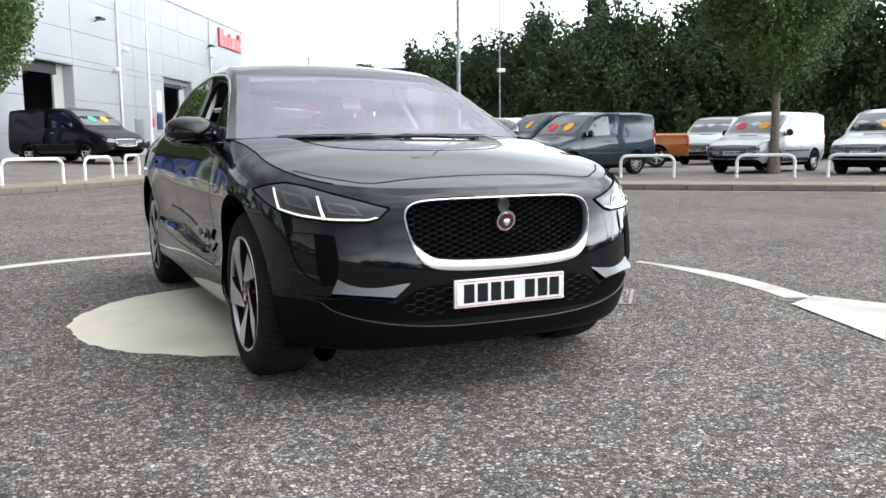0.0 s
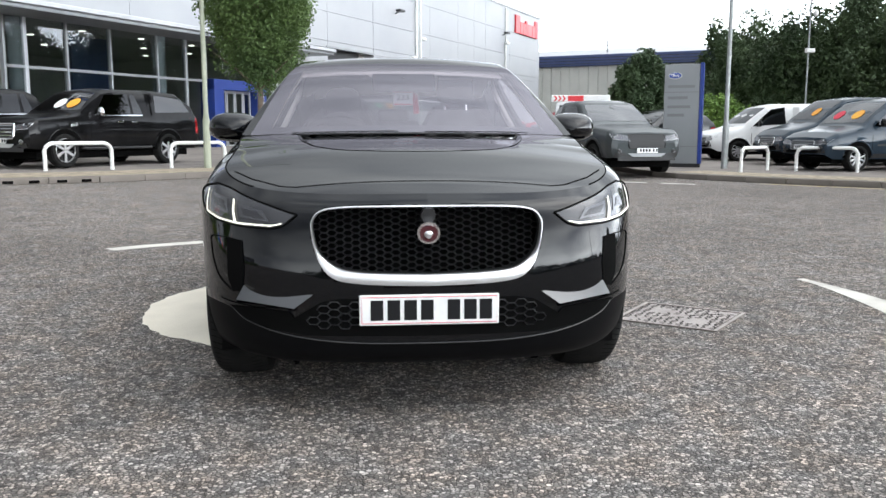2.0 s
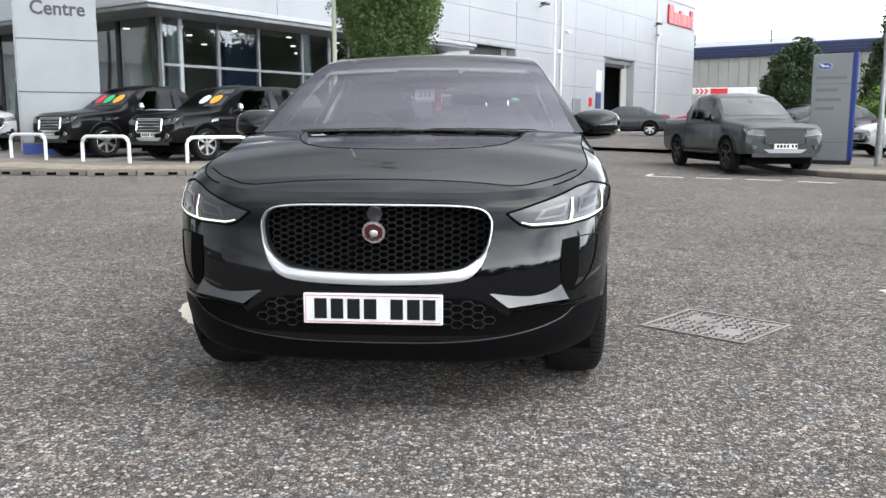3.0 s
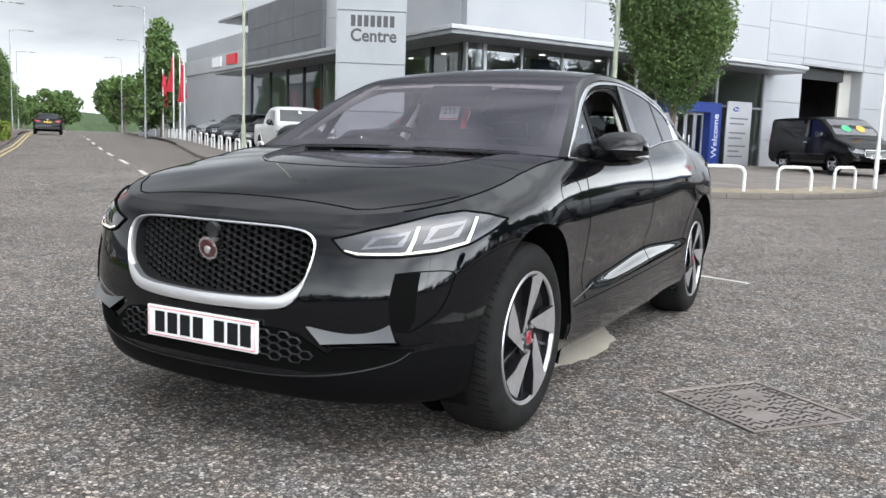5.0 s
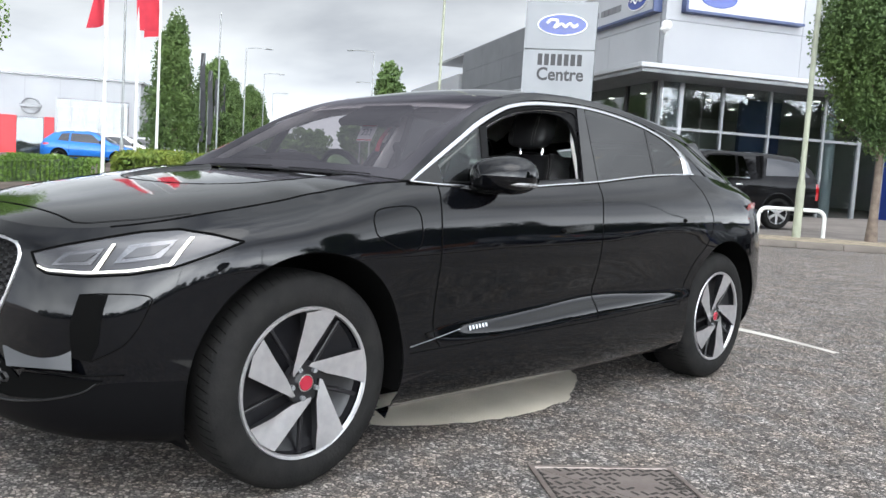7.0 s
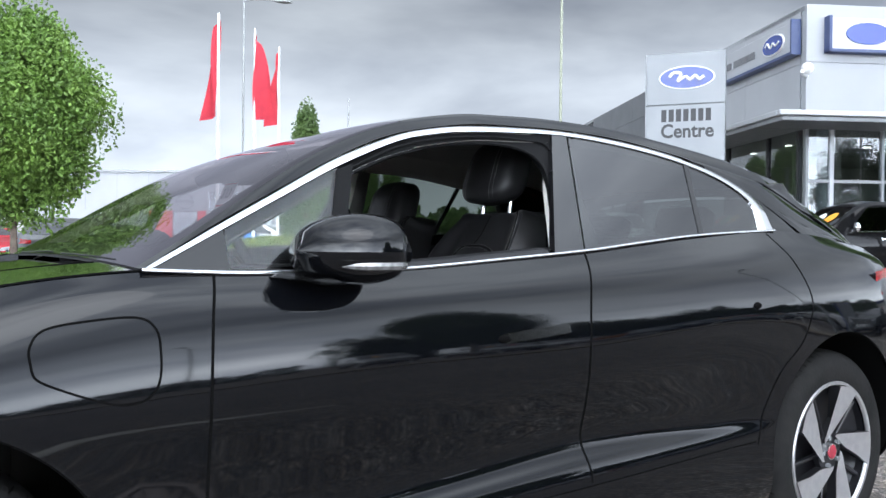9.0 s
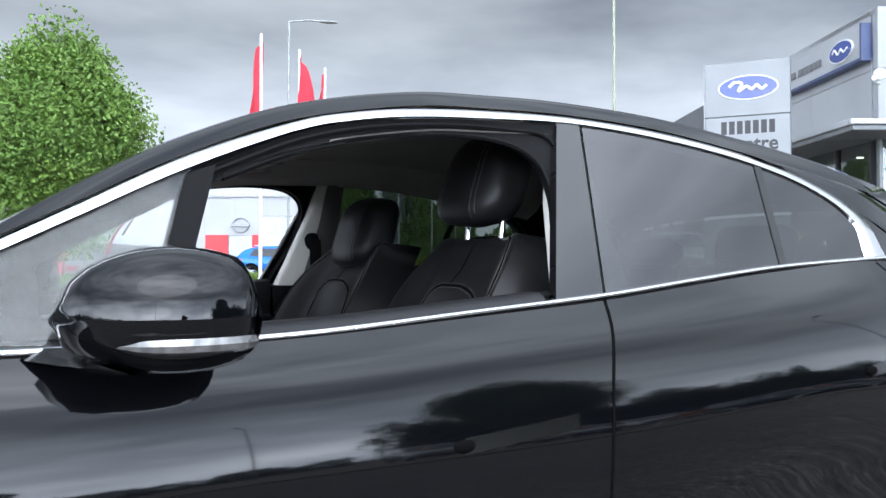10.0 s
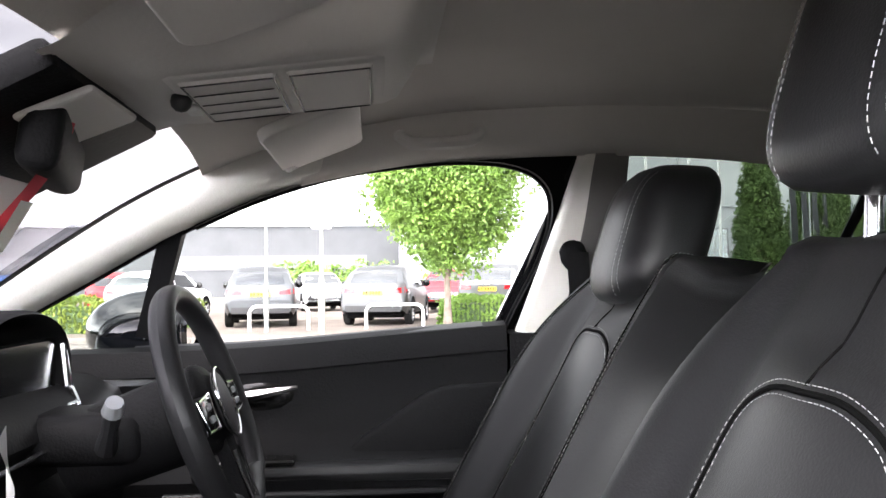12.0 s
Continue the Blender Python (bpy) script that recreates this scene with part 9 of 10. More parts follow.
        for yy in ((y0 + 1.0, y2 - 0.45) if kind not in ("van", "small_van") else (y2 - 0.3,)):
            lay([(yy, belt(yy) - 0.16), (yy + 0.2, belt(yy) - 0.155), (yy + 0.2, belt(yy) - 0.12), (yy, belt(yy) - 0.125)], "x", 0.02, s, M["chrome"] if color == (0.01, 0.01, 0.011) else paint(color, metal), "door_handle")
        truck = kind.startswith("pickup")
        if truck:
            part("side_step", tube_bm([(s * (w - 0.10), 1.45 - L / 2, 0.44), (s * (w + 0.02), 1.55 - L / 2, 0.42), (s * (w + 0.02), 3.5 - L / 2, 0.42), (s * (w - 0.10), 3.6 - L / 2, 0.44)], 0.032, 8), M["plastic"], root)
            lay([(1.07, 0.90), (1.30, 0.93), (1.28, 1.0), (1.10, 0.97)], "x", 0.012, s, M["chrome"] if bright else M["satin_black"], "side_vent")
            if bright:
                lay([(y0 + 0.45, belt(y0 + 0.5) + 0.005), (y2 - 0.05, belt(y2) + 0.005), (y2 - 0.05, belt(y2) + 0.03), (y0 + 0.45, belt(y0 + 0.5) + 0.03)], "x", 0.010, s, M["bright_trim"], "belt_strip")
        else:
            lay([(0.5, 0.33), (L - 0.5, 0.33), (L - 0.5, 0.43), (0.5, 0.43)], "x", 0.006, s, M["plastic"], "sill")
            if kind in ("van", "small_van"):
                lay([(1.45, 0.62), (L - 1.25, 0.62), (L - 1.25, 0.67), (1.45, 0.67)], "x", 0.012, s, M["plastic"], "rub_strip")
        for wy in v["wheel"]:
            arch = [(wy + (r + 0.085) * math.cos(a), max(0.30, r + (r + 0.085) * math.sin(a))) for a in np.linspace(0, math.pi, 14)]
            # flat black patch on the uncut side paints the wheel opening's shade
            lay(arch, "x", 0.006, s, M["void"], "wheel_arch")
            rim_pts = []
            for a in np.linspace(radians(8), radians(172), 22):
                yy, zz = wy + (r + 0.095) * math.cos(a), r + (r + 0.095) * math.sin(a)
                h = tree.ray_cast(Vector((s * 3, yy - L / 2, max(zz, 0.48))), Vector((-s, 0, 0)))[0]
                if h:
                    rim_pts.append((h.x + s * 0.006, yy - L / 2, zz))
            if len(rim_pts) > 4:
                part("arch_moulding", tube_bm(rim_pts, 0.030 if off_road else 0.016, 6), M["plastic"] if off_road else paint(color, metal), root)
            wl = part("wheel", lathe_bm([(0.0, r * 0.66), (0.02, r * 0.8), (0.015, r * 0.93), (-0.02, r), (-0.18, r), (-0.2, r * 0.7)], 28), M["tyre"], root)
            b3 = lathe_bm([(-0.05, 0.0), (-0.05, r * 0.64), (0.005, r * 0.66), (0.005, r * 0.70)], 28)
            rim = part("rim", b3, M["dark_rim"], wl)
            b3 = None
            for k in range(10 if kind.startswith("small") else 6):
                n_sp = 10 if kind.startswith("small") else 6
                q = box_bm((-0.03, -0.030 if n_sp == 6 else -0.018, 0.03), (0.0, 0.030 if n_sp == 6 else 0.018, r * 0.68), 0.004)
                q.transform(Matrix.Rotation(k * math.tau / n_sp, 4, "X"))
                b3 = merge(b3, q)
            b3 = merge(b3, lathe_bm([(-0.012, r * 0.64), (0.008, r * 0.67), (0.004, r * 0.70)], 28))
            part("spokes", cyl_bm((-0.03, 0, 0), (0.004, 0, 0), 0.055, seg=14, bm=b3), M["dark_rim"] if black_wheels else M["silver"], wl)
            wl.matrix_basis = Matrix.Translation((s * (w - 0.005), wy - L / 2, r)) @ (Matrix() if s > 0 else Matrix.Rotation(math.pi, 4, "Z"))
        my = y0 + 0.42
        bm = ball_bm((s * (w + 0.10), my - L / 2, belt(my) + 0.10), 0.12, scale=(0.9, 0.5, 0.9), seg=12)
        bm = tube_bm([(s * (w - 0.04), my - L / 2, belt(my) + 0.02), (s * (w + 0.06), my - L / 2, belt(my) + 0.05)], 0.03, 8, bm)
        part("door_mirror", bm, M["chrome"] if bright and sum(color) < 0.1 else M["gloss_black"], root)
        hz = top(0.12) - 0.12
        hl = [(s * 0.46 * w, hz - 0.10), (s * 0.90 * w, hz - 0.06), (s * 0.93 * w, hz + 0.07), (s * 0.50 * w, hz + 0.01)]
        lay(hl, "y", 0.012, -1, M["lamp_clear"], "headlamp")
        lay([(p[0] * 0.94 + s * 0.03, p[1] + 0.006) for p in hl], "y", 0.016, -1, M["lens_inner"], "lamp_reflector")
        tz = 0.95 if kind not in ("van", "small_van") else 1.1
        tw = float(np.interp(L - 0.1, st[:, 0], st[:, 3]))
        if kind in ("van", "small_van", "pickup", "pickup_topped"):
            lay([(s * tw * 0.86, tz - 0.2), (s * tw * 0.975, tz - 0.2), (s * tw * 0.975, tz + 0.2), (s * tw * 0.86, tz + 0.2)], "y", 0.012, 1, M["tail_red"], "tail_lamp")
            lay([(L - 0.12, tz - 0.2), (L - 0.03, tz - 0.2), (L - 0.03, tz + 0.2), (L - 0.12, tz + 0.2)], "x", 0.008, s, M["tail_red"], "tail_lamp_side")
        else:
            lay([(s * tw * 0.55, 0.84), (s * tw * 0.98, 0.84), (s * tw * 0.98, 0.98), (s * tw * 0.55, 0.93)], "y", 0.014, 1, M["tail_red"], "tail_lamp")
            lay([(L - 0.42, 0.88), (L - 0.14, 0.84), (L - 0.14, 0.94), (L - 0.4, 0.96)], "x", 0.008, s, M["tail_red"], "tail_lamp_side")
        lay([(s * 0.55 * w, 0.43), (s * 0.85 * w, 0.45), (s * 0.85 * w, 0.55), (s * 0.58 * w, 0.54)], "y", 0.010, -1, M["satin_black"], "fog_lamp_bay")
        if roof_bars:
            part("roof_rail", tube_bm([(s * wr_(y1) * 0.95, y1 + 0.2 - L / 2, top(y1 + 0.3) + 0.02), (s * wr_(y1) * 0.95, y1 + 0.5 - L / 2, top(y1 + 0.6) + 0.05), (s * wr_(y1) * 0.95, y2 - 0.2 - L / 2, top(y2 - 0.2) + 0.05)], 0.018, 6), M["bright_trim"], root)
    hz = top(0.12) - 0.12
    gw, g0, g1 = (0.50, -0.26, 0.06) if kind.startswith("pickup") else (0.46, -0.20, 0.03)
    lay([(-gw * w * 0.92, hz + g0), (gw * w * 0.92, hz + g0), (gw * w, hz + g1), (-gw * w, hz + g1)], "y", 0.012, -1, M["satin_black"], "grille")
    for k in range(4):
        zz = hz + g0 + (g1 - g0) * (0.16 + 0.22 * k)
        lay([(-gw * w * 0.9, zz), (gw * w * 0.9, zz), (gw * w * 0.9, zz + 0.020), (-gw * w * 0.9, zz + 0.020)], "y", 0.024, -1, M["satin_black"] if off_road else M["chrome"] if bright else M["grey_metal"], "grille_bar")
    ring = []
    outline = round_rect(2 * gw * w, g1 - g0, 0.06, 4, 0.0, hz + (g0 + g1) / 2)
    outline = [(a[0] + (b[0] - a[0]) * t, a[1] + (b[1] - a[1]) * t) for a, b in zip(outline, outline[1:] + outline[:1]) for t in np.linspace(0, 1, 8 if abs(a[0] - b[0]) > 0.2 else 2)[:-1]]
    for x, z in outline:
        h = tree.ray_cast(Vector((x, -9, z)), Vector((0, 1, 0)))[0]
        if h:
            ring.append((x, h.y - 0.018, z))
    if len(ring) > 8:
        part("grille_frame", tube_bm(ring + [ring[0]], 0.020 if bright else 0.011, 6), M["chrome"] if bright or kind == "van" else M["satin_black"] if off_road else M["grey_metal"], root)
    for s in (1, -1):
        h = tree.ray_cast(Vector((s * 0.74 * w, -9, 0.58)), Vector((0, 1, 0)))[0]
        if h:
            fog = part("fog_lamp", cyl_bm((h.x, h.y - 0.03, h.z), (h.x, h.y + 0.02, h.z), 0.055, seg=16), M["chrome"] if bright else M["satin_black"], root)
            part("fog_lens", cyl_bm((h.x, h.y - 0.034, h.z), (h.x, h.y - 0.028, h.z), 0.040, seg=16), M["lens_inner"], fog)
    if kind in ("van", "small_van"):
        lay([(-0.60 * w, 0.40), (0.60 * w, 0.40), (0.66 * w, 0.50), (-0.66 * w, 0.50)], "y", 0.014, -1, M["void"], "lower_grille")
        lay([(-0.3, top(1.0) - 0.012), (0.3, top(1.0) - 0.012), (0.3, top(1.0) + 0.01), (-0.3, top(1.0) + 0.01)], "y", 0.012, -1, M["satin_black"], "wiper_cowl")
    lay([(-0.78 * w, 0.36), (0.78 * w, 0.36), (0.78 * w, 0.5), (-0.78 * w, 0.5)], "y", 0.008, -1, M["plastic"], "lower_bumper")
    pl = lay([(-0.26, 0.52), (0.26, 0.52), (0.26, 0.63), (-0.26, 0.63)], "y", 0.045, -1, M[front_plate], "number_plate")
    for k in range(6):
        x = -0.2 + 0.075 * k + (0.03 if k > 3 else 0)
        lay([(x, 0.545), (x + 0.045, 0.545), (x + 0.045, 0.61), (x, 0.61)], "y", 0.051, -1, M["ink"], "plate_bar")
    rz = 0.78 if kind in ("hatchback", "saloon") else 0.95
    lay([(-0.26, rz), (0.26, rz), (0.26, rz + 0.11), (-0.26, rz + 0.11)], "y", 0.03, 1, M["yellow_plate"], "rear_plate")
    for k in range(6):
        x = -0.2 + 0.075 * k + (0.03 if k > 3 else 0)
        lay([(x, rz + 0.025), (x + 0.045, rz + 0.025), (x + 0.045, rz + 0.085), (x, rz + 0.085)], "y", 0.036, 1, M["ink"], "plate_bar")
    lay([(-0.8 * w, 0.36), (0.8 * w, 0.36), (0.8 * w, 0.52), (-0.8 * w, 0.52)], "y", 0.008, 1, M["plastic"], "rear_bumper")
    if kind in ("hatchback", "saloon"):
        ra, rb = {"hatchback": (1.10, 1.44), "saloon": (1.06, 1.32)}[kind]
        lay([(-0.62, ra), (0.62, ra), (0.55, rb), (-0.55, rb)], "y", 0.01, 1, M["tint_glass"], "rear_window")
        lay([(-0.06, 0.97), (0.06, 0.97), (0.06, 1.03), (-0.06, 1.03)], "y", 0.02, 1, M["chrome"], "rear_badge")
    if kind in ("pickup", "pickup_topped"):
        lay([(-0.7, 1.26), (0.7, 1.26), (0.6, 1.62), (-0.6, 1.62)], "y", 0.008, 1, M["tint_glass"], "rear_window")
        lay([(-0.36, 0.44), (0.36, 0.44), (0.48, 0.52), (-0.48, 0.52)], "y", 0.03, -1, M["grey_metal"] if off_road else M["silver"], "skid_plate")
    for sx_, mt in stickers:
        zc = zl + (zh - zl) * 0.40
        pts = [(sx_ + 0.16 * math.cos(a), zc + 0.11 * math.sin(a)) for a in np.linspace(0, math.tau, 17)[:-1]]
        lay(pts, "y", 0.016, -1, M[mt], "windscreen_sticker", "bright round price sticker")
    part("underbody", box_bm((-w * 0.8, -L / 2 + 0.3, 0.2), (w * 0.8, L / 2 - 0.3, 0.36)), M["void"], root)
    hx, hy = heading
    root.matrix_basis = pose(at[0], at[1], ground_z(*at) + up, 0, 0, math.degrees(math.atan2(hy, hx)) + 90)
    return root


BLACK, NAVY, SILVER, WHITE, GREY = (0.01, 0.01, 0.011), (0.018, 0.032, 0.048), (0.42, 0.43, 0.44), (0.72, 0.72, 0.72), (0.07, 0.075, 0.08)
vehicle("panel_van", "black panel van with round windscreen stickers", "van", BLACK, (-0.1, 30.3), (0.62, -0.785), stickers=((0.25, "sticker_yellow"), (-0.3, "sticker_green")), group="forecourt vehicles")
ranger = vehicle("pickup_truck", "black double-cab pickup with a hard canopy", "pickup_topped", BLACK, (-6.75, 17.55), (-0.5, -0.866), stickers=((0.4, "sticker_yellow"), (0.0, "white_paint")), group="forecourt vehicles")
vehicle("pickup_truck", "black double-cab pickup with coloured windscreen stickers", "pickup", BLACK, (-9.55, 18.2), (-0.5, -0.866), stickers=((0.4, "sticker_yellow"), (0.0, "sticker_green"), (-0.35, "sticker_red")), group="forecourt vehicles")
vehicle("pickup_truck", "white double-cab pickup with a load bed", "pickup", WHITE, (-16.6, 20.6), (0.78, -0.62), metal=0.0, group="forecourt vehicles", black_wheels=True)
vehicle("pickup_truck", "dark grey off-road pickup waiting at the side road", "pickup", (0.052, 0.060, 0.063), (5.85, 17.7), (0.16, -0.987), off_road=True, black_wheels=True, up=0.03, group="forecourt vehicles")
vehicle("small_van", "dark blue small panel van with windscreen stickers", "small_van", NAVY, (12.95, 16.85), (-0.985, -0.17), stickers=((0.3, "sticker_yellow"), (-0.35, "sticker_red")), group="forecourt vehicles")
vehicle("panel_van", "dark blue panel van parked in the row", "van", NAVY, (14.0, 19.9), (-1.0, 0.0), stickers=((0.3, "sticker_yellow"),), group="forecourt vehicles")
vehicle("small_van", "white small van parked in the row", "small_van", WHITE, (13.0, 23.0), (-1.0, 0.0), metal=0.0, group="forecourt vehicles")
vehicle("small_van", "silver small van with yellow and red stickers", "small_van", SILVER, (18.7, 15.25), (-0.95, -0.31), metal=0.5, stickers=((0.3, "sticker_yellow"), (-0.4, "sticker_red")), group="forecourt vehicles")
vehicle("small_van", "silver small van with a yellow sticker", "small_van", SILVER, (20.35, 12.3), (-0.95, -0.31), metal=0.5, stickers=((0.2, "sticker_yellow"),), group="forecourt vehicles")
vehicle("panel_van", "silver panel van at the back of the forecourt", "van", SILVER, (24.6, 23.2), (-0.92, -0.38), metal=0.4, group="forecourt vehicles")
vehicle("pickup_truck", "orange pickup with an open load bed", "pickup", (0.42, 0.13, 0.03), (18.6, 22.6), (-0.80, 0.60), metal=0.3, group="forecourt vehicles")
rescue = vehicle("service_van", "white service van with a red and white roof board", "small_van", WHITE, (7.15, 24.6), (-0.228, -0.974), metal=0.0, group="forecourt vehicles")
board = part("roof_board", box_bm((-0.98, -0.45, 1.80), (0.98, -0.35, 2.02), 0.02), M["white_paint"], rescue, "white roof board with red panel and chevrons")
part("board_panel", box_bm((-0.42, -0.454, 1.82), (0.10, -0.448, 2.0)), M["sign_red"], board)
for x in (-0.90, -0.76, -0.62):
    part("board_chevron", prism_bm([(x, 1.82), (x + 0.06, 1.82), (x + 0.13, 1.91), (x + 0.06, 2.0), (x, 2.0), (x + 0.07, 1.91)], -0.455, -0.449, "y"), M["sign_red"], board)
vehicle("saloon_car", "dark grey saloon by the workshop door", "saloon", GREY, (5.6, 38.4), (-0.98, 0.2), metal=0.4, group="workshop cars")
vehicle("hatchback", "red hatchback beside the workshop", "hatchback", (0.35, 0.02, 0.03), (10.0, 40.2), (-0.98, 0.1), group="workshop cars")
vehicle("hatchback", "black hatchback beside the workshop", "hatchback", BLACK, (12.2, 42.5), (-0.95, 0.3), group="workshop cars")
vehicle("hatchback", "dark estate parked behind the directory sign", "hatchback", (0.02, 0.022, 0.025), (10.6, 26.5), (-0.9, -0.4), group="forecourt vehicles")
vehicle("saloon_car", "dark car driving away along the road", "saloon", BLACK, (-51.0, 36.4), (-0.8, 0.6), up=0.02, group="road cars")
vehicle("hatchback", "silver crossover with a yellow rear plate", "hatchback", (0.11, 0.113, 0.117), (-22.9, 1.75), (-0.97, 0.2), metal=0.5, roof_bars=True, group="opposite car park")
vehicle("hatchback", "grey crossover with roof rails", "hatchback", (0.075, 0.078, 0.082), (-22.9, -1.75), (-0.97, -0.1), metal=0.5, roof_bars=True, group="opposite car park")
vehicle("hatchback", "silver hatchback with a dark rear window", "hatchback", (0.12, 0.123, 0.127), (-23.9, 5.2), (-0.93, 0.35), metal=0.5, group="opposite car park")
vehicle("hatchback", "red hatchback in the opposite car park", "hatchback", (0.4, 0.02, 0.03), (-31, 4.2), (0.9, -0.2), group="opposite car park")
vehicle("hatchback", "bright blue crossover in the opposite car park", "hatchback", (0.02, 0.16, 0.55), (-37, 15.4), (0.6, 0.8), metal=0.3, group="opposite car park", roof_bars=True)
for k, (col, x, y, hx, hy) in enumerate(((WHITE, -27, -5.5, -0.9, 0.2), ((0.4, 0.02, 0.03), -30, -8, -0.9, -0.3), ((0.03, 0.1, 0.3), -31, -11.5, -0.9, -0.3), (SILVER, -35, -1, 0.9, 0.2), (GREY, -36, 8.5, 0.9, -0.2), (WHITE, -40.5, 18.6, 0.6, 0.8), (SILVER, -43, 21.5, 0.6, 0.8), (WHITE, -46, 24, 0.6, 0.8))):
    vehicle("hatchback", "parked hatchback in the opposite car park", "hatchback", col, (x, y), (hx, hy), metal=0.2, group="opposite car park")
for k, (col, x, y) in enumerate(((BLACK, -22.6, 27.0), (GREY, -26.0, 29.6), (NAVY, -29.8, 32.8), (SILVER, -33.5, 35.8), (NAVY, -37.5, 39.0), (WHITE, -42, 42.6), (GREY, -47, 46.5), (SILVER, -53, 51))):
    vehicle("hatchback", "parked car in the row along the road", "hatchback", col, (x, y), (0.05, -1.0), metal=0.2, group="roadside row")

# ---- trees, hedges ----
def leaf_mesh(centres, size, rng, name, material, flat=0.35):
    """Many small folded leaf clumps as one mesh."""
    n = len(centres)
    d1 = rng.normal(size=(n, 3))
    d1 /= np.linalg.norm(d1, axis=1, keepdims=True)
    d2 = np.cross(d1, rng.normal(size=(n, 3)))
    d2 /= np.linalg.norm(d2, axis=1, keepdims=True)
    s = size * rng.uniform(0.6, 1.25, size=(n, 1))
    d3 = np.cross(d1, d2) * s * flat
    a, b = d1 * s, d2 * s * 0.62
    v = np.stack([centres - a, centres - b + d3, centres + a, centres + b + d3], axis=1).reshape(-1, 3)
    idx = np.arange(n * 4).reshape(-1, 4)
    faces = np.concatenate([idx[:, [0, 1, 2]], idx[:, [0, 2, 3]]]).tolist()
    me = bpy.data.meshes.new(name)
    me.from_pydata(v.tolist(), [], faces)
    me.materials.append(material)
    return me


def crown_points(n, rx, ry, rz, rng, shape="round", lumps=26):
    """Points in lumpy shells: clumps scattered through the crown, each a small ball of leaves."""
    c = rng.normal(size=(lumps, 3))
    c /= np.linalg.norm(c, axis=1, keepdims=True)
    c *= rng.uniform(0.45, 0.86, size=(lumps, 1)) ** 0.6
    if shape == "cone":
        c[:, 2] = rng.uniform(-1, 1, lumps)
        k = np.clip((1.02 - c[:, 2]) / 2.02, 0.04, 1) ** 0.75 * np.clip((c[:, 2] + 1.25) * 2.6, 0.3, 1)
        a = rng.uniform(0, math.tau, lumps)
        c[:, 0], c[:, 1] = np.cos(a) * k * 0.72, np.sin(a) * k * 0.72
    if shape == "egg":
        k = np.where(c[:, 2] < 0, 1 + 0.55 * c[:, 2], 1 - 0.18 * c[:, 2])
        c[:, 0] *= k
        c[:, 1] *= k
    if shape == "pyramid":
        k = np.where(c[:, 2] < 0, 1 + 0.32 * c[:, 2], 1 - 0.48 * c[:, 2])
        c[:, 0] *= k
        c[:, 1] *= k
    which = rng.integers(0, lumps, n)
    p = rng.normal(size=(n, 3))
    p /= np.linalg.norm(p, axis=1, keepdims=True)
    rad = rng.uniform(0.55, 1.06, size=(n, 1)) * rng.uniform(0.20, 0.40, size=(lumps, 1))[which]
    q = c[which] + p * rad
    return q * np.array((rx, ry, rz))


def tree(at, trunk_h, crown_h, rx, seed, leaves, leaf, size, label, shape="round", trunk_r=0.09, lumps=40, up=0.12, name="tree", group="", suckers=False):
    rng = np.random.default_rng(seed)
    root = thing(name, label, "tree", group, at=(at[0], at[1], ground_z(*at) + up))
    bend = rng.uniform(-0.06, 0.06, 2)
    top = trunk_h + crown_h * 0.62
    pts = [(bend[0] * t * t, bend[1] * t * t, top * t) for t in np.linspace(0, 1, 9)]
    bm = tube_bm(pts, [trunk_r * (1.35 if i == 0 else 1.0 - 0.78 * i / 8) for i in range(9)], 12)
    for k in range(12):
        a, z = rng.uniform(0, math.tau), trunk_h + crown_h * rng.uniform(-0.04, 0.5)
        ln = rx * rng.uniform(0.5, 0.9)
        tube_bm([(0, 0, z), (math.cos(a) * ln * 0.5, math.sin(a) * ln * 0.5, z + ln * 0.45), (math.cos(a) * ln, math.sin(a) * ln, z + ln * 0.8)], [trunk_r * 0.4, trunk_r * 0.25, trunk_r * 0.08], 6, bm)
    part("trunk", bm, M["bark"], root)
    p = crown_points(leaves, rx, rx, crown_h / 2, rng, shape, lumps) + np.array((0, 0, trunk_h + crown_h / 2))
    if suckers:
        p = np.concatenate([p, rng.normal(size=(160, 3)) * (0.22, 0.22, 0.16) + (0, 0, trunk_h - 0.12)])
    cr = new("crown", leaf_mesh(p, size, rng, "crown", M[leaf]))
    cr.parent = root
    return root


tree((-2.73, 17.35), 1.95, 4.6, 1.40, 1, 72000, "leaf_b", 0.042, "street tree with a dense rounded green crown", "egg", 0.10, 130)
tree((17.45, 13.8), 2.55, 5.4, 2.25, 2, 70000, "leaf_b", 0.052, "street tree with a rounded green crown and trunk shoots", "egg", 0.15, 130, suckers=True)
tree((-18.4, 3.05), 1.44, 4.75, 1.95, 3, 62000, "leaf_a", 0.060, "street tree with a bright green rounded crown", "pyramid", 0.09, 140)
for k, (x, y, h, r) in enumerate(((-34.5, 18.1, 5.5, 1.3), (-42.3, 24.5, 4.6, 1.5), (-44.2, 22.8, 6.2, 1.7), (-49.9, 29.5, 5.6, 1.8), (-57, 35, 5.0, 1.7), (-64, 41, 5.2, 1.7), (-72, 47, 5.5, 1.9))):
    tree((x, y), 1.15, h, r, 20 + k, 14000, "leaf_b", 0.095, "narrow conical street tree beside the road", "cone", 0.09, 60, group="roadside trees")
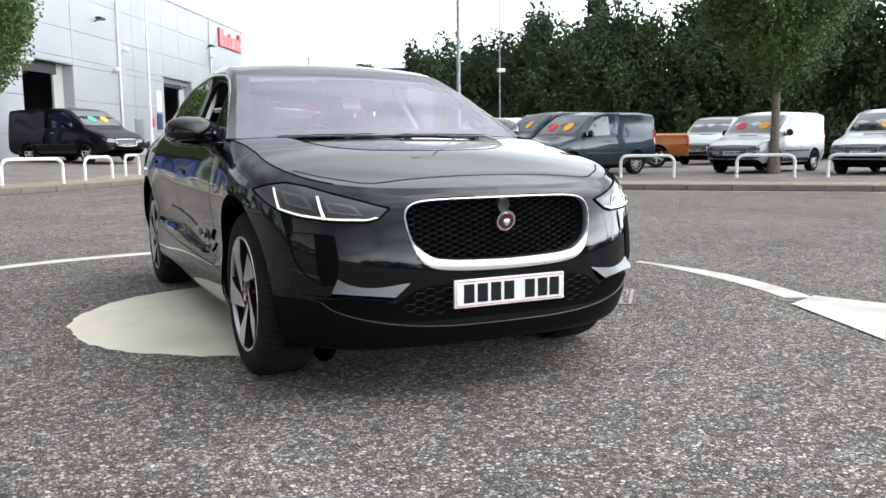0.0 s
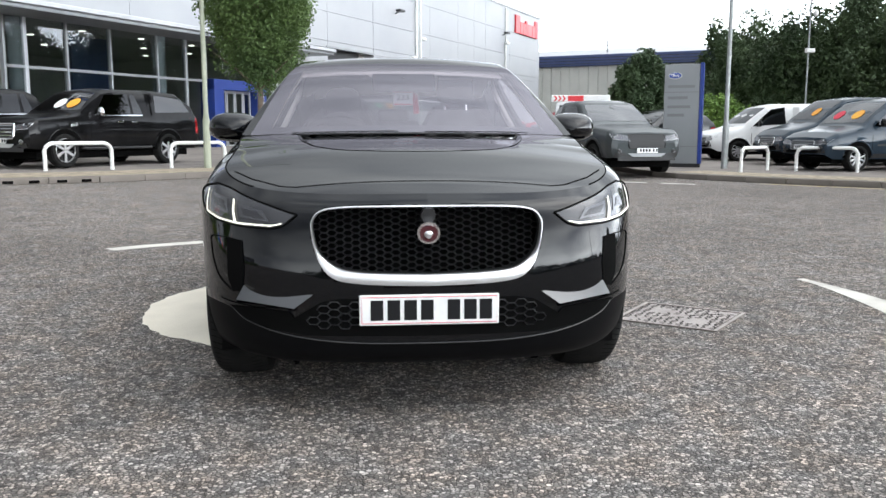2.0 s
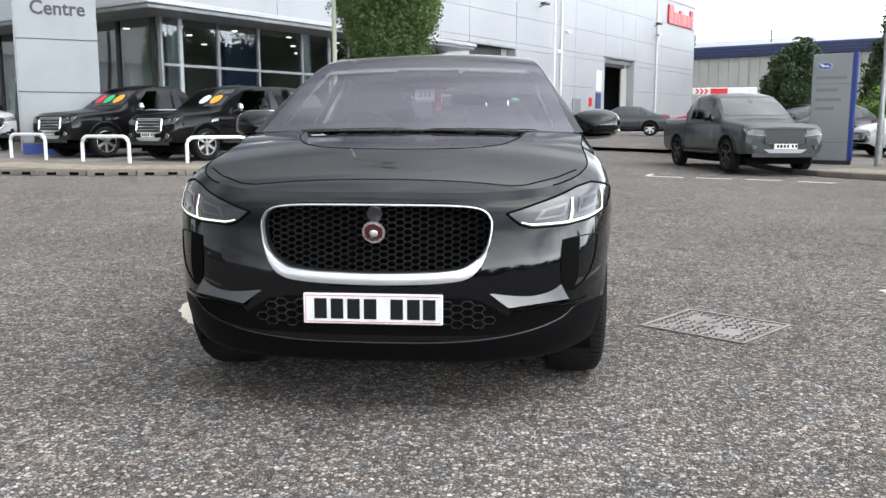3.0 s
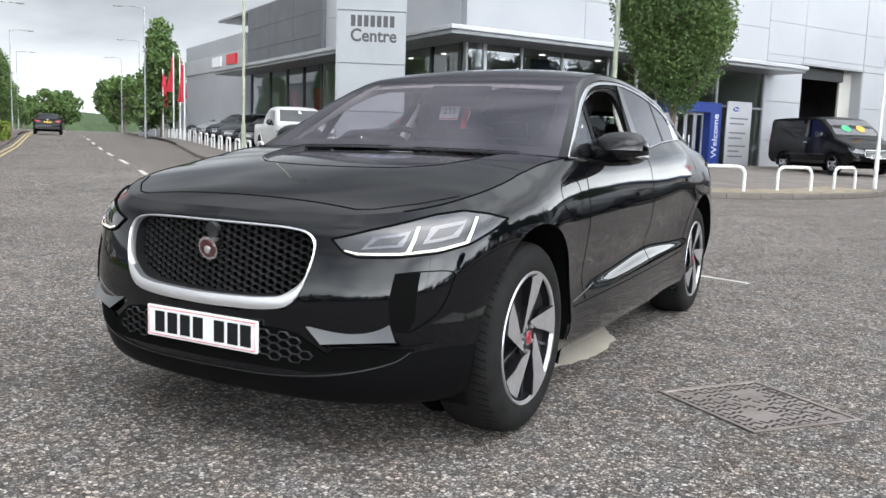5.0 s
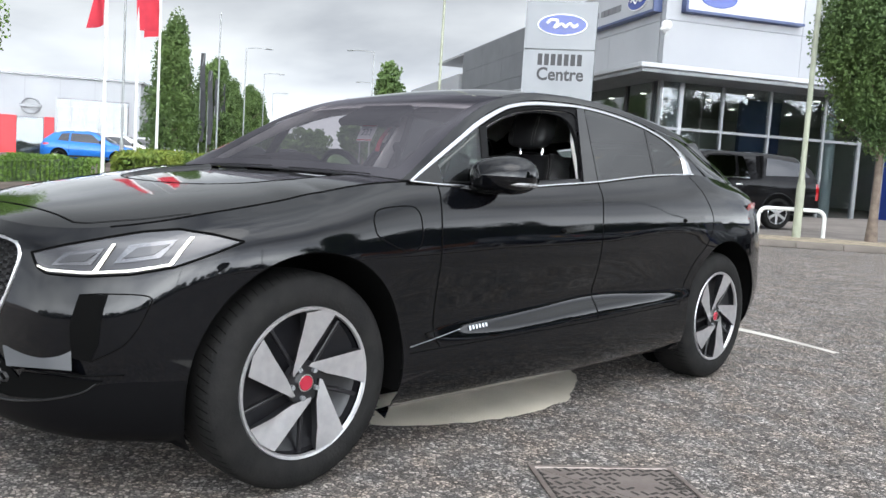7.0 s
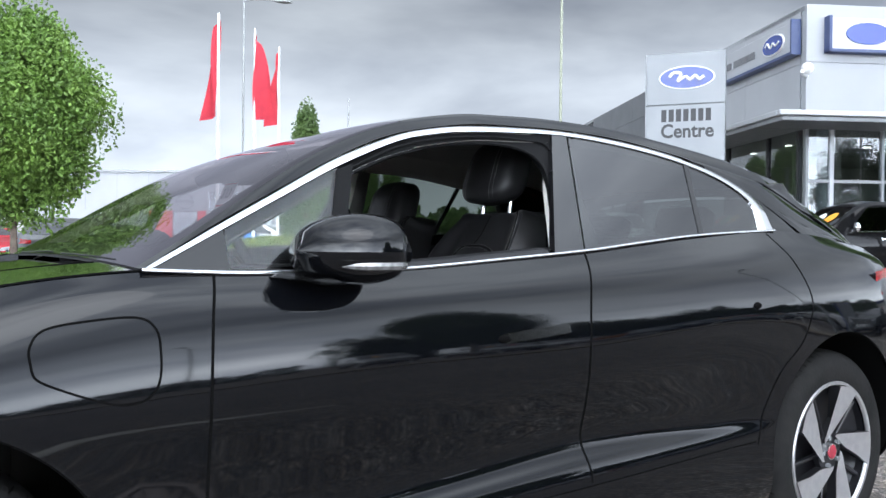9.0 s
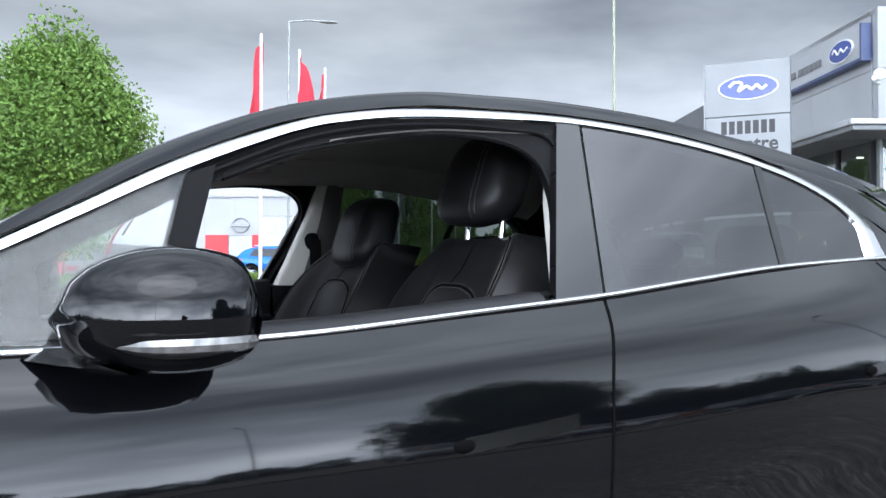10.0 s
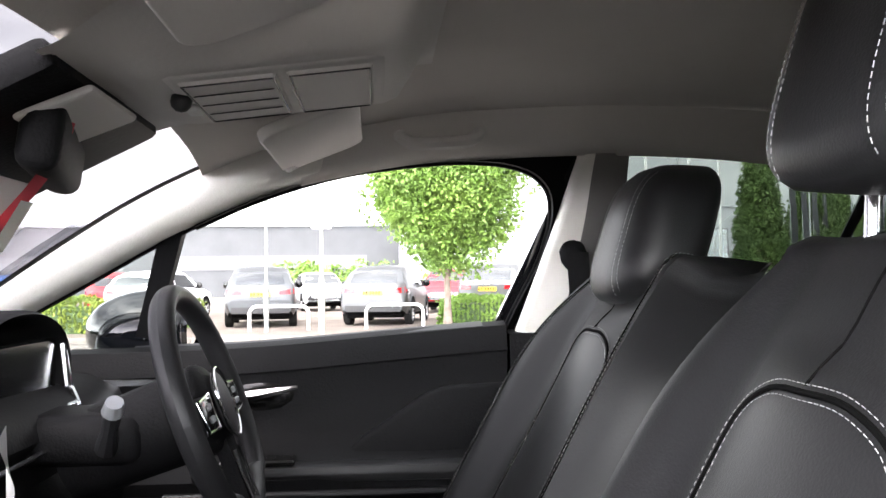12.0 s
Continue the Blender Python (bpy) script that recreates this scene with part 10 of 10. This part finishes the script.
for k, (x, y, h, r) in enumerate(((-43.6, 39.9, 6.2, 2.1), (-52, 48.8, 5.2, 1.9), (-58, 53.5, 5.4, 2.0), (-66, 60, 6, 2.2), (-16.5, 30, 5, 1.8))):
    if k < 4:
        tree((x, y), 1.2, h, r, 40 + k, 5500, "leaf_b", 0.18, "street tree beyond the flags", "cone", 0.1, 55, group="roadside trees")
for k in range(16):
    rng0 = random.Random(k)
    x = -80 - 9 * k * 0.9
    tree((x, 62 + 5.6 * k * 0.9 + rng0.uniform(-14, 10)), 1.0, 4.6 + rng0.uniform(-1, 1.5), 3.0, 60 + k, 2400, "leaf_b", 0.36, "distant green roadside tree", "round", 0.2, 24, name="tree", group="distant trees")


def woods(line, depth, height, n_trees, per, seed, label, leaf="leaf_c", size=0.14, low=0.0):
    """A belt of trees as one mass of leaves with dark trunks."""
    rng = np.random.default_rng(seed)
    pts = along(line, 1.0)
    allp = []
    for k in range(n_trees):
        i = int(len(pts) * (k + rng.uniform(0, 0.9)) / n_trees) % len(pts)
        x, y, a = pts[i]
        off = depth * rng.random()
        x, y = x - math.sin(a) * off, y + math.cos(a) * off
        h = height * rng.uniform(0.72, 1.08)
        rx = rng.uniform(2.0, 3.4)
        q = crown_points(per, rx, rx, h / 2, rng, "cone" if rng.random() < 0.3 else "round", 40)
        allp.append(q + np.array((x, y, ground_z(x, y) + low + h / 2)))
    ob = new("woodland", leaf_mesh(np.concatenate(allp), size, rng, "woodland", M[leaf]))
    return tagged(ob, label, "woodland", kind="stuff")


woods([(31, 61), (31.5, 55), (33, 46), (35, 38), (39, 30), (42, 24)], -5, 9.4, 44, 6800, 5, "dense dark green belt of mixed trees behind the vans")
woods([(27, 56), (31, 44), (36, 33), (42, 24)], -2, 3.6, 34, 2000, 6, "dark undergrowth below the tree belt")
woods([(48, 20), (44, 5), (38, -12), (28, -26), (8, -34), (-18, -36)], -4, 2.3, 40, 1300, 7, "low belt of dark trees across the road")
tree((28.0, 1.0), 1.5, 2.3, 1.3, 78, 16000, "leaf_c", 0.085, "street tree across the junction", "egg", 0.10, 60)
tree((11.5, 30.6), 0.35, 3.6, 1.45, 77, 16000, "leaf_c", 0.085, "rounded dark bush before the warehouse", "round", 0.08, 60)
woods([(22.5, 50), (25, 49)], -1, 3.2, 3, 1500, 9, "bright shrub at the foot of the trees", "leaf_a")
woods([(-60, -8), (-64, 0), (-66, 8)], -3, 2.9, 5, 700, 10, "hazy shrubs before the office block", "leaf_a", 0.2)


def hedge(line, width, height, seed, label, leaf="hedge", n=2600, size=0.06):
    rng = np.random.default_rng(seed)
    pts = along(line, 0.12)
    P = []
    for _ in range(n):
        x, y, a = pts[rng.integers(0, len(pts))]
        face = rng.random()
        u = rng.uniform(-1, 1)
        bumpy = 1 + 0.14 * math.sin(x * 3.1 + y * 2.3) + 0.08 * math.sin(x * 7.7 - y * 6.1)
        if face < 0.45:
            o, z = u * width / 2, height * bumpy * rng.uniform(0.92, 1.04)
        else:
            o, z = (width / 2) * (1 if u > 0 else -1) * rng.uniform(0.85, 1.05), height * bumpy * rng.uniform(0.03, 1.0)
        P.append((x - math.sin(a) * o, y + math.cos(a) * o, ground_z(x, y) + 0.12 + z))
    ends = list(along(line, 0.5))
    for x, y, a in (ends[0], ends[-1]):
        for _ in range(int(420 * width * height)):
            o, d = rng.uniform(-0.5, 0.5) * width, rng.uniform(-0.12, 0.12)
            P.append((x - math.sin(a) * o + math.cos(a) * d, y + math.cos(a) * o + math.sin(a) * d, ground_z(x, y) + 0.12 + height * rng.uniform(0.02, 1.0)))
    root = thing("hedge", label, "hedge", "clipped hedges", at=(pts[0][0], pts[0][1], 0))
    P = np.array(P) - np.array((pts[0][0], pts[0][1], 0))
    lv = new("leaves", leaf_mesh(P, size, rng, "leaves", M[leaf]))
    lv.parent = root
    rows = []
    for x, y, a in along(line, 0.5):
        rows.append([Vector((x - math.sin(a) * o - pts[0][0], y + math.cos(a) * o - pts[0][1], ground_z(x, y) + 0.12 + z)) for o, z in ((-width * 0.42, 0), (-width * 0.42, height * 0.88), (width * 0.42, height * 0.88), (width * 0.42, 0))])
    part("core", grid_bm(rows), M["leaf_c"], root)


hedge([(-20.2, 9.6), (-22.5, 11.6), (-26, 14.3)], 1.6, 0.75, 1, "clipped yellow-green hedge behind the verge", n=7000, size=0.07)
hedge([(-27.5, 15.6), (-31, 18.2), (-34, 20.3)], 1.5, 0.72, 2, "clipped yellow-green hedge behind the verge", n=5000, size=0.08)
hedge([(-36, 22), (-40, 25)], 1.5, 0.8, 3, "clipped hedge further along the road", n=2500, size=0.1)
hedge([(-19.6, -2.9), (-19.9, -6.5), (-20.4, -12)], 1.2, 0.72, 4, "clipped yellow-green hedge by the car park", n=7000, size=0.06)
hedge([(-20.4, 3.2), (-20.9, 5.6), (-20.6, 8.6)], 1.2, 0.62, 5, "low clipped hedge by the car park", "leaf_a", n=6000, size=0.06)
